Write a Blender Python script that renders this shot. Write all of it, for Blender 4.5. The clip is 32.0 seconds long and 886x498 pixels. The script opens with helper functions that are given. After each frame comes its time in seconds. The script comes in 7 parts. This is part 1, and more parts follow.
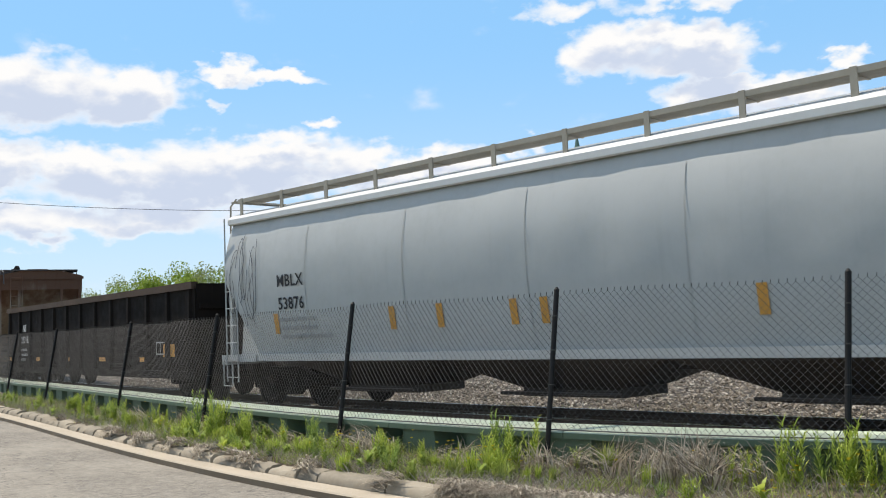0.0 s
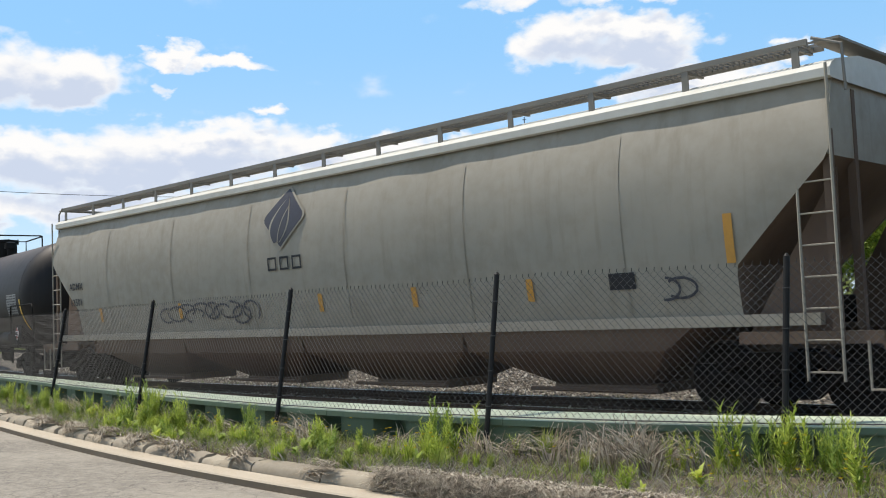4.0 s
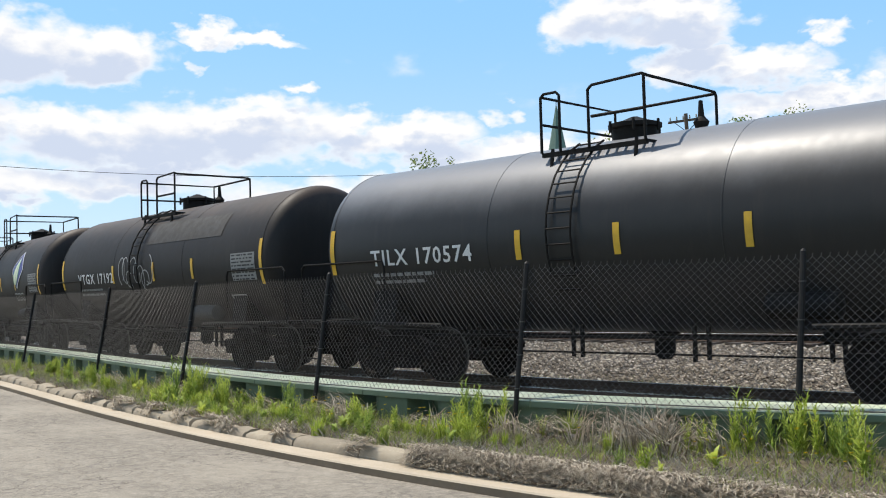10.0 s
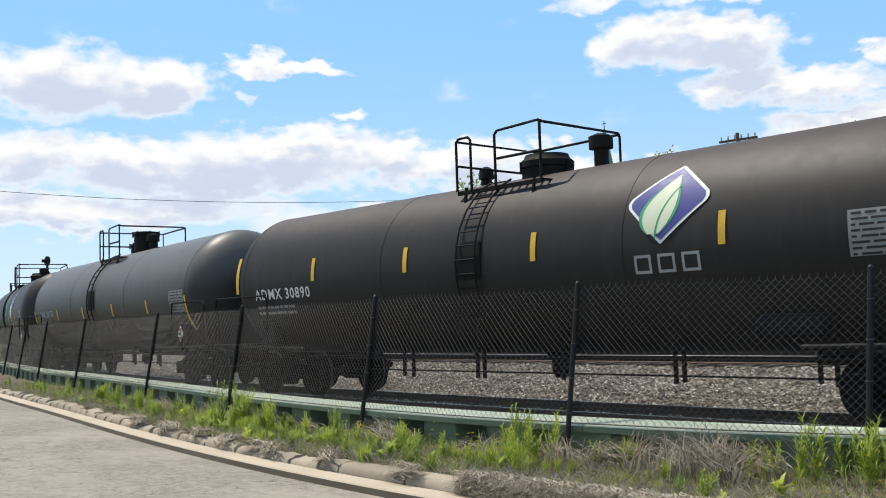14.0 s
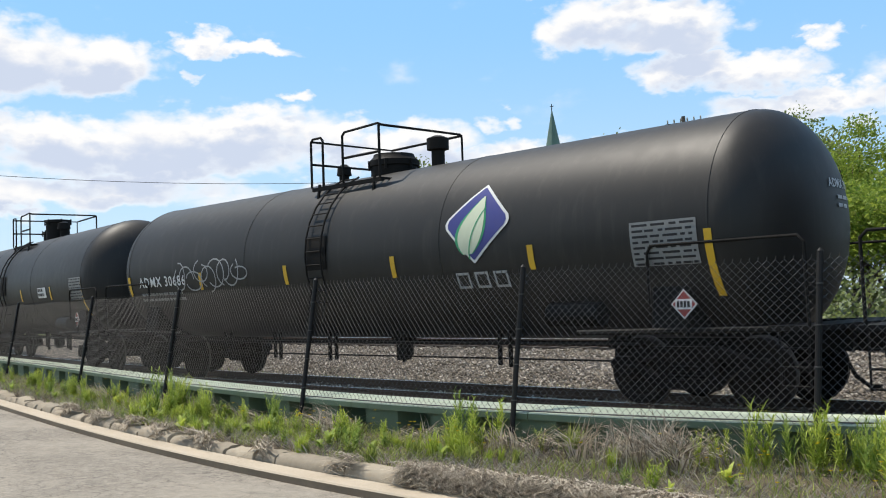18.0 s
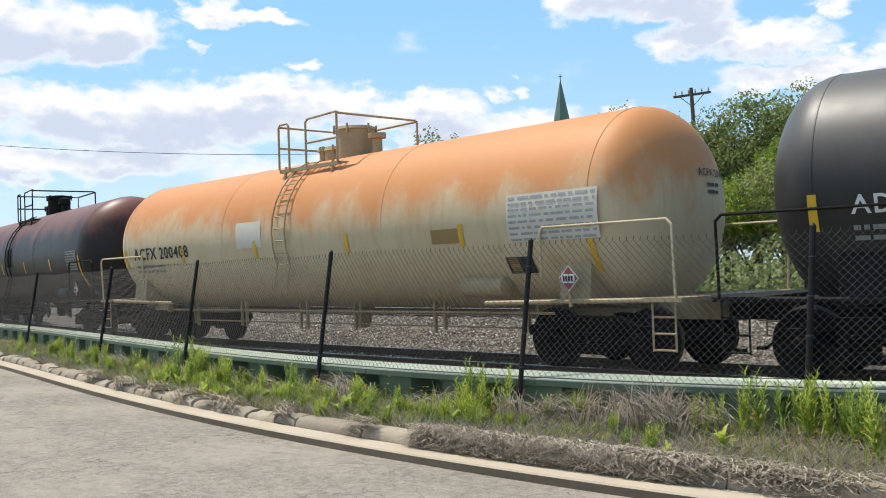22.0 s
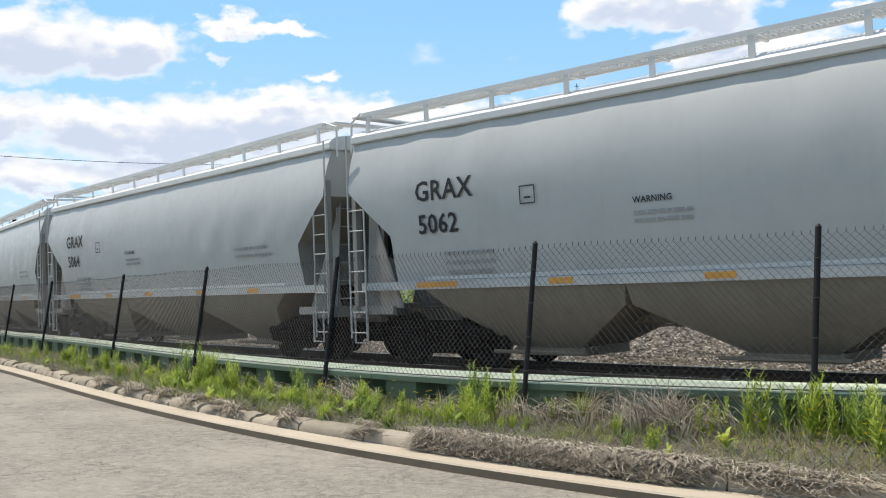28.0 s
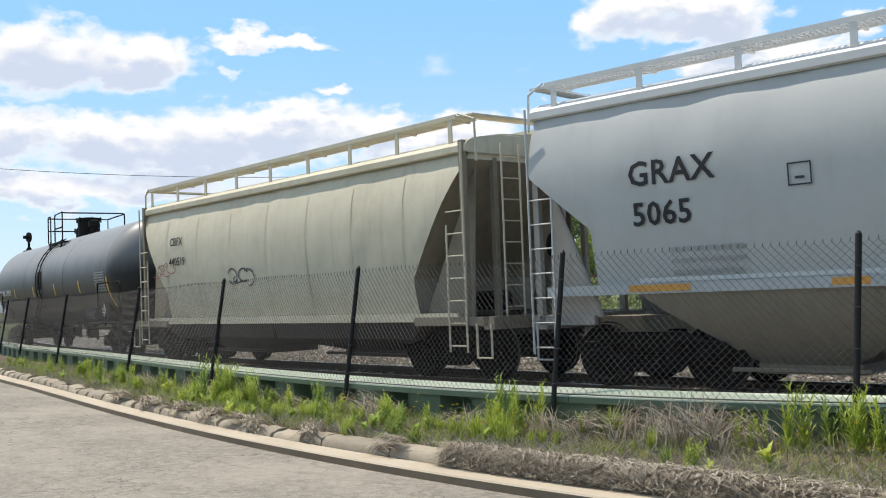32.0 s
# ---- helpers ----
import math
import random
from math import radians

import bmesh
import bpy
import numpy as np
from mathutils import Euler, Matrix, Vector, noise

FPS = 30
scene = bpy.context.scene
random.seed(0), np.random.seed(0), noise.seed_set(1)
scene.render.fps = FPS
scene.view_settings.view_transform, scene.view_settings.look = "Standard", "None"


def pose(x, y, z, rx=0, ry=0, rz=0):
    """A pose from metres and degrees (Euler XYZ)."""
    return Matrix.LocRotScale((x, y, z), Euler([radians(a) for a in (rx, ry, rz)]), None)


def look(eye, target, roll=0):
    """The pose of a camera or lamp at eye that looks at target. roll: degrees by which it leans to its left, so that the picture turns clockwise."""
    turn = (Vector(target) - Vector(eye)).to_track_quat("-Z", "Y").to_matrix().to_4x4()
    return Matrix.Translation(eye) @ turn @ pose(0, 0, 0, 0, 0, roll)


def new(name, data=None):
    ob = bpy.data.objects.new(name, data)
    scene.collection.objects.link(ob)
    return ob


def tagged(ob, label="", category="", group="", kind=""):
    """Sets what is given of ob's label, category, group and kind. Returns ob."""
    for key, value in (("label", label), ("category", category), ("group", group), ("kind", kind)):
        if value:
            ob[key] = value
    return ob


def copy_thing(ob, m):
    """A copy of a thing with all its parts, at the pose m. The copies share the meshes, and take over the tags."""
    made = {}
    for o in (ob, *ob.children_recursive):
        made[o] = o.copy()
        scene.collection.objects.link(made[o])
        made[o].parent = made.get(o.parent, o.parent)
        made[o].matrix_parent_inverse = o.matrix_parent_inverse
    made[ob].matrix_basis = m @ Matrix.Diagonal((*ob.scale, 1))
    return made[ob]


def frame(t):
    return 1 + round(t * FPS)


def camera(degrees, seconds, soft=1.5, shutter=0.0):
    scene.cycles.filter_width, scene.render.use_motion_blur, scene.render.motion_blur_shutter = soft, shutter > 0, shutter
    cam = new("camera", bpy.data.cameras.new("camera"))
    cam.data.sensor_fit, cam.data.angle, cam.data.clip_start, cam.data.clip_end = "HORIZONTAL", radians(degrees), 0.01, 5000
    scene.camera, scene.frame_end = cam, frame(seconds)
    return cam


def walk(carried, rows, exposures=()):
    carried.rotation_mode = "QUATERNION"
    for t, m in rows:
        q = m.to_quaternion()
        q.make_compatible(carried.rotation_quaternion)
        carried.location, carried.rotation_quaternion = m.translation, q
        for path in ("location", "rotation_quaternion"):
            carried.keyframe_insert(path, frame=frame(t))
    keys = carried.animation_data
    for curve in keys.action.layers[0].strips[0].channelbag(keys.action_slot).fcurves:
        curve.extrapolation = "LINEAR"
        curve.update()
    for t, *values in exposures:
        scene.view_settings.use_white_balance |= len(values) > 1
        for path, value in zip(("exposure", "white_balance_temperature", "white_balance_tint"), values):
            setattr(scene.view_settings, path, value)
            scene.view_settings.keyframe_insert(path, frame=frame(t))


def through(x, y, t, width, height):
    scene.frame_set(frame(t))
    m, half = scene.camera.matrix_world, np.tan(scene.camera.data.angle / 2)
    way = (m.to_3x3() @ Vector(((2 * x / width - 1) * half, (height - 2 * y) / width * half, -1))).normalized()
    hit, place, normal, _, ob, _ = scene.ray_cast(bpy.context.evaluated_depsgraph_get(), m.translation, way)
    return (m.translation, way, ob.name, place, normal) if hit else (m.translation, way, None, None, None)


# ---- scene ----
cam = camera(47.4, 32.0, soft=1.05)

# seconds, sway of the hand-held camera in metres, heading, tilt and roll in degrees
ROWS = [
    (0, -0.072, -0.089, 0.007, 42.131, 4.470, -2.240),
    (0.5, -0.080, -0.031, 0.010, 42.304, 4.222, -1.873),
    (1, -0.021, 0.021, -0.001, 41.691, 4.096, -1.699),
    (1.5, -0.070, -0.051, 0.023, 43.357, 3.784, -1.861),
    (2, -0.003, -0.051, 0.032, 40.542, 3.847, -1.932),
    (2.5, -0.198, -0.025, 0.021, 40.549, 3.895, -1.798),
    (3, -0.177, 0.097, 0.009, 40.129, 4.029, -1.963),
    (3.5, -0.235, 0.159, -0.015, 42.427, 3.846, -2.109),
    (4, -0.136, 0.155, -0.027, 39.230, 3.683, -2.294),
    (4.5, -0.112, 0.076, -0.018, 39.274, 3.371, -1.674),
    (6.5, 0.027, 0.044, -0.018, 40.445, 2.423, -1.668),
    (7, -0.035, 0.080, -0.048, 41.133, 2.503, -1.757),
    (7.5, -0.065, 0.124, -0.034, 40.111, 2.596, -2.285),
    (8, -0.065, 0.081, 0.000, 40.120, 2.475, -2.889),
    (8.5, -0.024, 0.221, -0.028, 41.708, 2.654, -2.445),
    (9, 0.098, -0.135, 0.010, 42.186, 2.674, -2.243),
    (9.5, 0.102, -0.098, 0.013, 41.929, 2.703, -1.662),
    (10, 0.231, -0.349, 0.053, 40.948, 2.599, -1.504),
    (10.5, 0.223, -0.194, 0.037, 42.140, 2.510, -1.800),
    (11, 0.106, -0.341, -0.033, 42.012, 2.863, -1.064),
    (11.5, 0.027, 0.156, -0.039, 42.232, 2.610, -1.910),
    (12, -0.167, 0.206, 0.006, 42.479, 2.474, -2.091),
    (12.5, -0.029, -0.014, -0.018, 42.079, 2.956, -1.757),
    (13, -0.212, 0.227, 0.022, 42.965, 3.286, -1.867),
    (13.5, 0.015, -0.084, 0.015, 43.701, 4.046, -1.863),
    (15.5, -0.031, 0.021, 0.009, 42.842, 4.006, -2.074),
    (16, -0.052, 0.118, -0.017, 41.295, 3.899, -2.502),
    (16.5, -0.082, -0.004, 0.014, 41.829, 3.742, -2.232),
    (17, -0.067, 0.155, 0.031, 40.719, 3.357, -2.482),
    (17.5, -0.109, -0.078, 0.003, 42.366, 3.491, -1.809),
    (18, -0.211, 0.260, 0.040, 40.752, 2.990, -1.936),
    (18.5, 0.007, -0.008, -0.003, 41.989, 3.027, -2.222),
    (19, -0.035, -0.009, 0.002, 40.626, 2.790, -1.779),
    (19.5, 0.068, 0.028, -0.005, 42.284, 2.521, -1.969),
    (20, -0.165, 0.241, 0.010, 41.430, 2.063, -0.467),
    (20.5, -0.022, -0.016, -0.001, 41.341, 1.718, -0.699),
    (21, 0.057, -0.068, -0.004, 41.229, 1.181, -1.704),
    (21.5, 0.028, 0.024, 0.002, 41.201, 0.955, -2.393),
    (22, 0.121, -0.184, 0.062, 41.258, 1.301, -1.871),
    (22.5, 0.088, -0.064, 0.021, 42.047, 1.743, -1.635),
    (23, 0.031, 0.060, 0.023, 42.282, 1.916, -2.110),
    (23.5, -0.022, 0.028, 0.010, 41.973, 2.226, -1.482),
    (24, 0.040, -0.095, 0.008, 41.566, 2.308, -1.517),
    (24.5, 0.072, -0.038, 0.026, 41.902, 2.203, -1.925),
    (25, 0.066, -0.128, -0.022, 42.631, 2.355, -1.903),
    (25.5, 0.014, -0.025, -0.024, 41.647, 2.284, -2.240),
    (26, -0.019, -0.039, 0.018, 42.661, 2.091, -2.318),
    (26.5, -0.008, -0.039, -0.001, 42.195, 2.126, -2.185),
    (28.5, 0.263, -0.035, -0.032, 42.289, 1.826, -1.966),
    (29, 0.269, -0.318, 0.022, 42.087, 1.611, -2.063),
    (29.5, 0.182, -0.114, -0.014, 41.507, 1.684, -2.301),
    (30, 0.192, -0.039, -0.045, 42.604, 1.760, -2.148),
    (30.5, 0.098, 0.069, -0.029, 41.313, 1.765, -2.464),
    (31, 0.144, 0.070, -0.021, 42.438, 1.877, -2.270),
    (31.5, -0.004, 0.080, -0.023, 41.851, 2.168, -1.986),
    (32, -0.097, 0.065, -0.036, 42.893, 2.630, -2.233),
]
EYE = 1.452


def held(x, y, z, heading, tilt, roll):
    return pose(x, y, z + EYE, 90 + tilt, 0, heading) @ pose(0, 0, 0, 0, 0, roll)


# the clip's camera stops down a little where the train is dark
STOPS = ((0.0, 0.50), (1.0, 0.32), (2.0, 0.54), (3.0, 0.62), (4.0, 0.50), (7.0, 0.58), (13.0, 0.54), (15.5, 0.46), (16.0, 0.42), (18.0, 0.53), (20.0, 0.46), (21.0, 0.57), (22.0, 0.58), (23.0, 0.43),
         (24.0, 0.52), (25.0, 0.62), (26.0, 0.58), (29.0, 0.57), (32.0, 0.57))
walk(cam, [(r[0], held(*r[1:])) for r in ROWS], STOPS)

# ---------------------------------------------------------------- light
SUN_TO = Vector((-0.42, -0.045, 0.90)).normalized()
sun_data = bpy.data.lights.new("sun", "SUN")
sun_data.energy, sun_data.angle, sun_data.color = 3.5, radians(0.55), (1.0, 0.93, 0.82)
sun = new("sun", sun_data)
sun.matrix_world = look(SUN_TO * 60, (0, 0, 0))


class Nodes:
    """Short notation for node trees."""

    def __init__(self, tree, fresh=True):
        self.t = tree
        if fresh:
            tree.nodes.clear()

    def link(self, a, b):
        self.t.links.new(a, b)

    def math(self, op, a, b=None, c=None, clamp=False):
        n = self.t.nodes.new("ShaderNodeMath")
        n.operation, n.use_clamp = op, clamp
        for i, v in enumerate((a, b, c)):
            if v is None:
                continue
            if isinstance(v, (int, float)):
                n.inputs[i].default_value = v
            else:
                self.link(v, n.inputs[i])
        return n.outputs[0]

    def noise(self, vec, scale, detail=4.0, rough=0.55, distortion=0.0):
        n = self.t.nodes.new("ShaderNodeTexNoise")
        n.inputs["Scale"].default_value, n.inputs["Detail"].default_value = scale, detail
        n.inputs["Roughness"].default_value, n.inputs["Distortion"].default_value = rough, distortion
        if vec is not None:
            self.link(vec, n.inputs["Vector"])
        return n.outputs[0]

    def mapping(self, vec, scale=(1, 1, 1), loc=(0, 0, 0)):
        n = self.t.nodes.new("ShaderNodeMapping")
        n.inputs["Scale"].default_value, n.inputs["Location"].default_value = scale, loc
        self.link(vec, n.inputs["Vector"])
        return n.outputs[0]

    def ramp(self, fac, lo, hi, a=0.0, b=1.0):
        n = self.t.nodes.new("ShaderNodeMapRange")
        n.interpolation_type = "SMOOTHSTEP"
        self.link(fac, n.inputs[0])
        for i, v in zip((1, 2, 3, 4), (lo, hi, a, b)):
            n.inputs[i].default_value = v
        return n.outputs[0]

    def mix(self, fac, a, b):
        n = self.t.nodes.new("ShaderNodeMix")
        n.data_type = "RGBA"
        for i, v in ((0, fac), (6, a), (7, b)):
            if isinstance(v, (int, float)):
                n.inputs[i].default_value = v
            elif isinstance(v, tuple):
                n.inputs[i].default_value = (*v, 1)
            else:
                self.link(v, n.inputs[i])
        return n.outputs[2]


world = bpy.data.worlds.new("sky")
scene.world = world
world.use_nodes = True
W = Nodes(world.node_tree)
geo = world.node_tree.nodes.new("ShaderNodeTexCoord")
sep = world.node_tree.nodes.new("ShaderNodeSeparateXYZ")
W.link(geo.outputs["Generated"], sep.inputs[0])
sky = world.node_tree.nodes.new("ShaderNodeTexSky")
sky.sky_type, sky.sun_disc = "NISHITA", False
sky.sun_elevation = math.asin(SUN_TO.z)
sky.sun_rotation = math.atan2(SUN_TO.x, SUN_TO.y)
sky.air_density, sky.dust_density, sky.ozone_density = 1.0, 0.6, 1.6
# fair-weather cumulus: heading (to the left of +y) and height of each bank in degrees, half width, half height
azi = W.math("MULTIPLY", W.math("ARCTAN2", W.math("MULTIPLY", sep.outputs[0], -1.0), sep.outputs[1]), 57.2958)
ele = W.math("MULTIPLY", W.math("ARCSINE", sep.outputs[2]), 57.2958)
BANKS = ((31.0, 14.9, 3.2, 1.35, 1.0), (27.6, 14.6, 3.4, 1.2, 1.0), (23.2, 12.0, 3.6, 1.05, 1.0), (27.0, 12.3, 2.6, 1.0, 0.95), (19.5, 9.9, 5.5, 0.95, 1.0), (19.3, 13.4, 1.2, 0.6, 0.9),
         (64.5, 13.3, 5.0, 1.7, 1.0), (59.0, 13.2, 3.2, 1.4, 1.0), (54.5, 14.6, 2.0, 0.6, 0.95), (50.8, 14.2, 2.4, 0.5, 0.9), (54.5, 12.9, 0.7, 0.4, 0.8),
         (53.0, 9.6, 6.5, 1.35, 1.0), (60.5, 9.3, 3.6, 1.2, 1.0), (66.5, 9.4, 3.0, 1.5, 1.0), (44.5, 9.0, 5.5, 1.2, 1.0), (37.0, 7.9, 5.5, 0.95, 0.95), (31.5, 8.1, 2.5, 0.8, 0.8),
         (62.0, 6.6, 10.0, 1.0, 0.9), (57.0, 8.4, 9.0, 1.3, 0.95), (45.0, 5.6, 10.0, 1.2, 0.85), (35.0, 17.4, 2.4, 0.5, 0.6), (27.5, 17.3, 4.0, 0.6, 0.8), (48.5, 11.9, 0.9, 0.4, 0.7), (37.3, 10.0, 0.8, 0.4, 0.65),
         # these banks lie out of view, added to whiten the ambient light
         (10.0, 11.0, 6.0, 2.4, 1.0), (-12.0, 16.0, 9.0, 4.0, 1.0), (80.0, 15.0, 7.0, 4.0, 1.0), (110.0, 16.0, 14.0, 7.0, 1.0), (165.0, 22.0, 22.0, 11.0, 1.0), (-160.0, 34.0, 20.0, 9.0, 1.0), (140.0, 45.0, 18.0, 8.0, 1.0),
         (-45.0, 12.0, 12.0, 4.0, 1.0), (-100.0, 18.0, 18.0, 9.0, 1.0))

def cloud_density(rise):
    """Cloud at a height raised by some degrees: the banks broken up by billows."""
    el0 = W.math("ADD", ele, rise) if rise else ele
    flow = world.node_tree.nodes.new("ShaderNodeCombineXYZ")
    W.link(W.math("MULTIPLY", azi, 0.6), flow.inputs[0])
    W.link(el0, flow.inputs[1])
    swirl = world.node_tree.nodes.new("ShaderNodeTexNoise")
    swirl.inputs["Scale"].default_value, swirl.inputs["Detail"].default_value, swirl.inputs["Roughness"].default_value = 0.8, 4.0, 0.52
    W.link(flow.outputs[0], swirl.inputs["Vector"])
    rgb = world.node_tree.nodes.new("ShaderNodeSeparateColor")
    W.link(swirl.outputs["Color"], rgb.inputs[0])
    az = W.math("ADD", azi, W.math("MULTIPLY", W.math("SUBTRACT", rgb.outputs[0], 0.5), 5.5))
    el = W.math("ADD", el0, W.math("MULTIPLY", W.math("SUBTRACT", rgb.outputs[1], 0.5), 3.2))
    bank = None
    for a, e, wa, he, strength in BANKS:
        da = W.math("DIVIDE", W.math("SUBTRACT", az, a), wa)
        de = W.math("DIVIDE", W.math("SUBTRACT", el, e), he)
        r2 = W.math("ADD", W.math("MULTIPLY", da, da), W.math("MULTIPLY", de, de))
        g = W.math("MULTIPLY", W.math("SUBTRACT", 1.0, W.math("MULTIPLY", r2, 0.5), clamp=True), strength)
        bank = g if bank is None else W.math("MAXIMUM", bank, g)
    vec = world.node_tree.nodes.new("ShaderNodeCombineXYZ")
    W.link(W.math("MULTIPLY", azi, 0.55), vec.inputs[0])
    W.link(el0, vec.inputs[1])
    puffs = W.noise(vec.outputs[0], 0.5, 6.0, 0.52, 0.15)
    wisps = W.noise(vec.outputs[0], 0.25, 3.0, 0.5)
    return W.math("ADD", W.math("ADD", bank, W.math("MULTIPLY", W.math("SUBTRACT", puffs, 0.5), 1.4)), W.math("MULTIPLY", W.math("SUBTRACT", wisps, 0.5), 0.4))


dense = cloud_density(0.0)
above = cloud_density(1.15)
cover = W.ramp(dense, 0.12, 0.80)
# less light reaches where more cloud lies overhead
core = W.math("MULTIPLY", W.ramp(above, 0.22, 0.95), W.ramp(dense, 0.4, 0.85), clamp=True)
cloud = W.mix(core, (4.7, 4.65, 4.6), (2.95, 3.3, 4.0))
air = W.mix(W.ramp(ele, -2.0, 17.0), (2.75, 3.55, 4.4), (1.25, 2.75, 4.5))
air = W.mix(W.ramp(ele, 16.0, 60.0), air, (0.42, 0.85, 1.7))
clear = W.mix(0.82, sky.outputs[0], air)
blend = W.mix(cover, clear, cloud)
bg = world.node_tree.nodes.new("ShaderNodeBackground")
bg.inputs[1].default_value = 0.15
W.link(blend, bg.inputs[0])
wout = world.node_tree.nodes.new("ShaderNodeOutputWorld")
W.link(bg.outputs[0], wout.inputs[0])

# ---------------------------------------------------------------- materials


def material(name, base, rough=0.6, metal=0.0, dirt=None, dirt_amount=0.5, grain=8.0, streak=0.0, streak_color=(0.1, 0.07, 0.05),
             bump=0.15, coord="Object", spec=0.4, patch=0.7, vary=0.0, wear=0.1):
    """Base colour with broad stains, fine grain, vertical streaks and a fine relief."""
    m = bpy.data.materials.new(name)
    m.use_nodes = True
    n = Nodes(m.node_tree)
    tree = m.node_tree
    tc = tree.nodes.new("ShaderNodeTexCoord").outputs[coord]
    dirt = dirt or tuple(c * 0.6 for c in base)
    broad = n.noise(tc, patch, 5.0, 0.6)
    fine = n.noise(tc, grain, 6.0, 0.65)
    f = n.ramp(n.math("ADD", n.math("MULTIPLY", broad, 0.65), n.math("MULTIPLY", fine, 0.35)), 0.38, 0.68, 0.0, dirt_amount)
    col = n.mix(f, base, dirt)
    if streak:
        run = n.noise(n.mapping(tc, (3.2, 3.2, 0.22)), 1.6, 5.0, 0.6)
        col = n.mix(n.ramp(run, 0.5, 0.78, 0.0, streak), col, streak_color)
    if vary:
        rnd = tree.nodes.new("ShaderNodeObjectInfo").outputs["Random"]
        hsv = tree.nodes.new("ShaderNodeHueSaturation")
        n.link(n.ramp(rnd, 0, 1, 1 - vary, 1 + vary), hsv.inputs["Value"])
        n.link(col, hsv.inputs["Color"])
        col = hsv.outputs[0]
    b = tree.nodes.new("ShaderNodeBsdfPrincipled")
    n.link(col, b.inputs["Base Color"])
    n.link(n.ramp(fine, 0.3, 0.7, max(0.05, rough - wear), min(1, rough + wear)), b.inputs["Roughness"])
    b.inputs["Metallic"].default_value = metal
    b.inputs["Specular IOR Level"].default_value = spec
    if bump:
        bp = tree.nodes.new("ShaderNodeBump")
        bp.inputs["Strength"].default_value, bp.inputs["Distance"].default_value = bump, 0.02
        n.link(fine, bp.inputs["Height"])
        n.link(bp.outputs[0], b.inputs["Normal"])
    o = tree.nodes.new("ShaderNodeOutputMaterial")
    n.link(b.outputs[0], o.inputs[0])
    return m


def leaf_material(name, a, b, rough=0.55, through=0.35):
    """Two-tone foliage that lets some light through; each leaf has its own shade."""
    m = bpy.data.materials.new(name)
    m.use_nodes = True
    n = Nodes(m.node_tree)
    t = m.node_tree
    rnd = t.nodes.new("ShaderNodeNewGeometry").outputs["Random Per Island"]
    tc = t.nodes.new("ShaderNodeTexCoord").outputs["Object"]
    col = n.mix(n.ramp(n.math("ADD", n.math("MULTIPLY", rnd, 0.7), n.math("MULTIPLY", n.noise(tc, 1.3), 0.3)), 0.1, 0.9), a, b)
    d = t.nodes.new("ShaderNodeBsdfPrincipled")
    d.inputs["Roughness"].default_value, d.inputs["Specular IOR Level"].default_value = rough, 0.3
    tr = t.nodes.new("ShaderNodeBsdfTranslucent")
    n.link(col, d.inputs["Base Color"])
    n.link(col, tr.inputs[0])
    mx = t.nodes.new("ShaderNodeMixShader")
    mx.inputs[0].default_value = through
    n.link(d.outputs[0], mx.inputs[1])
    n.link(tr.outputs[0], mx.inputs[2])
    o = t.nodes.new("ShaderNodeOutputMaterial")
    n.link(mx.outputs[0], o.inputs[0])
    return m


def gravel_material(name, stones, scale, dust):
    m = bpy.data.materials.new(name)
    m.use_nodes = True
    n = Nodes(m.node_tree)
    t = m.node_tree
    tc = t.nodes.new("ShaderNodeTexCoord").outputs["Object"]
    vor = t.nodes.new("ShaderNodeTexVoronoi")
    vor.inputs["Scale"].default_value = scale
    n.link(tc, vor.inputs["Vector"])
    sepc = t.nodes.new("ShaderNodeSeparateColor")
    n.link(vor.outputs["Color"], sepc.inputs[0])
    col = n.mix(sepc.outputs[0], stones[0], stones[1])
    col = n.mix(n.ramp(sepc.outputs[1], 0.75, 0.95), col, stones[2])
    col = n.mix(n.ramp(n.noise(tc, 0.35, 4), 0.45, 0.7, 0.0, 0.4), col, dust)
    col = n.mix(n.ramp(vor.outputs["Distance"], 0.3, 0.6, 0.0, 0.85), col, (0.025, 0.021, 0.018))
    b = t.nodes.new("ShaderNodeBsdfPrincipled")
    b.inputs["Roughness"].default_value = 0.9
    n.link(col, b.inputs["Base Color"])
    bp = t.nodes.new("ShaderNodeBump")
    bp.inputs["Strength"].default_value, bp.inputs["Distance"].default_value, bp.invert = 1.0, 0.05, True
    n.link(vor.outputs["Distance"], bp.inputs["Height"])
    n.link(bp.outputs[0], b.inputs["Normal"])
    o = t.nodes.new("ShaderNodeOutputMaterial")
    n.link(b.outputs[0], o.inputs[0])
    return m


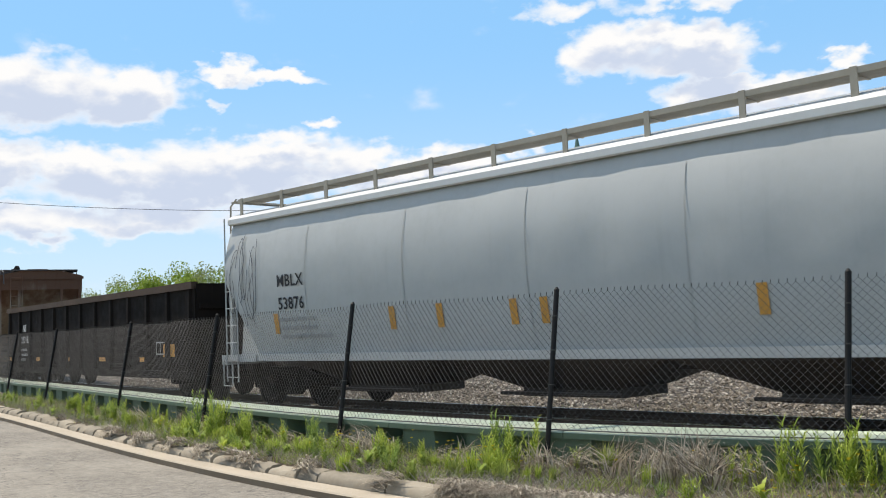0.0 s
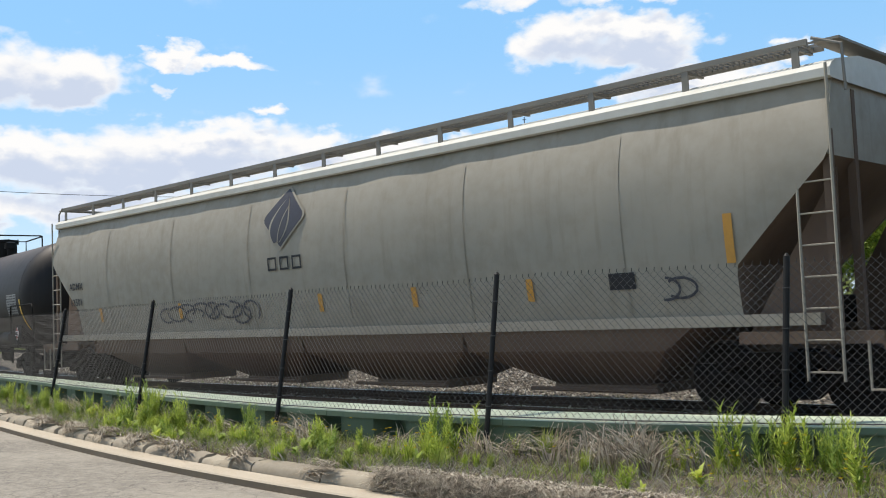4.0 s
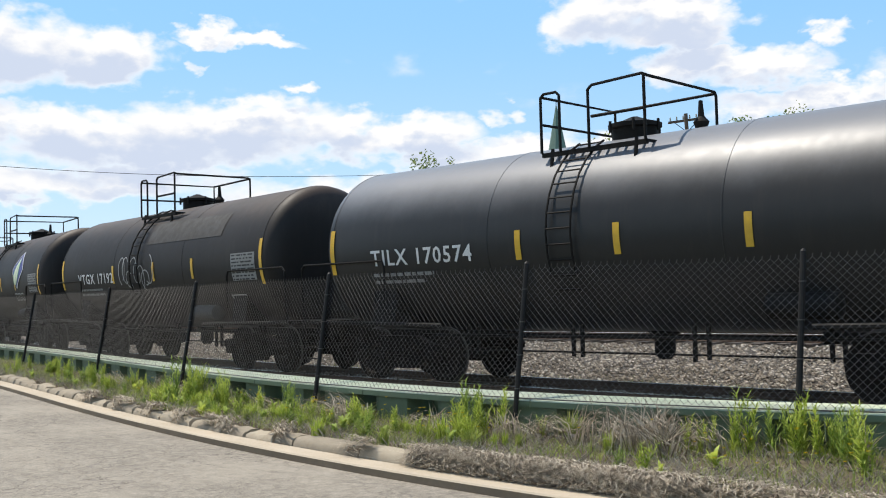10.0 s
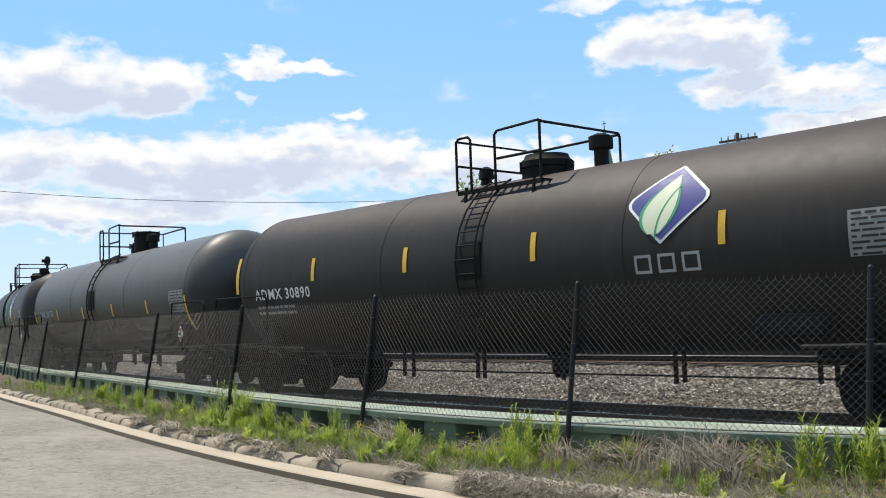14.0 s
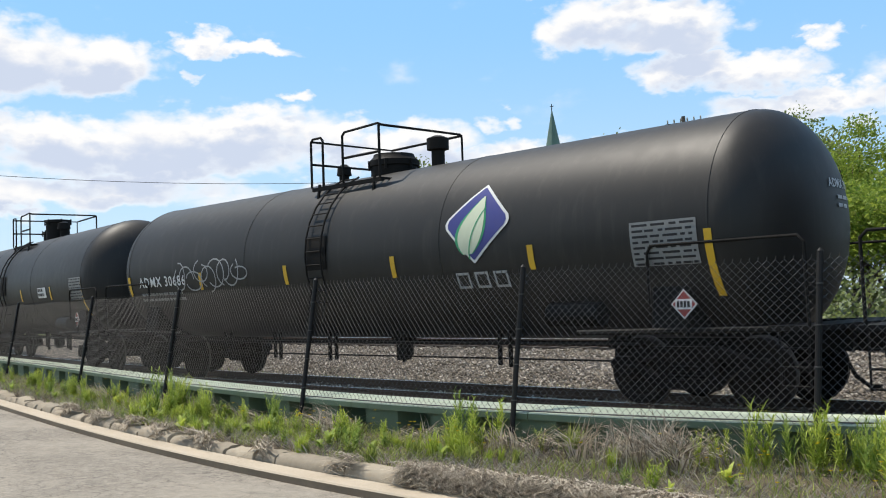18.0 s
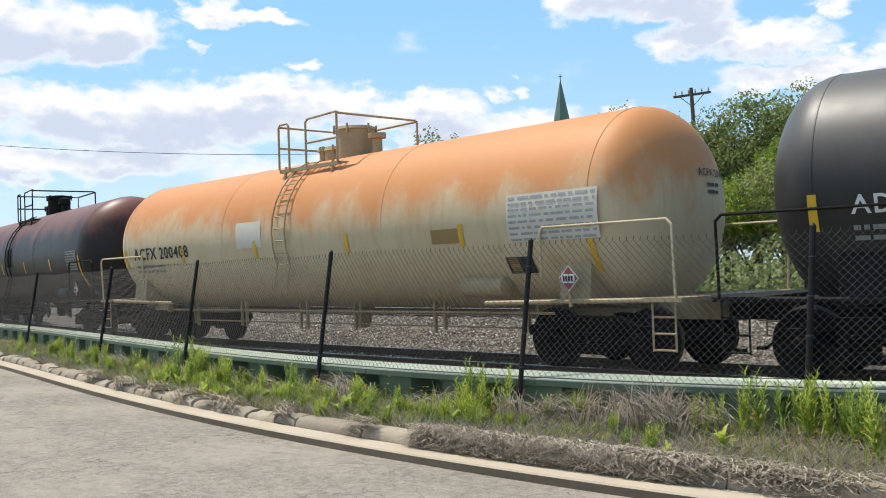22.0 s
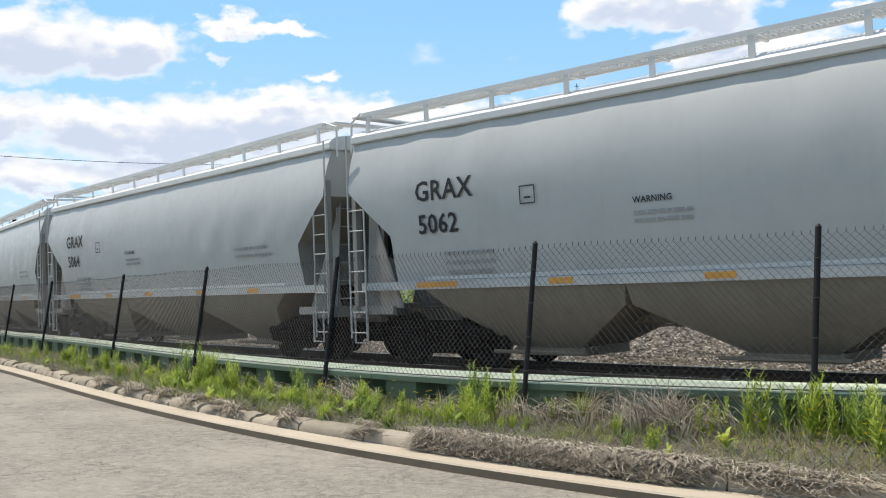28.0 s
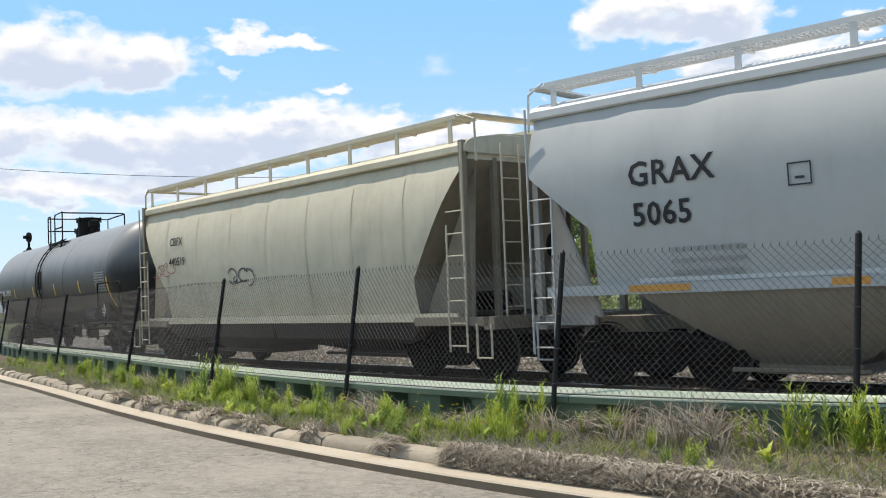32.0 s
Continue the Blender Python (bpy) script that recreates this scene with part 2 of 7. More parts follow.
def asphalt_material():
    m = bpy.data.materials.new("asphalt")
    m.use_nodes = True
    n = Nodes(m.node_tree)
    t = m.node_tree
    tc = t.nodes.new("ShaderNodeTexCoord").outputs["Object"]
    fine = n.noise(tc, 60, 6, 0.7)
    broad = n.noise(tc, 0.5, 5, 0.6)
    grit = n.noise(tc, 11, 9, 0.78)
    fine = n.math("ADD", n.math("MULTIPLY", fine, 0.45), n.math("MULTIPLY", grit, 0.55))
    col = n.mix(n.ramp(fine, 0.36, 0.64), (0.135, 0.116, 0.092), (0.345, 0.305, 0.245))
    col = n.mix(n.ramp(broad, 0.42, 0.62, 0.0, 0.45), col, (0.37, 0.325, 0.258))
    worn = n.noise(n.mapping(tc, (0.8, 2.6, 1)), 1.5, 6, 0.62)
    col = n.mix(n.ramp(worn, 0.5, 0.68, 0.0, 0.4), col, (0.17, 0.15, 0.12))
    # cracks
    v = t.nodes.new("ShaderNodeTexVoronoi")
    v.feature = "DISTANCE_TO_EDGE"
    v.inputs["Scale"].default_value = 1.7
    w = t.nodes.new("ShaderNodeVectorMath")
    w.operation = "ADD"
    nz = t.nodes.new("ShaderNodeTexNoise")
    nz.inputs["Scale"].default_value, nz.inputs["Detail"].default_value = 2.2, 5
    n.link(tc, nz.inputs["Vector"])
    n.link(tc, w.inputs[0])
    n.link(nz.outputs["Color"], w.inputs[1])
    n.link(w.outputs[0], v.inputs["Vector"])
    crack = n.math("MULTIPLY", n.ramp(v.outputs[0], 0.004, 0.022, 1.0, 0.0), n.ramp(n.noise(tc, 0.45, 3), 0.36, 0.56))
    col = n.mix(n.math("MULTIPLY", crack, 0.7), col, (0.085, 0.072, 0.058))
    b = t.nodes.new("ShaderNodeBsdfPrincipled")
    b.inputs["Roughness"].default_value = 0.92
    n.link(col, b.inputs["Base Color"])
    bp = t.nodes.new("ShaderNodeBump")
    bp.inputs["Strength"].default_value, bp.inputs["Distance"].default_value = 0.5, 0.01
    n.link(n.math("SUBTRACT", fine, crack), bp.inputs["Height"])
    n.link(bp.outputs[0], b.inputs["Normal"])
    o = t.nodes.new("ShaderNodeOutputMaterial")
    n.link(b.outputs[0], o.inputs[0])
    return m


ASPHALT = asphalt_material()
BALLAST = gravel_material("ballast", ((0.085, 0.070, 0.056), (0.31, 0.265, 0.21), (0.62, 0.56, 0.47)), 12.0, (0.26, 0.215, 0.15))


def stone_material():
    """Broken stone: each piece has its own shade between brown and pale grey."""
    m = bpy.data.materials.new("crushed_stone")
    m.use_nodes = True
    n = Nodes(m.node_tree)
    t = m.node_tree
    rnd = t.nodes.new("ShaderNodeNewGeometry").outputs["Random Per Island"]
    tc = t.nodes.new("ShaderNodeTexCoord").outputs["Object"]
    col = n.mix(n.ramp(rnd, 0.0, 0.8), (0.10, 0.082, 0.064), (0.335, 0.29, 0.232))
    col = n.mix(n.ramp(rnd, 0.82, 0.97), col, (0.62, 0.58, 0.51))
    col = n.mix(n.ramp(n.noise(tc, 0.5, 4), 0.45, 0.7, 0.0, 0.4), col, (0.26, 0.21, 0.15))
    b = t.nodes.new("ShaderNodeBsdfPrincipled")
    b.inputs["Roughness"].default_value = 0.9
    n.link(col, b.inputs["Base Color"])
    o = t.nodes.new("ShaderNodeOutputMaterial")
    n.link(b.outputs[0], o.inputs[0])
    return m


STONES = stone_material()
SOIL = material("verge_soil", (0.085, 0.065, 0.042), 0.95, dirt=(0.19, 0.15, 0.095), grain=22, bump=0.6)
MEADOW = material("meadow", (0.09, 0.12, 0.035), 0.95, dirt=(0.20, 0.17, 0.08), grain=6, patch=0.08, bump=0.4)
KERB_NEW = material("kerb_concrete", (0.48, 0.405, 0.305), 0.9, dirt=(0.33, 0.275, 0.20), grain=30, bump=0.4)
CHANNEL = material("gutter_brown", (0.13, 0.105, 0.075), 0.95, dirt=(0.22, 0.18, 0.125), grain=20, bump=0.4)
KERB_OLD = material("old_kerb_stone", (0.34, 0.29, 0.215), 0.9, dirt=(0.20, 0.165, 0.12), grain=14, bump=0.45, vary=0.18)
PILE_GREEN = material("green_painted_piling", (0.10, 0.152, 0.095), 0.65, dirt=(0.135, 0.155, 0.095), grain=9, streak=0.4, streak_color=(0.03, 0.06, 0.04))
CAP_GREEN = material("sunlit_pale_green_cap", (0.49, 0.55, 0.41), 0.6, dirt=(0.58, 0.61, 0.49), grain=14, dirt_amount=0.6)
FENCE = material("dark_coated_wire", (0.050, 0.046, 0.042), 0.42, dirt=(0.085, 0.077, 0.068), grain=40, bump=0.0, spec=0.5)
POST = material("black_post_paint", (0.013, 0.0125, 0.012), 0.6, dirt=(0.035, 0.031, 0.027), grain=25, bump=0.05, spec=0.2)
RAIL = material("rail_steel", (0.10, 0.065, 0.045), 0.75, 0.2, dirt=(0.05, 0.035, 0.028), grain=12)
RAIL_HEAD = material("polished_railhead", (0.55, 0.54, 0.52), 0.28, 0.9, grain=20, bump=0.02)
TIE = material("creosoted_tie", (0.055, 0.042, 0.032), 0.9, dirt=(0.14, 0.12, 0.10), grain=14, bump=0.5)
CAST = material("cast_steel", (0.010, 0.0085, 0.0075), 0.85, 0.0, dirt=(0.022, 0.018, 0.015), grain=10, bump=0.3, spec=0.1)
WHEEL_STEEL = material("wheel_steel", (0.011, 0.0095, 0.0085), 0.8, 0.0, dirt=(0.025, 0.019, 0.015), grain=12, spec=0.1)
TREAD = material("worn_tread", (0.06, 0.054, 0.048), 0.55, 0.3, grain=15, bump=0.02)
BLACK_IRON = material("black_ironwork", (0.012, 0.0112, 0.0105), 0.7, dirt=(0.028, 0.024, 0.020), grain=15, bump=0.05, spec=0.12)
YELLOW = material("yellow_reflector", (0.70, 0.42, 0.03), 0.45, dirt=(0.42, 0.26, 0.04), grain=12, bump=0.0, dirt_amount=0.6)
WHITE = material("white_stencil", (0.72, 0.72, 0.70), 0.6, dirt=(0.45, 0.44, 0.42), grain=14, bump=0.0)
GREYWHITE = material("faded_stencil", (0.36, 0.36, 0.35), 0.7, dirt=(0.20, 0.20, 0.20), grain=14, bump=0.0)
PANEL_GREY = material("grey_data_panel", (0.26, 0.26, 0.25), 0.7, dirt=(0.16, 0.16, 0.155), grain=14, bump=0.0)
BLACK = material("black_stencil", (0.02, 0.02, 0.022), 0.6, grain=14, bump=0.0)
NAVY = material("navy_emblem", (0.045, 0.05, 0.22), 0.5, dirt=(0.08, 0.08, 0.20), grain=8, bump=0.0)
SLATE = material("faded_slate_emblem", (0.045, 0.045, 0.06), 0.6, dirt=(0.09, 0.088, 0.095), grain=8, bump=0.0)
CREAM = material("cream_emblem", (0.62, 0.66, 0.48), 0.5, dirt=(0.50, 0.55, 0.40), grain=8, bump=0.0)
LEAFGREEN = material("green_emblem", (0.05, 0.33, 0.15), 0.5, grain=8, bump=0.0)
RED = material("red_placard", (0.30, 0.05, 0.045), 0.5, dirt=(0.22, 0.09, 0.08), grain=10, bump=0.0)
TEAL = material("teal_spray", (0.22, 0.50, 0.47), 0.6, grain=10, bump=0.0)
BLUEBLACK = material("dark_spray", (0.05, 0.05, 0.06), 0.6, grain=10, bump=0.0)
PINKWHITE = material("white_spray", (0.66, 0.60, 0.62), 0.6, dirt=(0.52, 0.46, 0.50), grain=6, bump=0.0)
ORANGE_TAPE = material("orange_reflector", (0.62, 0.30, 0.05), 0.5, dirt=(0.40, 0.22, 0.06), grain=10, bump=0.0)
SIGNYELLOW = material("yellow_green_notice", (0.45, 0.45, 0.04), 0.5, grain=10, bump=0.0)

LEAF_A = leaf_material("fresh_leaves", (0.16, 0.25, 0.035), (0.37, 0.44, 0.075), 0.5, 0.5)
LEAF_B = leaf_material("dark_leaves", (0.085, 0.155, 0.028), (0.20, 0.28, 0.055), 0.5, 0.45)
LEAF_C = leaf_material("pale_spring_leaves", (0.21, 0.25, 0.085), (0.38, 0.41, 0.17), 0.5, 0.5)
LEAF_D = leaf_material("grey_green_leaves", (0.15, 0.20, 0.065), (0.29, 0.34, 0.13), 0.5, 0.5)
WEED = leaf_material("weed_leaves", (0.24, 0.34, 0.04), (0.58, 0.64, 0.13), 0.5, 0.45)
WEED_DARK = leaf_material("dark_weed_leaves", (0.15, 0.25, 0.04), (0.42, 0.50, 0.12), 0.5, 0.45)
GRASS = leaf_material("verge_grass", (0.18, 0.24, 0.045), (0.44, 0.48, 0.13))
STRAW = leaf_material("dry_straw", (0.15, 0.118, 0.085), (0.66, 0.58, 0.46), 0.8, 0.15)
FLOWER = leaf_material("yellow_flowers", (0.60, 0.42, 0.02), (0.75, 0.60, 0.03))
BARK = material("bark", (0.10, 0.075, 0.055), 0.95, dirt=(0.05, 0.04, 0.03), grain=14, bump=0.6)
POLE_WOOD = material("weathered_pole", (0.14, 0.10, 0.075), 0.9, dirt=(0.08, 0.06, 0.05), grain=12)
COPPER = material("green_copper_roof", (0.135, 0.205, 0.17), 0.6, dirt=(0.10, 0.155, 0.13), grain=3, streak=0.4, streak_color=(0.08, 0.14, 0.115))
STONE = material("pale_church_stone", (0.45, 0.42, 0.36), 0.85, dirt=(0.30, 0.27, 0.23), grain=4)
BRICK = material("church_brick", (0.24, 0.12, 0.08), 0.85, dirt=(0.16, 0.08, 0.06), grain=6)


def tank_paint(name, top, low, rough, rust, rust_amount, streak=0.25):
    return material(name, top, rough, dirt=low, grain=5.0, patch=0.5, dirt_amount=0.55, streak=streak, streak_color=rust, bump=0.0, spec=0.3, wear=0.02)


# ---------------------------------------------------------------- mesh building


class Shape:
    def __init__(self):
        self.v, self.f = [], []

    def add(self, verts, faces):
        o = len(self.v)
        self.v += [tuple(p) for p in verts]
        self.f += [tuple(i + o for i in q) for q in faces]
        return self

    def box(self, cx, cy, cz, sx, sy, sz, turn=None):
        p = [(x * sx / 2, y * sy / 2, z * sz / 2) for x in (-1, 1) for y in (-1, 1) for z in (-1, 1)]
        if turn is not None:
            p = [tuple(turn @ Vector(q)) for q in p]
        return self.add([(cx + a, cy + b, cz + c) for a, b, c in p],
                        ((0, 1, 3, 2), (4, 6, 7, 5), (0, 4, 5, 1), (2, 3, 7, 6), (0, 2, 6, 4), (1, 5, 7, 3)))

    def span(self, x0, x1, y0, y1, z0, z1):
        return self.box((x0 + x1) / 2, (y0 + y1) / 2, (z0 + z1) / 2, abs(x1 - x0), abs(y1 - y0), abs(z1 - z0))

    def rod(self, a, b, r, n=6, r2=None):
        a, b = Vector(a), Vector(b)
        d = (b - a)
        if d.length < 1e-6:
            return self
        q = d.to_track_quat("Z", "Y").to_matrix()
        r2 = r if r2 is None else r2
        vs = []
        for p, rr in ((a, r), (b, r2)):
            for i in range(n):
                w = 2 * math.pi * (i + 0.5) / n
                vs.append(p + q @ Vector((rr * math.cos(w), rr * math.sin(w), 0)))
        fs = [(i, (i + 1) % n, n + (i + 1) % n, n + i) for i in range(n)] + [tuple(reversed(range(n))), tuple(range(n, 2 * n))]
        return self.add(vs, fs)

    def tube(self, pts, r, n=6):
        """One bent pipe through the points."""
        pts = [Vector(p) for p in pts]
        vs, fs = [], []
        for i, p in enumerate(pts):
            a = (p - pts[i - 1]).normalized() if i else Vector((0, 0, 0))
            b = (pts[i + 1] - p).normalized() if i + 1 < len(pts) else Vector((0, 0, 0))
            d = a + b if (a + b).length > 1e-4 else (a or b)
            d = d.normalized()
            if i == 0:
                u = d.orthogonal().normalized()
            else:
                u = u - d * u.dot(d)
                u = u.normalized() if u.length > 1e-3 else d.orthogonal().normalized()
            v = d.cross(u)
            for k in range(n):
                w = 2 * math.pi * k / n
                vs.append(p + (u * math.cos(w) + v * math.sin(w)) * r)
        for i in range(len(pts) - 1):
            for k in range(n):
                j = (k + 1) % n
                fs.append((i * n + k, i * n + j, (i + 1) * n + j, (i + 1) * n + k))
        fs += [tuple(reversed(range(n))), tuple(range((len(pts) - 1) * n, len(pts) * n))]
        return self.add(vs, fs)

    def lathe_x(self, prof, cy, cz, n=40, cap=True):
        """Turn (x, radius) pairs round an axis along x."""
        vs, fs = [], []
        for x, r in prof:
            for i in range(n):
                w = 2 * math.pi * i / n
                vs.append((x, cy + r * math.cos(w), cz + r * math.sin(w)))
        for k in range(len(prof) - 1):
            for i in range(n):
                j = (i + 1) % n
                fs.append((k * n + i, k * n + j, (k + 1) * n + j, (k + 1) * n + i))
        if cap:
            fs += [tuple(reversed(range(n))), tuple(range((len(prof) - 1) * n, len(prof) * n))]
        return self.add(vs, fs)

    def lathe_z(self, prof, cx, cy, n=16):
        vs, fs = [], []
        for z, r in prof:
            for i in range(n):
                w = 2 * math.pi * i / n
                vs.append((cx + r * math.cos(w), cy + r * math.sin(w), z))
        for k in range(len(prof) - 1):
            for i in range(n):
                j = (i + 1) % n
                fs.append((k * n + i, k * n + j, (k + 1) * n + j, (k + 1) * n + i))
        fs += [tuple(reversed(range(n))), tuple(range((len(prof) - 1) * n, len(prof) * n))]
        return self.add(vs, fs)

    def lathe_y(self, prof, cx, cz, n=24):
        vs, fs = [], []
        for y, r in prof:
            for i in range(n):
                w = 2 * math.pi * i / n
                vs.append((cx + r * math.sin(w), y, cz + r * math.cos(w)))
        for k in range(len(prof) - 1):
            for i in range(n):
                j = (i + 1) % n
                fs.append((k * n + i, k * n + j, (k + 1) * n + j, (k + 1) * n + i))
        fs += [tuple(reversed(range(n))), tuple(range((len(prof) - 1) * n, len(prof) * n))]
        return self.add(vs, fs)

    def prism_y(self, outline, y0, y1):
        """Extrude an (x, z) outline from y0 to y1."""
        n = len(outline)
        vs = [(x, y0, z) for x, z in outline] + [(x, y1, z) for x, z in outline]
        fs = [(i, (i + 1) % n, n + (i + 1) % n, n + i) for i in range(n)] + [tuple(reversed(range(n))), tuple(range(n, 2 * n))]
        return self.add(vs, fs)

    def sheet(self, rows):
        """A grid of points, row by row."""
        n, m = len(rows), len(rows[0])
        vs = [p for r in rows for p in r]
        return self.add(vs, [(i * m + j, i * m + j + 1, (i + 1) * m + j + 1, (i + 1) * m + j) for i in range(n - 1) for j in range(m - 1)])

    def mesh(self, name, mats, smooth=35):
        me = bpy.data.meshes.new(name)
        me.from_pydata(self.v, [], self.f)
        for m in (mats if isinstance(mats, (list, tuple)) else (mats,)):
            me.materials.append(m)
        bm = bmesh.new()
        bm.from_mesh(me)
        bmesh.ops.recalc_face_normals(bm, faces=bm.faces)
        bm.to_mesh(me)
        bm.free()
        if smooth:
            me.polygons.foreach_set("use_smooth", [True] * len(me.polygons))
            me.set_sharp_from_angle(angle=radians(smooth))
        return me


def link(name, me, parent=None, label=""):
    ob = new(name, me)
    ob.parent = parent
    return tagged(ob, label=label)


def part(name, shape, mat, parent, label="", smooth=35):
    return link(name, shape.mesh(name, mat, smooth), parent, label)


def thing(name, label, category, group="", kind="", at=(0, 0, 0)):
    ob = new(name)
    ob.empty_display_size = 0.3
    ob.location = at
    return tagged(ob, label, category, group, kind)


def text_mesh(body, size, spacing=1.0):
    cu = bpy.data.curves.new("lettering", "FONT")
    cu.body, cu.size, cu.space_character, cu.resolution_u, cu.extrude = body, size, spacing, 2, 0.0
    cu.offset = size * 0.016
    ob = bpy.data.objects.new("lettering", cu)
    scene.collection.objects.link(ob)
    bpy.context.view_layer.update()
    me = bpy.data.meshes.new_from_object(ob.evaluated_get(bpy.context.evaluated_depsgraph_get()))
    v = [tuple(p.co) for p in me.vertices]
    f = [tuple(p.vertices) for p in me.polygons]
    bpy.data.objects.remove(ob)
    bpy.data.curves.remove(cu)
    bpy.data.meshes.remove(me)
    return v, f


# ---------------------------------------------------------------- the line of the railway
RADIUS, TRACK_Y = 143.7, 13.18
BEND = (-75.0, 16.0)


def line_at(s):
    """Point and heading of the track's centre line s metres along it; straight beyond the bend."""
    c = min(max(s, BEND[0]), BEND[1])
    a = c / RADIUS
    x, y = RADIUS * math.sin(a), TRACK_Y + RADIUS * (1 - math.cos(a))
    return x + (s - c) * math.cos(a), y + (s - c) * math.sin(a), a


def on_track(s, d=0.0, z=0.0):
    x, y, a = line_at(s)
    return (x - d * math.sin(a), y + d * math.cos(a), z)


def wall_y(x):
    """Plan of the low retaining wall beside the lane."""
    u = max(min(x, -1.0), -34.0) + 10
    return 9.762 - 0.1127 * u + 0.01774 * u ** 2 + 0.00084 * u ** 3 + 0.000013 * u ** 4 + 0.2 * max(x + 1.0, 0) - 0.3 * min(x + 34.0, 0)


def kerb_y(x):
    u = max(min(x, 2.0), -25.0) + 10
    return 7.443 - 0.1633 * u + 0.009685 * u ** 2 + 0.000332 * u ** 3 + min(x + 25.0, 0) * -0.25


def strip(name, xs, across, mat, label, category="", kind="structure", smooth=35):
    """A band along the lane: across(x) gives its cross-section as (y, z) pairs."""
    s = Shape()
    s.sheet([[(x, y, z) for y, z in across(x)] for x in xs])
    return tagged(link(name, s.mesh(name, mat, smooth)), label, category or name, kind=kind)


def steps(a, b, n):
    return [a + (b - a) * i / n for i in range(n + 1)]


# ---------------------------------------------------------------- ground
ground = Shape()
ground.sheet([[(x, y, -0.62) for y in (-1500, -400, -100, -20, 20, 60, 150, 500, 2500)] for x in (-2500, -800, -200, -60, 0, 60, 200, 800, 2500)])
tagged(link("ground", ground.mesh("ground", MEADOW, 0)), "level ground with rough grass to the horizon", "ground", kind="structure")

LANE_X = steps(-60, 24, 168)
rng = random.Random(4)
strip("road", LANE_X, lambda x: [(-9.0, -0.36), (-4.0, -0.32), (0.0, -0.30), (3.0, -0.30), (kerb_y(x) - 1.0, -0.315), (kerb_y(x) - 0.25, -0.335), (kerb_y(x) + 0.02, -0.345)], ASPHALT,
      "weathered grey asphalt lane with fine cracks", "road")
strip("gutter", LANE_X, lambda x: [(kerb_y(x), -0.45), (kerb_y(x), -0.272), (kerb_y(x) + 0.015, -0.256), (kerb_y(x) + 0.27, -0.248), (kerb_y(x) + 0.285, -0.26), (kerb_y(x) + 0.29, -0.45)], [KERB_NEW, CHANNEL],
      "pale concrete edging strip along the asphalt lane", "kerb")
# upright faces take the dark channel brown, level ones the pale concrete
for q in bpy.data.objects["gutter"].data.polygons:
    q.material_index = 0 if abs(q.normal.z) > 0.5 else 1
# dark strip of silt that also paints the shadowed gap before the stones
strip("gutter_channel", LANE_X, lambda x: [(kerb_y(x) + 0.28, -0.275), (kerb_y(x) + 0.31, -0.28), (kerb_y(x) + 0.36, -0.27)], CHANNEL, "dark channel of silt and painted shadow between edging strip and stone kerb", "gutter")


def verge_z(x, k):
    return -0.15 - 0.05 * k + 0.045 * noise.noise(Vector((x * 0.9, k * 4, 0))) + 0.02 * noise.noise(Vector((x * 4, k * 14, 3)))


def verge_y(x, k):
    a = kerb_y(x) + 0.53
    return a + (wall_y(x) - a + 0.1) * k


strip("verge", steps(-60, 20, 400), lambda x: [(verge_y(x, k / 8), verge_z(x, k / 8) - (0.3 if k == 0 else 0)) for k in range(9)], SOIL,
      "dusty verge with straw and roots between kerb and wall", "verge")

# old kerb of separate stones, uneven and worn
old_kerb = thing("kerb", "worn tan stone kerb with chipped rounded blocks", "kerb", kind="structure")
KERB_STONES = []
for k in range(6):
    s = Shape()
    r = random.Random(20 + k)
    rough = 0.004 if k < 3 else 0.022
    prof = ((-0.01, -0.2), (0.0, -0.02), (0.02, 0.055), (0.05, 0.09), (0.10, 0.102), (0.24, 0.105), (0.25, -0.2))
    rows = []
    for x, sc in ((-0.5, 0.9), (-0.492, 0.98), (-0.3, 1), (-0.1, 1), (0.1, 1), (0.3, 1), (0.492, 0.98), (0.5, 0.9)):
        rows.append([(x, y + r.uniform(-rough, rough), (z * sc if z > 0 else z) + (r.uniform(-rough * 2, rough) if z > 0 else 0)) for y, z in prof])
    s.sheet(rows)
    s.add(rows[0], [tuple(range(len(prof)))])
    s.add(rows[-1], [tuple(range(len(prof)))])
    KERB_STONES.append(s.mesh("kerb_stone", KERB_OLD, 50))
x = -44.0
while x < 6:
    whole = x > -9.6
    ln = rng.uniform(1.25, 1.75) if whole else rng.uniform(0.35, 0.8)
    y0, y1 = kerb_y(x), kerb_y(x + ln)
    b = link("kerb_stone", KERB_STONES[rng.randrange(3) if whole else rng.choice((1, 3, 4, 5))], old_kerb)
    loose = 0.25 if whole else 1.0
    b.matrix_basis = Matrix.LocRotScale((x + ln / 2, (y0 + y1) / 2 + 0.31 + loose * rng.uniform(-0.02, 0.03), -0.245 + loose * rng.uniform(-0.045, 0.012)),
                                        Euler((loose * rng.uniform(-0.07, 0.07), loose * rng.uniform(-0.03, 0.03), math.atan2(y1 - y0, ln) + loose * rng.uniform(-0.03, 0.03))), (ln * (0.99 if whole else rng.uniform(0.86, 0.98)), 1, 1))
    x += ln

# ---------------------------------------------------------------- ballast, tracks


def bed(name, ss, across, mat, label):
    s = Shape()
    s.sheet([[on_track(t, d, z) for d, z in across(t)] for t in ss])
    return tagged(link(name, s.mesh(name, mat, 60)), label, "ballast", kind="structure")


NEAR_S = steps(-80, 24, 208)


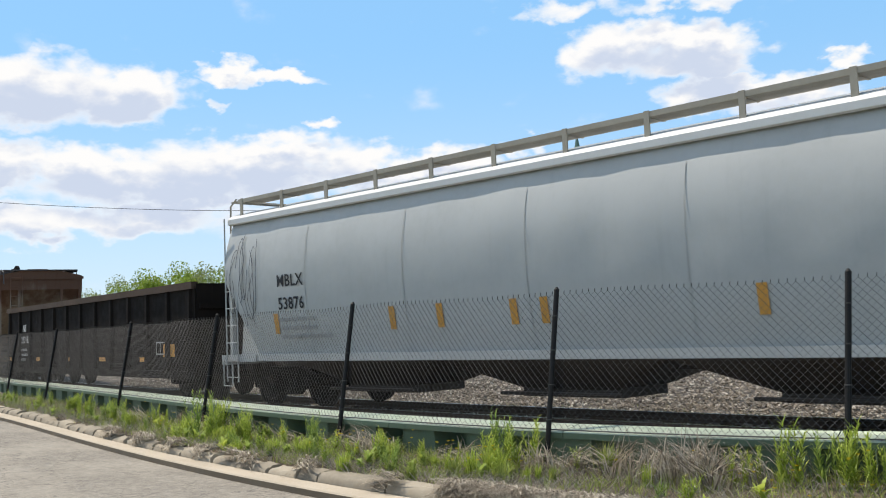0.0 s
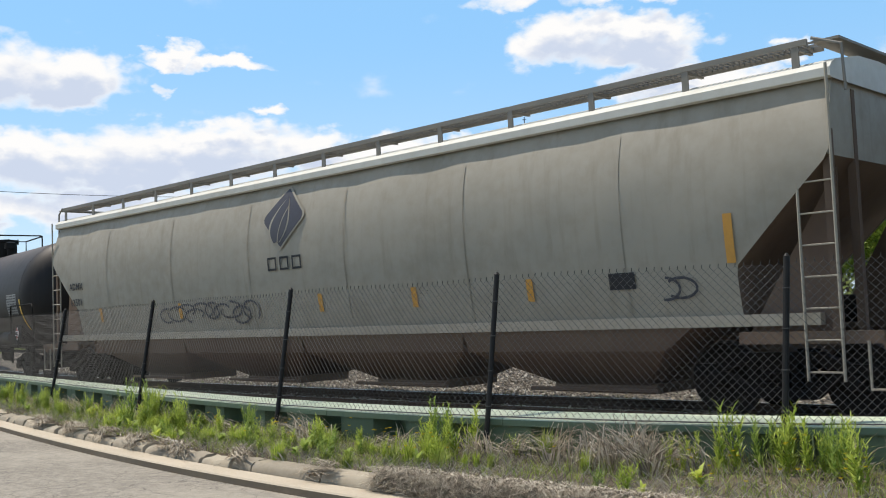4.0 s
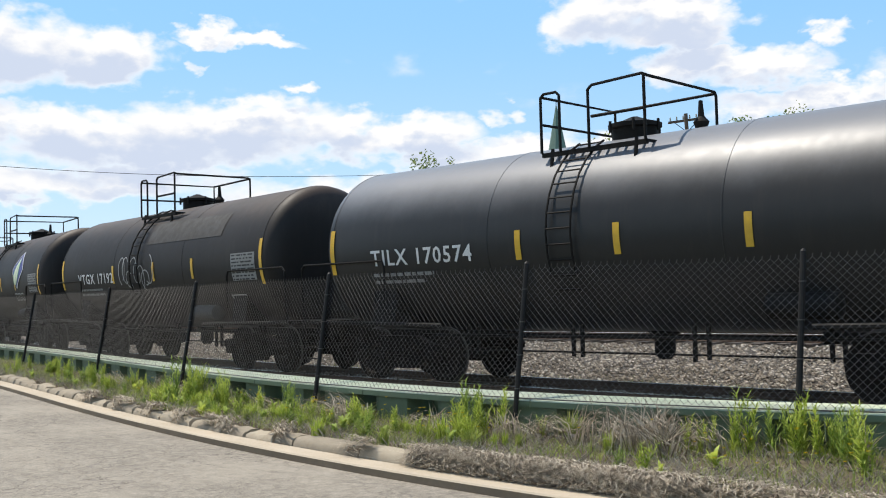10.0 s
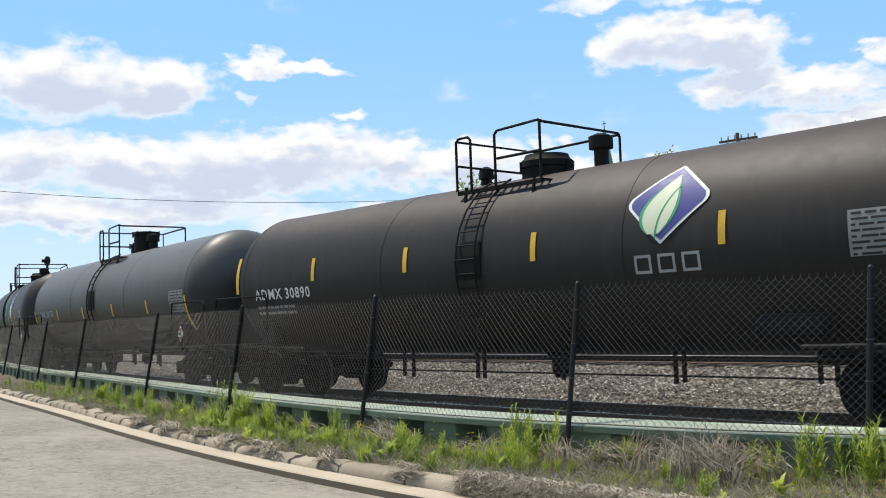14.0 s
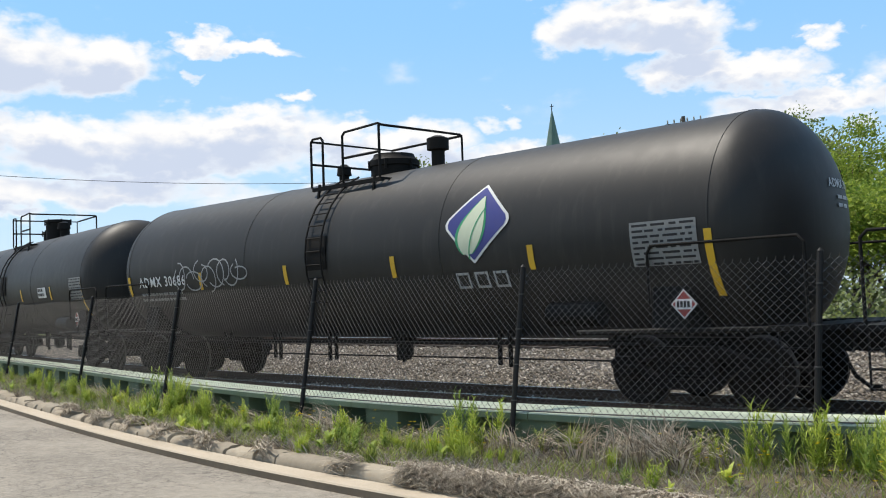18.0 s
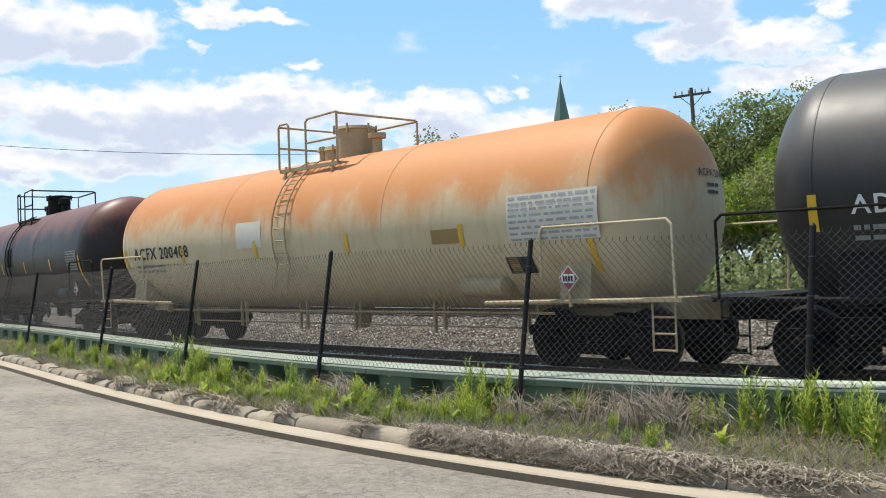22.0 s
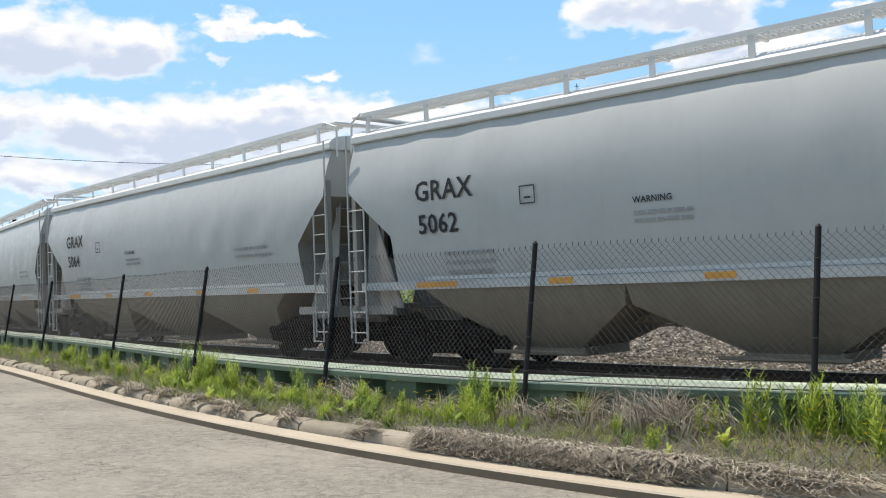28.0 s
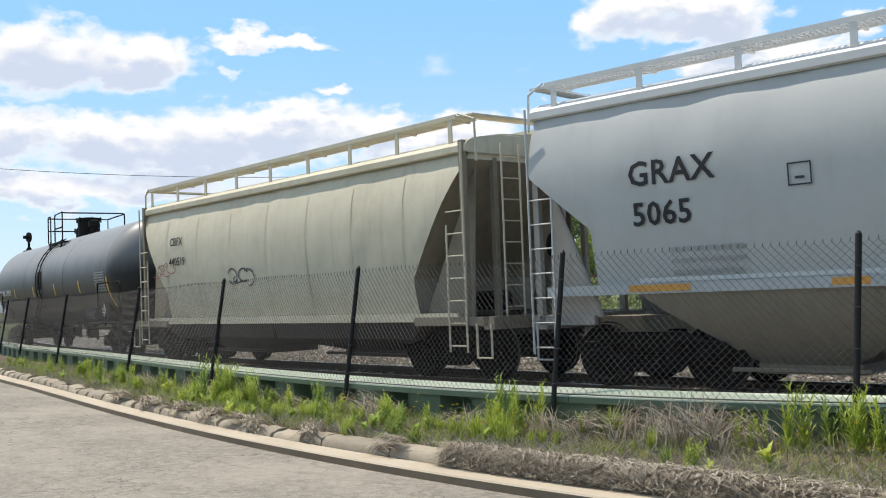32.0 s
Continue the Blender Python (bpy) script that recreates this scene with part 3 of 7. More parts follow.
def bed_section(s):
    def h(d, z, amp=0.035):
        return (d, z + amp * noise.noise(Vector((s * 1.7, d * 2.1, 0))))
    return [(-2.6, -0.6), h(-2.4, -0.25), h(-1.9, -0.2), h(-1.3, -0.17), h(-0.5, -0.18), h(0.5, -0.18), h(1.3, -0.17), h(1.9, -0.16), h(2.6, -0.08), h(3.3, 0.04), h(4.2, 0.22),
            h(4.9, 0.33), h(5.6, 0.36), h(7.2, 0.36), h(8.0, 0.36), h(8.6, 0.34), h(9.6, 0.45), h(11.0, 0.6), h(12.5, 0.55), (14.0, 0.2), (17, -0.7)]


bed("ballast_bed", NEAR_S, bed_section, BALLAST, "grey crushed-stone ballast sloping up to the farther track")
bed("ballast_bed", steps(-700, -80, 40), lambda s: [(-2.6, -0.6), (-1.7, -0.17), (1.7, -0.17), (4.2, 0.22), (5.2, 0.36), (8.2, 0.36), (11, -0.6)], BALLAST,
    "grey crushed-stone ballast of the line beyond the bend")
bed("ballast_bed", steps(24, 720, 40), lambda s: [(-2.6, -0.6), (-1.7, -0.17), (1.7, -0.17), (4.2, 0.22), (5.2, 0.36), (8.2, 0.36), (11, -0.6)], BALLAST,
    "grey crushed-stone ballast of the line past the lane")

# loose stones over the part of the bed beside the lane
rs = random.Random(21)
sv, sf = [], []
PROFILE = [(d, z) for d, z in bed_section(0.0)]
for q in range(66000):
    sg, d = -36 + 40 * rs.random() ** 0.8, rs.uniform(-1.7, 5.2)
    zb = float(np.interp(d, [p[0] for p in PROFILE], [p[1] for p in PROFILE])) + 0.035 * noise.noise(Vector((sg * 1.7, d * 2.1, 0)))
    cx, cy, cz = on_track(sg, d, zb + rs.uniform(-0.005, 0.02))
    rad = rs.uniform(0.018, 0.040)
    w = rs.uniform(0, 6.283)
    o = len(sv)
    for k in range(4):
        a = w + k * 1.571 + rs.uniform(-0.35, 0.35)
        e = rad * rs.uniform(0.75, 1.25)
        sv.append((cx + e * math.cos(a), cy + e * math.sin(a), cz + rad * rs.uniform(-0.35, 0.35)))
    sv += [(cx + rad * rs.uniform(-0.4, 0.4), cy + rad * rs.uniform(-0.4, 0.4), cz + rad * rs.uniform(0.6, 1.0)), (cx, cy, cz - rad * 0.7)]
    sf += [(o, o + 1, o + 4), (o + 1, o + 2, o + 4), (o + 2, o + 3, o + 4), (o + 3, o, o + 4), (o + 1, o, o + 5), (o + 2, o + 1, o + 5), (o + 3, o + 2, o + 5), (o, o + 3, o + 5)]
gravel = bpy.data.meshes.new("gravel")
gravel.from_pydata(sv, [], sf)
gravel.materials.append(STONES)
tagged(link("gravel", gravel), "loose brown and grey crushed stone between the tracks", "gravel", kind="stuff")

# the ground between wall and ballast
s = Shape()
s.sheet([[(x, wall_y(x) + 0.05, -0.1), (x, wall_y(x) + 0.5, -0.15)] + [(x, wall_y(x) + 0.5 + k * 0.6, -0.22 - 0.05 * k + 0.03 * noise.noise(Vector((x, k, 5)))) for k in range(1, 5)]
         for x in steps(-60, 20, 160)])
tagged(link("track_shoulder", s.mesh("track_shoulder", BALLAST, 60)), "gravel shoulder behind the green wall", "gravel", kind="structure")

RAIL_PROFILE = ((-0.07, -0.165), (-0.07, -0.15), (-0.012, -0.125), (-0.01, -0.045), (-0.036, -0.03), (-0.036, -0.004), (-0.03, 0.0),
                (0.03, 0.0), (0.036, -0.004), (0.036, -0.03), (0.01, -0.045), (0.012, -0.125), (0.07, -0.15), (0.07, -0.165))


def rail(d, z, label):
    ss = steps(-700, -80, 8)[:-1] + steps(-80, 24, 104)[:-1] + steps(24, 720, 8)
    s = Shape()
    s.sheet([[on_track(t, d + a, z + b) for a, b in RAIL_PROFILE] for t in ss])
    me = s.mesh("rail", [RAIL, RAIL_HEAD], 30)
    for p in me.polygons:
        if p.normal.z > 0.8 and p.center.z > z - 0.01:
            p.material_index = 1
    return tagged(link("rail", me), label, "rail", "rails", "structure")


for d in (-0.755, 0.755):
    rail(d, 0.0, "rusty steel rail with a polished head under the train")
for d in (5.65, 7.16):
    rail(d, 0.56, "rusty steel rail of the farther track")
ties = Shape()
for i in range(340):
    sg = -110 + i * 0.54
    for d, z in ((0, -0.245), (6.4, 0.315)):
        a = line_at(sg)[2]
        x, y, zz = on_track(sg, d, z)
        ties.box(x, y, zz, 0.22, 2.6, 0.16, Matrix.Rotation(a, 3, "Z"))
tagged(link("railway_ties", ties.mesh("railway_ties", TIE, 0)), "dark creosoted wooden ties half sunk in ballast", "railway ties", kind="stuff")

# ---------------------------------------------------------------- green wall of sheet piling with its cap
wall = thing("retaining_wall", "low green steel sheet-pile wall with a cap painted pale as if sunlit", "wall", kind="structure")
PILE = Shape()
pw = 1.24
outl = ((-0.62, -0.04), (-0.30, -0.04), (-0.19, 0.34), (0.19, 0.34), (0.30, -0.04), (0.62, -0.04))
PILE.sheet([[(x, y, z) for x, y in outl] for z in (-0.7, 0.19)])
PILE.sheet([[(x, y + 0.02, z) for x, y in outl] for z in (-0.7, 0.19)])
pile_mesh = PILE.mesh("sheet_pile", PILE_GREEN, 20)
x = -52.0
while x < 9:
    y0, y1 = wall_y(x - 0.6), wall_y(x + 0.6)
    a = math.atan2(y1 - y0, 1.2)
    p = link("sheet_pile", pile_mesh, wall)
    p.matrix_basis = Matrix.LocRotScale((x, wall_y(x), 0), Euler((0, 0, a)), None)
    x += pw * math.cos(a)
cap_prof = ((-0.11, 0.135), (-0.11, 0.203), (-0.095, 0.216), (0.24, 0.272), (0.25, 0.264), (0.25, 0.15))
x = -52.0
while x < 9:
    ln = 3.0
    sh = Shape()
    rows = []
    for k in range(7):
        xx = x + 0.006 + (ln - 0.012) * k / 6
        sl = (wall_y(xx + 0.2) - wall_y(xx - 0.2)) / 0.4
        nx, ny = -sl / math.hypot(1, sl), 1 / math.hypot(1, sl)
        rows.append([(xx + nx * a, wall_y(xx) + ny * a, b) for a, b in cap_prof])
    sh.sheet(rows)
    sh.add(rows[0], [tuple(range(6))])
    sh.add(rows[-1], [tuple(range(6))])
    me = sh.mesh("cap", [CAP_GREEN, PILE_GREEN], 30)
    # pale green on upward faces paints in the sunlight; the lip stays dark
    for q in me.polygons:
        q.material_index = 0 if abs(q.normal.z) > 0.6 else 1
    link("cap", me, wall, "green cap with its sunlit top painted pale" if x < -51 else "")
    x += ln

# ---------------------------------------------------------------- chain-link fence, leaning towards the line
fence = thing("chain_link_fence", "black chain-link fence leaning away from the lane, no top rail", "fence")
LEAN = 0.19
FENCE_TOP, FENCE_LOW = 1.83, 0.215


def fence_pt(x, z):
    return (x, wall_y(x) - 0.13 + LEAN * (z - 0.1), z)


def arc_table(a, b, n):
    xs = np.linspace(a, b, n)
    ys = np.array([wall_y(v) for v in xs])
    return xs, np.concatenate(([0], np.cumsum(np.hypot(np.diff(xs), np.diff(ys)))))


FX, FS = arc_table(-48, 5, 1200)
DIA = 0.086
wires = Shape()
n_w = int(FS[-1] / DIA)
levels = int((FENCE_TOP - FENCE_LOW) / (DIA / 2))
xs_half = np.interp(np.arange(2 * n_w + 4) * DIA / 2, FS, FX)
wr = 0.0026
for i in range(2 * n_w):
    pts = []
    for k in range(levels + 1):
        xx = xs_half[i + ((k + i) % 2)]
        p = fence_pt(xx, FENCE_LOW + k * DIA / 2 + 0.012 * math.sin(xx * 1.7))
        pts.append((p[0], p[1] + (0.004 if (k + i) % 2 else -0.004), p[2]))
    tip = pts[-1]
    pts.append((tip[0] + 0.006, tip[1], tip[2] + 0.034))
    vs, fs = [], []
    for p in pts:
        vs += [(p[0] - wr, p[1], p[2] + wr * 0.5), (p[0] + wr, p[1], p[2] + wr * 0.5), (p[0], p[1] - wr * 1.6, p[2] - wr * 0.3)]
    for k in range(len(pts) - 1):
        o = k * 3
        fs += [(o, o + 1, o + 4, o + 3), (o + 1, o + 2, o + 5, o + 4), (o + 2, o, o + 3, o + 5)]
    wires.add(vs, fs)
wm = bpy.data.meshes.new("wire_mesh")
wm.from_pydata(wires.v, [], wires.f)
wm.materials.append(FENCE)
tagged(link("wire_mesh", wm, fence, "twisted black wire diamonds with barbed top"), kind="stuff")
POSTS = (-47.0, -42.6, -38.2, -33.5, -28.5, -21.35, -15.92, -11.1, -7.17, -3.85, -0.2, 3.6)
for i, px in enumerate(POSTS):
    r = random.Random(i)
    sh = Shape()
    a, b = Vector(fence_pt(px, -0.25)), Vector(fence_pt(px + r.uniform(-0.03, 0.03), 1.86))
    a.y -= 0.035
    b.y -= 0.035
    sh.rod(a, b, 0.032, 10)
    sh.rod(b, b + (b - a).normalized() * 0.035, 0.036, 10, 0.012)
    post = part("post", sh, POST, fence)
    for z in (0.35, 0.75, 1.15, 1.55):
        q = a + (b - a) * ((z + 0.25) / 2.11)
        tie = Shape()
        tie.rod(q - Vector((0, 0.0, 0.006)), q + Vector((0, 0, 0.006)), 0.040, 10)
        part("tie_band", tie, FENCE, post)
bar = Shape()
for zz in (0.235,):
    pts = [fence_pt(v, zz) for v in steps(-47, 3.6, 90)]
    bar.tube(pts, 0.008, 5)
part("tension_wire", bar, FENCE, fence)

# ---------------------------------------------------------------- weeds, grass and straw on the verge


def blade(s, base, tip, width, bend, face):
    b, t = Vector(base), Vector(tip)
    side = Vector((math.cos(face), math.sin(face), 0)) * width
    mid = (b + t) / 2 + Vector((0, 0, bend))
    s.add([b - side / 2, b + side / 2, mid + side * 0.42, mid - side * 0.42, t], [(0, 1, 2, 3), (3, 2, 4)])


def stem(s, base, lean, height, width, droop, face):
    """A dry stalk that rises, arches over and hangs."""
    side = Vector((math.cos(face), math.sin(face), 0)) * width / 2
    pts = [Vector(base) + Vector((lean[0] * f * f, lean[1] * f * f, height * (f - droop * f ** 3))) for f in (0.0, 0.35, 0.68, 1.0)]
    vs = [q for k, p in enumerate(pts[:-1]) for q in (p - side * (1 - 0.2 * k), p + side * (1 - 0.2 * k))] + [pts[-1]]
    s.add(vs, [(0, 1, 3, 2), (2, 3, 5, 4), (4, 5, 6)])


def leafy_plant(r, stalks, leaves, leaf, width):
    """Upright stalks, one metre tall, with narrow leaves spiralling up them."""
    s = Shape()
    for _ in range(stalks):
        top = Vector((r.uniform(-0.22, 0.22), r.uniform(-0.22, 0.22), r.uniform(0.65, 1.0)))
        root = Vector((r.uniform(-0.12, 0.12), r.uniform(-0.12, 0.12), -0.05))
        s.rod(root, top, 0.007, 4, 0.003)
        for k in range(leaves):
            f = 0.1 + 0.9 * (k + r.random()) / leaves
            p = root.lerp(top, f)
            w = k * 2.4 + r.uniform(-0.4, 0.4)
            ln = r.uniform(0.7, 1.2) * leaf * (1.2 - 0.65 * f)
            blade(s, p, p + Vector((math.cos(w), math.sin(w), r.uniform(0.1, 1.1))) * ln, width * (1.15 - 0.5 * f), r.uniform(0.0, 0.03), w + 1.57)
    return s


def tuft(r, count, width):
    """A tuft of grass, one metre tall, opening upwards."""
    s = Shape()
    for _ in range(count):
        w, out = r.uniform(0, 6.283), abs(r.gauss(0, 0.32))
        stem(s, (r.uniform(-0.14, 0.14), r.uniform(-0.14, 0.14), -0.05), (math.cos(w) * out, math.sin(w) * out), r.uniform(0.5, 1.0), width, r.uniform(0.0, 0.3), w + 1.57)
    return s


def rosette(r, leaves):
    """Broad low leaves round a short stalk."""
    s = Shape()
    for k in range(leaves):
        w = k * 2.4
        p = Vector((r.uniform(-0.08, 0.08), r.uniform(-0.08, 0.08), r.uniform(0, 0.5)))
        blade(s, p, p + Vector((math.cos(w) * 0.45, math.sin(w) * 0.45, r.uniform(0.05, 0.5))), 0.16, 0.08, w + 1.57)
    return s


r = random.Random(11)
LEAFY = [leafy_plant(r, n, 30, 0.21, 0.036).mesh("weed", m, 0) for n, m in ((4, WEED), (5, WEED), (4, WEED_DARK), (6, WEED), (5, WEED_DARK), (5, WEED))]
TUFTS = [tuft(r, 85, 0.03).mesh("weed", m, 0) for m in (WEED, GRASS, WEED)]
LOW = [rosette(r, 16).mesh("weed", m, 0) for m in (WEED, WEED_DARK)]


def plant(x, k, meshes, height, label, spread=1.0):
    ob = tagged(link("weed", meshes[r.randrange(len(meshes))]), label, "weed", "weeds on the verge")
    wide = height * spread * r.uniform(0.85, 1.15)
    ob.matrix_basis = Matrix.LocRotScale((x, verge_y(x, k), verge_z(x, k) + 0.01), Euler((r.gauss(0, 0.06), r.gauss(0, 0.06), r.uniform(0, 6.28))), (wide, wide, height))


# clumps: place along the lane, share of the way from kerb to wall, height, how many
CLUMPS = ((-25.5, 0.4, 0.45, 3), (-23.0, 0.5, 0.45, 3), (-21.0, 0.4, 0.5, 4), (-19.8, 0.45, 0.45, 3), (-18.8, 0.45, 0.5, 3), (-17.0, 0.5, 0.42, 3), (-16.0, 0.35, 0.35, 2), (-13.95, 0.4, 0.74, 4), (-13.6, 0.35, 0.55, 3),
          (-14.1, 0.6, 0.6, 2), (-12.5, 0.4, 0.55, 4), (-11.9, 0.6, 0.4, 2), (-11.2, 0.62, 0.5, 3), (-10.6, 0.4, 0.36, 2), (-9.4, 0.55, 0.45, 3), (-9.0, 0.4, 0.32, 2), (-8.6, 0.5, 0.36, 2),
          (-7.9, 0.5, 0.34, 2), (-7.5, 0.72, 0.64, 5), (-7.3, 0.6, 0.5, 2), (-4.6, 0.65, 0.42, 3), (-4.15, 0.72, 0.58, 4), (-3.7, 0.74, 0.6, 4), (-3.4, 0.7, 0.55, 4), (-3.1, 0.6, 0.6, 3), (-2.6, 0.6, 0.6, 4), (-2.0, 0.6, 0.6, 3))
for cx, ck, h, count in CLUMPS:
    for q in range(count):
        plant(cx + r.gauss(0, 0.11), min(max(ck + r.gauss(0, 0.07), 0.04), 0.8), LEAFY, h * r.uniform(0.72, 1.08), "leafy green weed clump rooted beside the green wall", 0.8)
for cx, ck, h in ((-7.3, 0.45, 0.45), (-7.45, 0.4, 0.4), (-6.25, 0.7, 0.4), (-5.35, 0.45, 0.26), (-5.0, 0.6, 0.3), (-6.55, 0.45, 0.24), (-12.7, 0.35, 0.45), (-15.2, 0.45, 0.5), (-17.9, 0.4, 0.4), (-6.9, 0.4, 0.25)):
    for q in range(2):
        plant(cx + r.gauss(0, 0.07), ck + r.gauss(0, 0.04), TUFTS, h * r.uniform(0.8, 1.1), "bright upright tuft of grass on the verge")
for q in range(185):
    x = r.choice((r.uniform(-34, -2), r.uniform(-15, -7)))
    if -6.9 < x < -4.4 and r.random() < 0.35:
        continue
    kind = r.random()
    k = min(0.8, abs(r.gauss(0.35, 0.2)))
    if kind < 0.45:
        plant(x, k, LEAFY, r.uniform(0.14, 0.40), "small leafy green weed on the dusty verge", 1.2)
    elif kind < 0.75:
        plant(x, k, TUFTS, r.uniform(0.12, 0.3), "short tuft of grass on the dusty verge", 1.3)
    else:
        plant(x, k, LOW, r.uniform(0.14, 0.26), "low broad-leaved weed on the dusty verge")
flowers = Shape()
for q in range(90):
    x = r.choice((r.uniform(-10, -6.8), r.uniform(-4.2, -2), r.uniform(-20, -2)))
    k = r.uniform(0.1, 0.65)
    p = Vector((x, verge_y(x, k), verge_z(x, k) + r.uniform(0.18, 0.42)))
    for w in range(7):
        a = w * 0.9
        blade(flowers, p, p + Vector((math.cos(a), math.sin(a), 0.3)) * 0.024, 0.02, 0.004, a)
tagged(link("yellow_wildflowers", flowers.mesh("yellow_wildflowers", FLOWER, 0)), "small yellow wildflowers among the weeds", "wildflowers", kind="stuff")

grass, straw = Shape(), Shape()
for q in range(26000):
    x = -34 + 36 * r.random() ** 0.62
    k = 0.95 * r.random() ** 1.1
    patchy = noise.noise(Vector((x * 0.7, k * 2.0, 9)))
    dry = 0.42 + 0.5 * patchy + (0.2 if -6.9 < x < -4.3 else 0.0) + (0.2 if k < 0.2 else 0)
    base = Vector((x, verge_y(x, k), verge_z(x, k) - 0.01))
    w = r.uniform(0, 6.283)
    if r.random() < dry:
        ln = r.uniform(0.08, 0.34)
        blade(straw, base, base + Vector((math.cos(w) * ln, math.sin(w) * ln, r.uniform(0.01, 0.14))), r.uniform(0.005, 0.012), 0.05, w)
    else:
        stem(grass, base, (r.gauss(0, 0.08), r.gauss(0, 0.08)), r.uniform(0.05, 0.24), r.uniform(0.006, 0.011), r.uniform(0, 0.4), w)
# dead stems in bundles against the wall, arching together, thickest in one tall clump
BUNDLES = [(r.gauss(-5.2, 0.42), r.uniform(0.5, 0.9), 0.78) for q in range(34)] + [(r.gauss(-7.0, 0.2), r.uniform(0.6, 0.9), 0.55) for q in range(9)]
BUNDLES += [(r.choice((-12.0, -10.3, -9.8, -14.8, -8.3)) + r.gauss(0, 0.3), r.uniform(0.6, 0.9), 0.5) for q in range(26)] + [(r.uniform(-20, -1.5), r.uniform(0.5, 0.92), 0.45) for q in range(40)]
for bx, bk, tall in BUNDLES:
    lx, ly, hang = r.gauss(0.05, 0.42), r.gauss(-0.14, 0.12), r.uniform(0.05, 0.75)
    for q in range(20):
        x = bx + r.gauss(0, 0.08)
        k = min(0.95, bk + r.gauss(0, 0.04))
        stem(straw, (x, verge_y(x, k), verge_z(x, k)), (lx + r.gauss(0, 0.1), ly + r.gauss(0, 0.08)), r.uniform(0.35, 1.0) * tall, r.uniform(0.008, 0.019), abs(hang + r.gauss(0, 0.15)), r.uniform(0, 6.28))
# fallen straw in combed swathes that spill over the kerb
for q in range(430):
    if q % 5:
        x0 = -6.9 + 3.1 * r.random()
        far = 0.43
    elif q % 2:
        x0, far = r.uniform(-4.0, -1.0), 0.5
    else:
        x0, far = r.choice((-7.75, -9.75, -10.9, -11.3, -12.4, -13.6, -15.0, -16.6)) + r.gauss(0, 0.14), 0.5
    w0, off0 = r.gauss(-1.35, 0.75), r.uniform(0.30, far)
    for k in range(34):
        x, off = x0 + r.gauss(0, 0.09), max(0.16, off0 + r.gauss(0, 0.05))
        z = -0.25 + 0.135 * min(1.0, max(0.0, (off - 0.26) / 0.14)) + r.uniform(0.0, 0.05)
        base = Vector((x, kerb_y(x) + off, z))
        w, ln = w0 + r.gauss(0, 0.2), r.uniform(0.2, 0.55)
        tip = base + Vector((math.cos(w) * ln, math.sin(w) * ln * 0.5, r.uniform(-0.04, 0.05)))
        low = kerb_y(tip.x)
        tip.y = max(tip.y, low + r.uniform(0.16, 0.3))
        tip.z = max(tip.z, -0.235 if tip.y < low + 0.3 else -0.125)
        blade(straw, base, tip, r.uniform(0.006, 0.015), r.uniform(0.01, 0.05), w + 1.57)
# tufts that have seeded in the gravel by the near track
for q in range(1500):
    sg, d = r.uniform(-30, 0), r.gauss(1.7, 0.5)
    if noise.noise(Vector((sg * 0.6, d, 4))) < 0.08:
        continue
    base = Vector(on_track(sg, d, -0.19))
    blade(grass, base, base + Vector((r.gauss(0, 0.05), r.gauss(0, 0.05), r.uniform(0.05, 0.16))), 0.012, 0.01, r.uniform(0, 6.28))
tagged(link("verge_grass", grass.mesh("verge_grass", GRASS, 0)), "patchy green grass on the dusty verge", "grass", kind="stuff")
tagged(link("dry_straw", straw.mesh("dry_straw", STRAW, 0)), "matted dry straw and bleached grass stems", "dry grass", kind="stuff")

# ---------------------------------------------------------------- trees, church, poles, wire, signal


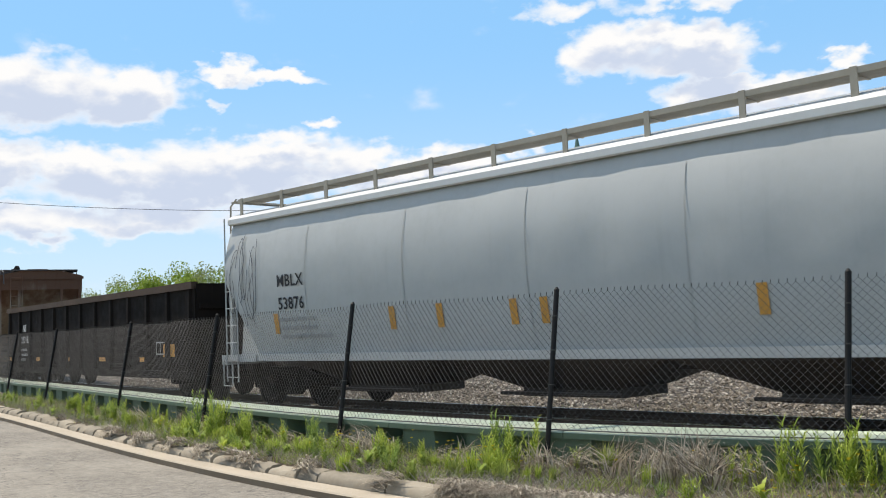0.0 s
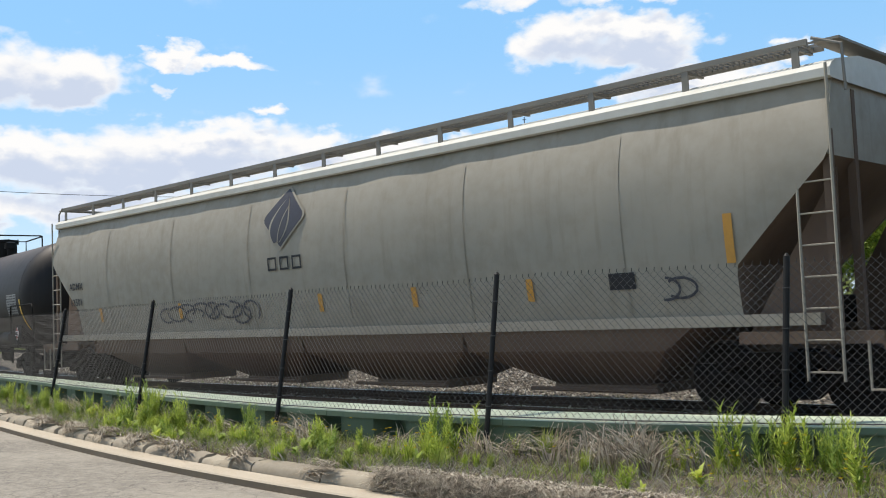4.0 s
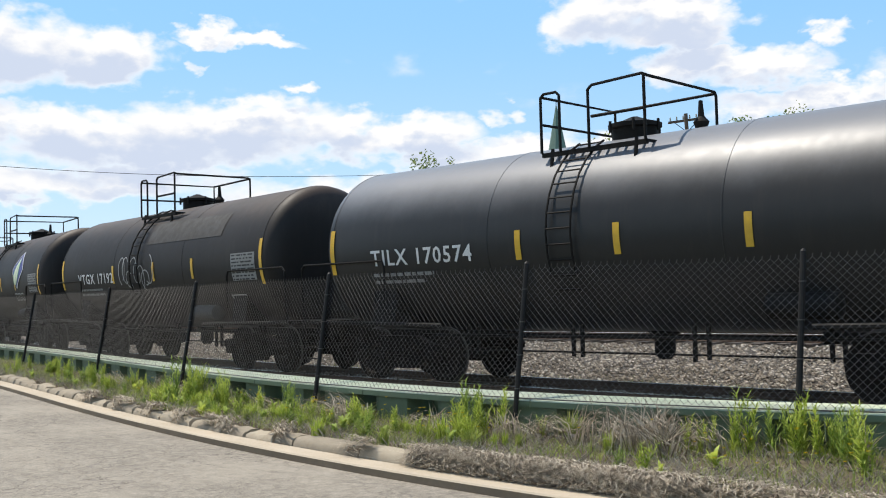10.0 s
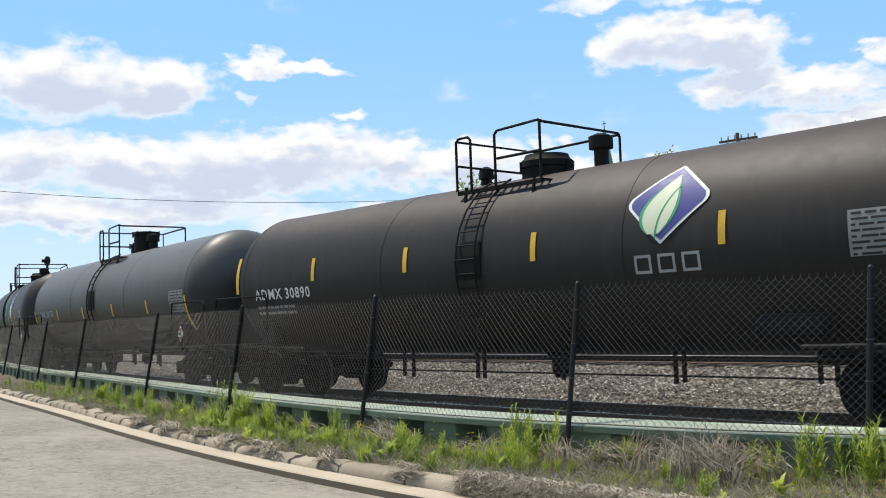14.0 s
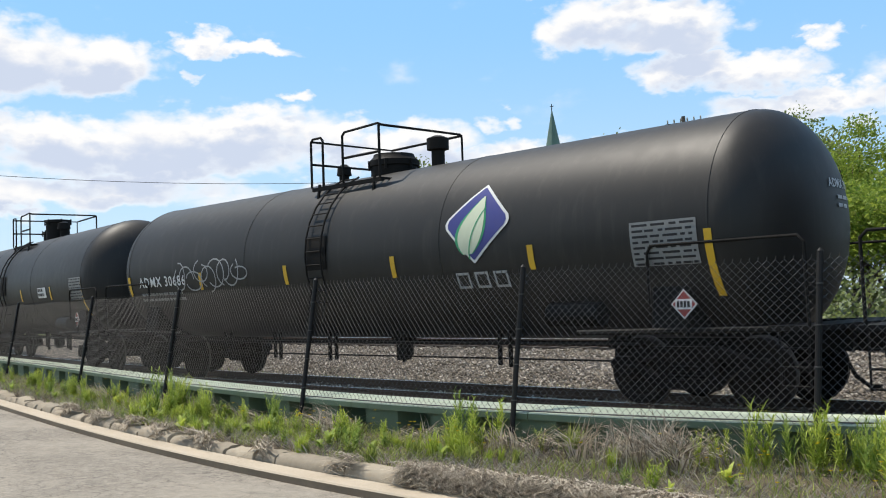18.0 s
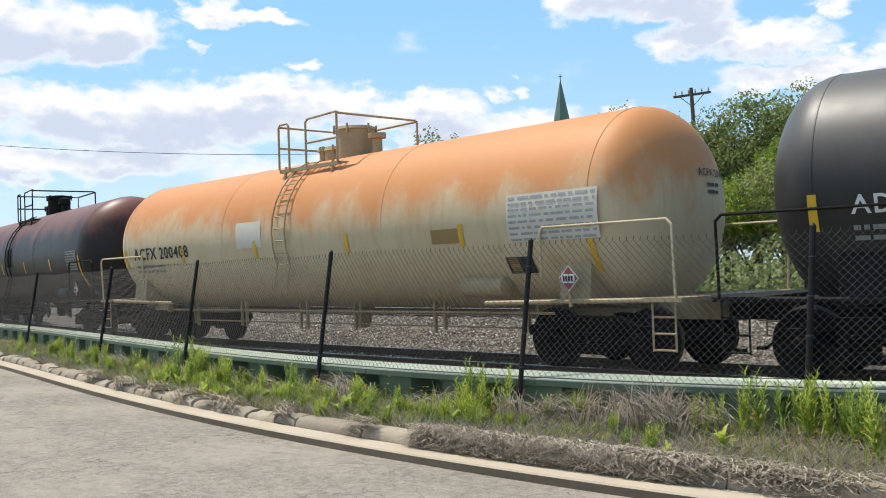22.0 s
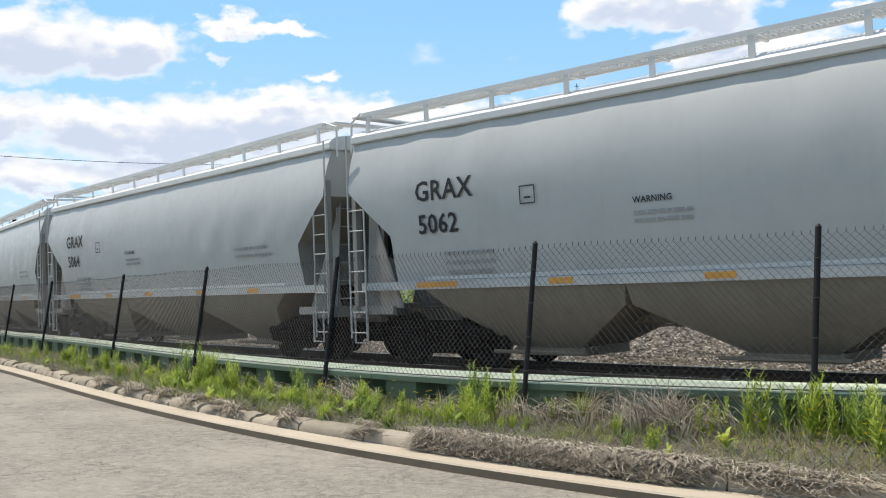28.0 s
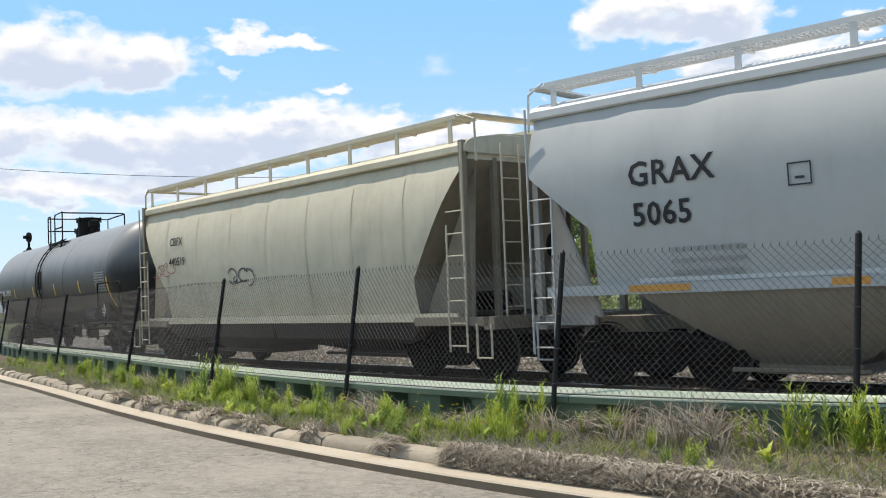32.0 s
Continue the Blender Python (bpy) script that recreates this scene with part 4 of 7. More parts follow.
def tree(name, height, spread, trunk, leaf, seed, count, gaps=0.35, leaf_size=0.2, label="", tall=1.0):
    rr = random.Random(seed)
    t = thing(name, label, "tree", "trees beyond the line")
    wood = Shape()
    fork = height * rr.uniform(0.22, 0.34)
    wood.rod((0, 0, -0.6), (rr.uniform(-0.1, 0.1), rr.uniform(-0.1, 0.1), fork), trunk, 9, trunk * 0.75)
    tips = []
    for i in range(rr.randint(6, 9)):
        w = i * 2.4 + rr.uniform(-0.4, 0.4)
        rad = spread * rr.uniform(0.45, 0.95)
        end = Vector((math.cos(w) * rad, math.sin(w) * rad, height * rr.uniform(0.5, 0.97)))
        mid = Vector((end.x * 0.4, end.y * 0.4, fork + (end.z - fork) * 0.55))
        start = Vector((0, 0, fork * rr.uniform(0.8, 1.0)))
        wood.rod(start, mid, trunk * 0.5, 6, trunk * 0.32)
        wood.rod(mid, end, trunk * 0.32, 5, trunk * 0.1)
        tips += [(end, 1.0), (mid.lerp(end, 0.5), 0.8)]
        for j in range(3):
            e2 = mid.lerp(end, rr.uniform(0.2, 0.9)) + Vector((rr.gauss(0, spread * 0.28), rr.gauss(0, spread * 0.28), rr.uniform(-0.05, 0.16) * height))
            wood.rod(mid.lerp(end, 0.3), e2, trunk * 0.16, 4, trunk * 0.05)
            tips.append((e2, 0.8))
    part("trunk", wood, BARK, t)
    crown = Shape()
    rad0 = spread * 0.34
    for i in range(count):
        c, f = tips[rr.randrange(len(tips))]
        d = Vector((rr.gauss(0, 1), rr.gauss(0, 1), rr.gauss(0, 0.8)))
        d = d.normalized() * rad0 * f * (rr.random() ** 0.45) * tall
        p = c + d
        if noise.noise(p * 0.9 + Vector((seed, 0, 0))) < -gaps:
            continue
        nrm = Vector((rr.gauss(0, 1), rr.gauss(0, 1), rr.gauss(0.6, 1))).normalized()
        u = nrm.orthogonal().normalized() * leaf_size * rr.uniform(0.5, 1.0)
        v = nrm.cross(u).normalized() * leaf_size * rr.uniform(0.35, 0.7)
        crown.add([p - u, p - v + nrm * 0.03, p + u, p + v + nrm * 0.03], [(0, 1, 2, 3)])
    part("crown", crown, leaf, t, smooth=0)
    return t


def sight(az, dist, z=0.0):
    a = radians(az)
    return (-math.sin(a) * dist, math.cos(a) * dist, z)


TREE_KINDS = [
    tree("tree", 7.6, 2.3, 0.16, LEAF_B, 1, 14949, 0.42, 0.099, "dense dark green tree behind the farther track"),
    tree("tree", 8.2, 2.6, 0.15, LEAF_A, 2, 12879, 0.32, 0.092, "bright green spring tree behind the farther track"),
    tree("tree", 8.4, 2.1, 0.12, LEAF_C, 3, 3449, 0.17, 0.073, "thin pale tree with sparse spring leaves"),
    tree("tree", 9.0, 3.2, 0.2, LEAF_A, 4, 16099, 0.37, 0.099, "broad light green tree on the bank"),
    tree("tree", 5.2, 2.6, 0.12, LEAF_A, 5, 9660, 0.37, 0.092, "low bushy green tree on the bank"),
    tree("tree", 4.6, 2.4, 0.1, LEAF_C, 6, 7819, 0.27, 0.086, "low pale shrub in new leaf"),
    tree("tree", 7.0, 2.2, 0.13, LEAF_D, 7, 8280, 0.24, 0.086, "grey-green tree in half-open leaf"),
]


def crown_top(t):
    zs = sorted(v.co.z for c in t.children for v in c.data.vertices)
    return zs[int(len(zs) * 0.9995)]


TOPS = [crown_top(t) for t in TREE_KINDS]
# kind, heading, distance, height of the top in degrees above the eye, turn
TREES = ((2, 30.9, 44.0, 9.1, 40), (0, 29.0, 40.0, 7.7, 0), (6, 32.6, 46.0, 7.0, 10), (6, 31.4, 45.0, 6.6, 80), (6, 27.2, 46.0, 7.5, 60), (2, 27.8, 47.0, 7.6, 0), (2, 25.2, 46.0, 8.2, 120), (6, 25.6, 45.0, 7.6, 200),
         (6, 23.7, 44.0, 7.4, 30), (1, 23.4, 40.0, 6.6, 10), (2, 22.6, 44.0, 8.2, 70), (6, 21.3, 44.0, 8.8, 200), (2, 20.9, 43.0, 9.0, 310), (1, 19.8, 42.0, 7.6, 80), (3, 18.0, 40.0, 8.9, 0), (1, 16.2, 40.0, 9.6, 90),
         (3, 13.8, 38.0, 10.0, 140), (1, 11.5, 36.0, 10.0, 30), (3, 9.0, 36.0, 10.0, 200),
         (4, 26.4, 38.0, 5.6, 30), (5, 24.3, 37.0, 5.0, 60), (4, 22.3, 36.0, 5.6, 100), (5, 20.6, 35.0, 5.4, 0), (4, 18.8, 34.0, 6.0, 160), (5, 30.2, 39.0, 5.2, 0), (4, 32.0, 42.0, 5.0, 60), (4, 16.8, 33.0, 6.0, 180), (4, 14.5, 33.0, 6.5, 10),
         (4, 12.0, 32.0, 6.5, 70), (4, 9.0, 31.0, 6.5, 50),
         (1, 34.5, 62.0, 6.3, 0), (1, 35.5, 63.0, 5.6, 130), (6, 36.6, 66.0, 5.5, 20), (2, 37.6, 64.0, 6.3, 90), (6, 38.5, 66.0, 5.3, 0), (1, 39.6, 68.0, 5.6, 40), (6, 40.5, 70.0, 7.1, 0), (1, 41.2, 70.0, 5.7, 80),
         (0, 42.7, 70.0, 6.2, 50), (1, 43.9, 72.0, 5.4, 10), (4, 45.0, 76.0, 4.8, 80), (4, 46.3, 80.0, 4.0, 40), (5, 48.2, 86.0, 3.7, 0), (4, 50.5, 92.0, 3.4, 0), (5, 53.3, 92.0, 4.1, 0), (4, 55.5, 96.0, 4.2, 50),
         (4, 57.8, 104.0, 3.9, 20), (5, 60.2, 112.0, 3.4, 90), (4, 63.5, 130.0, 2.6, 0))
used = set()
for kind, az, dist, up, turn in TREES:
    k = (EYE + 0.2 + dist * math.tan(radians(up))) / TOPS[kind]
    m = Matrix.Translation(sight(az, dist, -0.2)) @ Matrix.Rotation(radians(turn), 4, "Z") @ Matrix.Scale(k, 4)
    if kind not in used:
        used.add(kind)
        TREE_KINDS[kind].matrix_basis = m
    else:
        copy_thing(TREE_KINDS[kind], m)
# undergrowth along the far bank
under = Shape()
r2 = random.Random(77)
for q in range(24000):
    az = r2.uniform(2, 62)
    dist = (29 if az < 35 else 29 + (az - 35) * 1.25) + r2.uniform(0, 5)
    x, y, z = sight(az, dist)
    z = r2.random() ** 1.8 * (1.7 + 0.9 * noise.noise(Vector((az * 0.5, 0, 0)))) + 0.25
    nrm = Vector((r2.gauss(0, 1), r2.gauss(0, 1), 0.8)).normalized()
    u = nrm.orthogonal().normalized() * 0.085
    v = nrm.cross(u).normalized() * 0.055
    p = Vector((x, y, z))
    under.add([p - u, p - v, p + u, p + v], [(0, 1, 2, 3)])
tagged(link("undergrowth", under.mesh("undergrowth", LEAF_D, 0)), "rank undergrowth along the far edge of the railway", "undergrowth", kind="stuff")
bank_mound = Shape()
bank_mound.sheet([[sight(az, d0, z) for d0, z in ((27 if az < 35 else 27 + (az - 35) * 1.25, -0.5), (30 if az < 35 else 30 + (az - 35) * 1.25, 0.35),
                                                 (46 if az < 35 else 46 + (az - 35) * 2, 0.6), (80 if az < 35 else 80 + (az - 35) * 2, -0.6))] for az in steps(-8, 72, 60)])
tagged(link("far_bank", bank_mound.mesh("far_bank", MEADOW, 60)), "low grassy bank beyond the tracks", "bank", kind="structure")

church = thing("church_steeple", "church tower with a tall green copper spire and cross", "church")
cx, cy, _ = sight(34.3, 150)
spire_base, spire_top = 19.2, 29.2


def ring(z, rad, n=8, turn=0.39):
    return [(cx + rad * math.cos(turn + 6.28319 * i / n), cy + rad * math.sin(turn + 6.28319 * i / n), z) for i in range(n)]


s = Shape()
s.sheet([ring(spire_base - 0.3, 2.55) + ring(spire_base - 0.3, 2.55)[:1], ring(spire_base + 0.9, 1.85) + ring(spire_base + 0.9, 1.85)[:1], ring(spire_top, 0.09) + ring(spire_top, 0.09)[:1]])
part("spire", s, COPPER, church, smooth=0)
s = Shape()
s.box(cx, cy, spire_base - 0.9, 4.6, 4.6, 1.1, Matrix.Rotation(0.6, 3, "Z"))
part("belfry_cornice", s, STONE, church, "pale stone cornice")
s = Shape()
s.box(cx, cy, spire_base / 2 - 1.2, 4.1, 4.1, spire_base - 0.6, Matrix.Rotation(0.6, 3, "Z"))
part("tower", s, BRICK, church)
s = Shape()
s.rod((cx, cy, spire_top - 0.2), (cx, cy, spire_top + 1.1), 0.06, 6)
s.rod((cx - 0.35, cy, spire_top + 0.7), (cx + 0.35, cy, spire_top + 0.7), 0.05, 6)
part("cross", s, BLACK_IRON, church)


def utility_pole(at, height, arm, turn, label, lean=0.0):
    t = thing("utility_pole", label, "utility pole", "utility poles", at=at)
    t.rotation_euler = (0, lean, turn)
    s = Shape()
    s.rod((0, 0, -0.5), (0, 0, height), 0.15, 10, 0.1)
    part("pole", s, POLE_WOOD, t)
    if arm:
        s = Shape()
        s.box(0, 0.12, height - 0.35, arm, 0.1, 0.12)
        part("crossarm", s, POLE_WOOD, t)
        for i in range(6):
            s = Shape()
            s.lathe_z(((height - 0.28, 0.03), (height - 0.2, 0.05), (height - 0.14, 0.03), (height - 0.1, 0.045), (height - 0.06, 0.01)), -arm / 2 + 0.12 + i * (arm - 0.24) / 5, 0.12, 8)
            part("insulator", s, STONE, t)
        for sx in (-1, 1):
            s = Shape()
            s.rod((0, 0.09, height - 1.0), (sx * arm * 0.32, 0.1, height - 0.4), 0.02, 5)
            part("brace", s, BLACK_IRON, t)
    return t


utility_pole(sight(26.7, 55, -0.5), 11.4, 2.0, radians(14), "weathered wooden utility pole with a crossarm", radians(-2.0))
utility_pole(sight(36.5, 90, -0.5), 13.4, 0, 0, "slim bare wooden utility pole")
utility_pole(sight(45.6, 95, -0.5), 9.8, 0, 0, "short bare wooden utility pole")
utility_pole(sight(75.0, 95, -0.5), 15.6, 0, 0, "bare wooden utility pole at the bend")
wire = thing("overhead_wire", "single dark overhead wire between two poles", "wire")
a, b = Vector(sight(75.0, 95, 14.9)), Vector(sight(36.5, 90, 12.7))
s = Shape()
s.tube([a.lerp(b, k / 24) - Vector((0, 0, 1.6 * 4 * (k / 24) * (1 - k / 24))) for k in range(25)], 0.022, 5)
part("cable", s, BLACK_IRON, wire)

signal = thing("railway_signal", "dark railway signal mast with two round heads", "signal", at=sight(65.2, 66, 0.0))
s = Shape()
s.rod((0, 0, -0.5), (0, 0, 6.1), 0.07, 8)
part("mast", s, BLACK_IRON, signal)
for z in (5.9, 5.0):
    s = Shape()
    s.lathe_y(((-0.06, 0.30), (0.06, 0.30), (0.12, 0.12)), 0, z, 18)
    h = part("signal_head", s, BLACK_IRON, signal)
    s = Shape()
    s.lathe_y(((-0.32, 0.10), (-0.06, 0.11)), 0, z, 12)
    part("hood", s, BLACK_IRON, h)

# ---------------------------------------------------------------- freight cars: running gear
CACHE = {}


def cached(key, name, mat, make, smooth=35):
    if key not in CACHE:
        CACHE[key] = make().mesh(name, mat, smooth)
    return CACHE[key]


WHEEL_R = 0.457


def make_wheelset():
    half = ((-0.84, 0.075), (-0.835, 0.13), (-0.785, 0.15), (-0.775, 0.33), (-0.815, 0.37), (-0.82, 0.445), (-0.815, 0.452), (-0.70, WHEEL_R), (-0.69, 0.487), (-0.67, 0.487),
            (-0.662, 0.46), (-0.665, 0.37), (-0.70, 0.33), (-0.70, 0.15), (-0.65, 0.12), (-0.64, 0.085))
    return Shape().lathe_y(half + tuple((-y, r) for y, r in reversed(half)), 0, 0, 28)


def wheelset_mesh():
    if "wheelset" not in CACHE:
        me = make_wheelset().mesh("wheelset", [WHEEL_STEEL, TREAD], 30)
        for p in me.polygons:
            if math.hypot(p.center.x, p.center.z) > 0.453 and abs(p.center.y) > 0.68:
                p.material_index = 1
        CACHE["wheelset"] = me
    return CACHE["wheelset"]


def make_side_frame():
    s = Shape()
    y0, y1 = -0.08, 0.08
    s.prism_y(((-1.18, 0.60), (-1.1, 0.66), (-0.86, 0.66), (-0.5, 0.80), (0.5, 0.80), (0.86, 0.66), (1.1, 0.66), (1.18, 0.60), (1.16, 0.5), (1.02, 0.5), (0.98, 0.56), (0.80, 0.56), (0.45, 0.68),
               (-0.45, 0.68), (-0.80, 0.56), (-0.98, 0.56), (-1.02, 0.5), (-1.16, 0.5)), y0, y1)
    s.prism_y(((-0.82, 0.56), (-0.74, 0.56), (-0.36, 0.36), (0.36, 0.36), (0.74, 0.56), (0.82, 0.56), (0.42, 0.24), (-0.42, 0.24)), y0 * 0.9, y1 * 0.9)
    for x in (-0.36, 0.36):
        s.span(x - 0.05, x + 0.05, y0 * 0.9, y1 * 0.9, 0.34, 0.70)
    return s


def make_spring():
    return Shape().lathe_z(tuple((0.36 + 0.2 * k / 10, 0.085 if k % 2 else 0.066) for k in range(11)), 0, 0, 10)


def make_bolster():
    s = Shape()
    s.prism_y(((-0.2, 0.56), (-0.22, 0.72), (0.22, 0.72), (0.2, 0.56)), -1.05, 1.05)
    s.lathe_z(((0.7, 0.3), (0.8, 0.3), (0.82, 0.2)), 0, 0, 16)
    for x in (-0.62, 0.62):
        s.span(x - 0.05, x + 0.05, -0.8, 0.8, 0.38, 0.5)
    return s


def make_bearing():
    return Shape().lathe_y(((-0.16, 0.05), (-0.15, 0.09), (-0.06, 0.105), (0.08, 0.105)), 0, 0, 14)


def make_coupler():
    s = Shape()
    s.span(-0.75, -0.15, -0.07, 0.07, 0.78, 0.94)
    s.prism_y(((-0.2, 0.72), (-0.16, 0.99), (0.06, 0.99), (0.1, 0.93), (0.1, 0.78), (0.05, 0.72)), -0.15, 0.04)
    s.prism_y(((0.0, 0.74), (0.0, 0.97), (0.17, 0.97), (0.17, 0.74)), 0.02, 0.13)
    return s


def make_hose():
    pts = [(-0.45, -0.3, 0.72), (-0.3, -0.3, 0.62), (-0.2, -0.28, 0.42), (-0.05, -0.24, 0.3), (0.08, -0.2, 0.3)]
    return Shape().tube(pts, 0.026, 7)


WHEELS = []


def running_gear(car, pitch, tc):
    for sx in (-1, 1):
        truck = link("truck", cached("bolster", "truck", CAST, make_bolster), car, "dark cast-steel truck" if sx < 0 else "")
        truck.location = (sx * tc / 2, 0, 0)
        for sy in (-1, 1):
            f = link("side_frame", cached("frame", "side_frame", CAST, make_side_frame, 40), truck)
            f.location = (0, sy * 1.0, 0)
            for dx in (-0.19, 0.0, 0.19):
                f = link("spring", cached("spring", "spring", CAST, make_spring), truck)
                f.location = (dx, sy * 1.0, 0)
            for ax in (-0.889, 0.889):
                f = link("bearing_cap", cached("bearing", "bearing_cap", CAST, make_bearing), truck)
                f.location = (ax, sy * 1.0, WHEEL_R)
                f.rotation_euler = (0, 0, 0 if sy < 0 else math.pi)
        for ax in (-0.889, 0.889):
            w = link("wheelset", wheelset_mesh(), car)
            w.location = (sx * tc / 2 + ax, 0, WHEEL_R)
            WHEELS.append((car, w))
        c = link("coupler", cached("coupler", "coupler", CAST, make_coupler), car)
        c.location = (sx * (pitch / 2 - 0.06), 0, 0)
        c.rotation_euler = (0, 0, 0 if sx > 0 else math.pi)
        h = link("brake_hose", cached("hose", "brake_hose", BLACK_IRON, make_hose), car)
        h.location = (sx * (pitch / 2 - 0.05), 0, 0)
        h.rotation_euler = (0, 0, 0 if sx > 0 else math.pi)


# ---------------------------------------------------------------- marks laid on a curved side: shapes in (along, up) with a map to space


def band(to, rows, cols=1):
    """rows of (up, from, to); the strip between them."""
    s = Shape()
    s.sheet([[to(a + (b - a) * k / cols, w) for k in range(cols + 1)] for w, a, b in rows])
    return s


def rect_on(to, x0, x1, w0, w1, n=6, cols=1):
    return band(to, [(w0 + (w1 - w0) * k / n, x0, x1) for k in range(n + 1)], cols)


def letters(name, body, size, x, w, to, mat, parent, spacing=1.05, stretch=1.0):
    v, f = text_mesh(body, size * 1.38, spacing)
    s = Shape()
    s.add([to(x + p[0] * stretch, w + p[1]) for p in v], f)
    return part(name, s, mat, parent, smooth=0)


def bars(to, x, w, count, width, height, gap, seed):
    """Unreadable small print: rows of short bars."""
    r = random.Random(seed)
    s = Shape()
    for k in range(count):
        xx = x
        end = x + width * r.uniform(0.6, 1.0)
        while xx < end:
            ln = r.uniform(0.06, 0.22)
            q = rect_on(to, xx, min(xx + ln, end), w - k * (height + gap), w - k * (height + gap) + height, 1)
            s.add(q.v, q.f)
            xx += ln + 0.035
    return s


def table_panel(parent, to, x0, x1, w0, w1, seed, bright):
    """Stencilled data panel: a frame full of small figures."""
    p = part("data_panel", rect_on(to, x0, x1, w0, w1, 6), bright[0], parent, "stencilled data panel of small print")
    s = Shape()
    r = random.Random(seed)
    n = 8
    for k in range(n):
        w = w1 - (w1 - w0) * (k + 0.85) / n
        xx = x0 + 0.04
        while xx < x1 - 0.06:
            ln = r.uniform(0.05, 0.26)
            q = rect_on(lambda a, b: tuple(c + o for c, o in zip(to(a, b), (0, -0.005, 0))), xx, min(xx + ln, x1 - 0.03), w, w + (w1 - w0) / n * 0.42, 1)
            s.add(q.v, q.f)
            xx += ln + r.uniform(0.02, 0.07)
    part("panel_print", s, bright[1], p)


def emblem(parent, to, x, w, size, lettered, edge=WHITE, field=NAVY, leaf_edge=LEAFGREEN, leaf_mat=CREAM):
    """Navy diamond with a pale leaf, as plain shapes."""
    def lift(o):
        return lambda a, b: tuple(c + q for c, q in zip(to(a, b), (0, -o, 0)))

    def diamond(h):
        rows = []
        for k in range(17):
            u = -1 + k / 8
            half = h * 1.12 * min(0.97, (1 - abs(u)) * 1.04 + 0.02)
            rows.append((w + u * h, x + u * h * 0.10 - half, x + u * h * 0.10 + half))
        return rows
    e = part("emblem", band(lift(0.0), diamond(size * 1.06), 4), edge, parent, "dark diamond emblem with a pale leaf")
    part("emblem_field", band(lift(0.004), diamond(size * 0.97), 4), field, e)

    def leaf(scale):
        rows = []
        for k in range(15):
            u = k / 14
            wide = math.sin(math.pi * min(1, u * 0.92 + 0.06)) ** 0.8 * (1.25 - 0.75 * u) * 0.66 * size * scale
            mid = x - 0.28 * size + u * 0.46 * size
            rows.append((w - 0.82 * size + u * 1.52 * size, mid - wide * 0.9, mid + wide * 0.62))
        return rows
    part("emblem_edge", band(lift(0.008), leaf(1.12), 3), leaf_edge, e)
    part("emblem_leaf", band(lift(0.012), leaf(0.92), 3), leaf_mat, e)
    vein = [(w - 0.95 * size + k * 0.12 * size, x - 0.25 * size + k * k * 0.0045 * size - 0.012, x - 0.25 * size + k * k * 0.0045 * size + 0.012) for k in range(12)]
    part("emblem_vein", band(lift(0.016), vein), leaf_edge, e)
    if lettered:
        s = Shape()
        for k in range(3):
            a = x - size * 0.9 + k * size * 0.68
            lo, hi, t = w - size * 1.75, w - size * 1.3, size * 0.07
            for q in (rect_on(lift(0), a, a + t, lo, hi, 2), rect_on(lift(0), a + size * 0.42, a + size * 0.42 + t, lo, hi, 2), rect_on(lift(0), a + t, a + size * 0.42, hi - t, hi, 1),
                      rect_on(lift(0), a + t, a + size * 0.42, lo, lo + t, 1)):
                s.add(q.v, q.f)
        part("emblem_bars", s, lettered, e)


def scribble(parent, to, x, w, width, height, mat, seed, thick=0.03, loops=7):
    """Spray-can writing as loose strokes."""
    r = random.Random(seed)
    for i in range(loops):
        cx0 = x + width * (i + 0.5) / loops
        cw = w + height * r.uniform(0.3, 0.7)
        a0, turn = r.uniform(0, 6.28), r.uniform(3.0, 6.5) * r.choice((-1, 1))
        ra, rb = width / loops * r.uniform(0.7, 1.15), height * r.uniform(0.3, 0.55)
        pts = [Vector((cx0 + ra * math.cos(a0 + turn * k / 12), cw + rb * math.sin(a0 + turn * k / 12) + 0.2 * height * (k / 12 - 0.5))) for k in range(13)]
        s = Shape()
        rows = []
        for k, p in enumerate(pts):
            d = (pts[min(k + 1, 12)] - pts[max(k - 1, 0)]).normalized() * thick / 2
            rows.append([to(p.x + d.y, p.y - d.x), to(p.x - d.y, p.y + d.x)])
        s.sheet(rows)
        part("graffiti", s, mat, parent, "loose spray-painted scrawl" if i == 0 else "", smooth=0)


# ---------------------------------------------------------------- tank cars


def stain_or_sheen_paint(name, base, low, stain_or_sheen, edge, spread, rough=0.45, streak=0.3, streak_color=(0.05, 0.04, 0.035)):
    """Tank paint with another tone along the crown: rust or dust staining, or painted sky sheen."""
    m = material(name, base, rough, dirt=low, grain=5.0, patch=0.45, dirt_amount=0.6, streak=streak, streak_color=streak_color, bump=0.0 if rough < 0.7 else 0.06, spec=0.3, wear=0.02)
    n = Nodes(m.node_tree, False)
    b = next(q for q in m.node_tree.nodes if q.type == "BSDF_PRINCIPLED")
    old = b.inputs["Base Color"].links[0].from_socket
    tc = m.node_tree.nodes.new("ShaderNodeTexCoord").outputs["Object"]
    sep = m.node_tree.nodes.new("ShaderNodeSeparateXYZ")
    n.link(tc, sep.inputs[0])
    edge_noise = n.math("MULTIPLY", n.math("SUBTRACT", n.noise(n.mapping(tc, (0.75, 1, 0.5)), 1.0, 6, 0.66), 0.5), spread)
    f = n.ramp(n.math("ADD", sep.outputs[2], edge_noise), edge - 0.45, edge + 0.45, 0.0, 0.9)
    n.link(n.mix(f, old, stain_or_sheen), b.inputs["Base Color"])
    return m


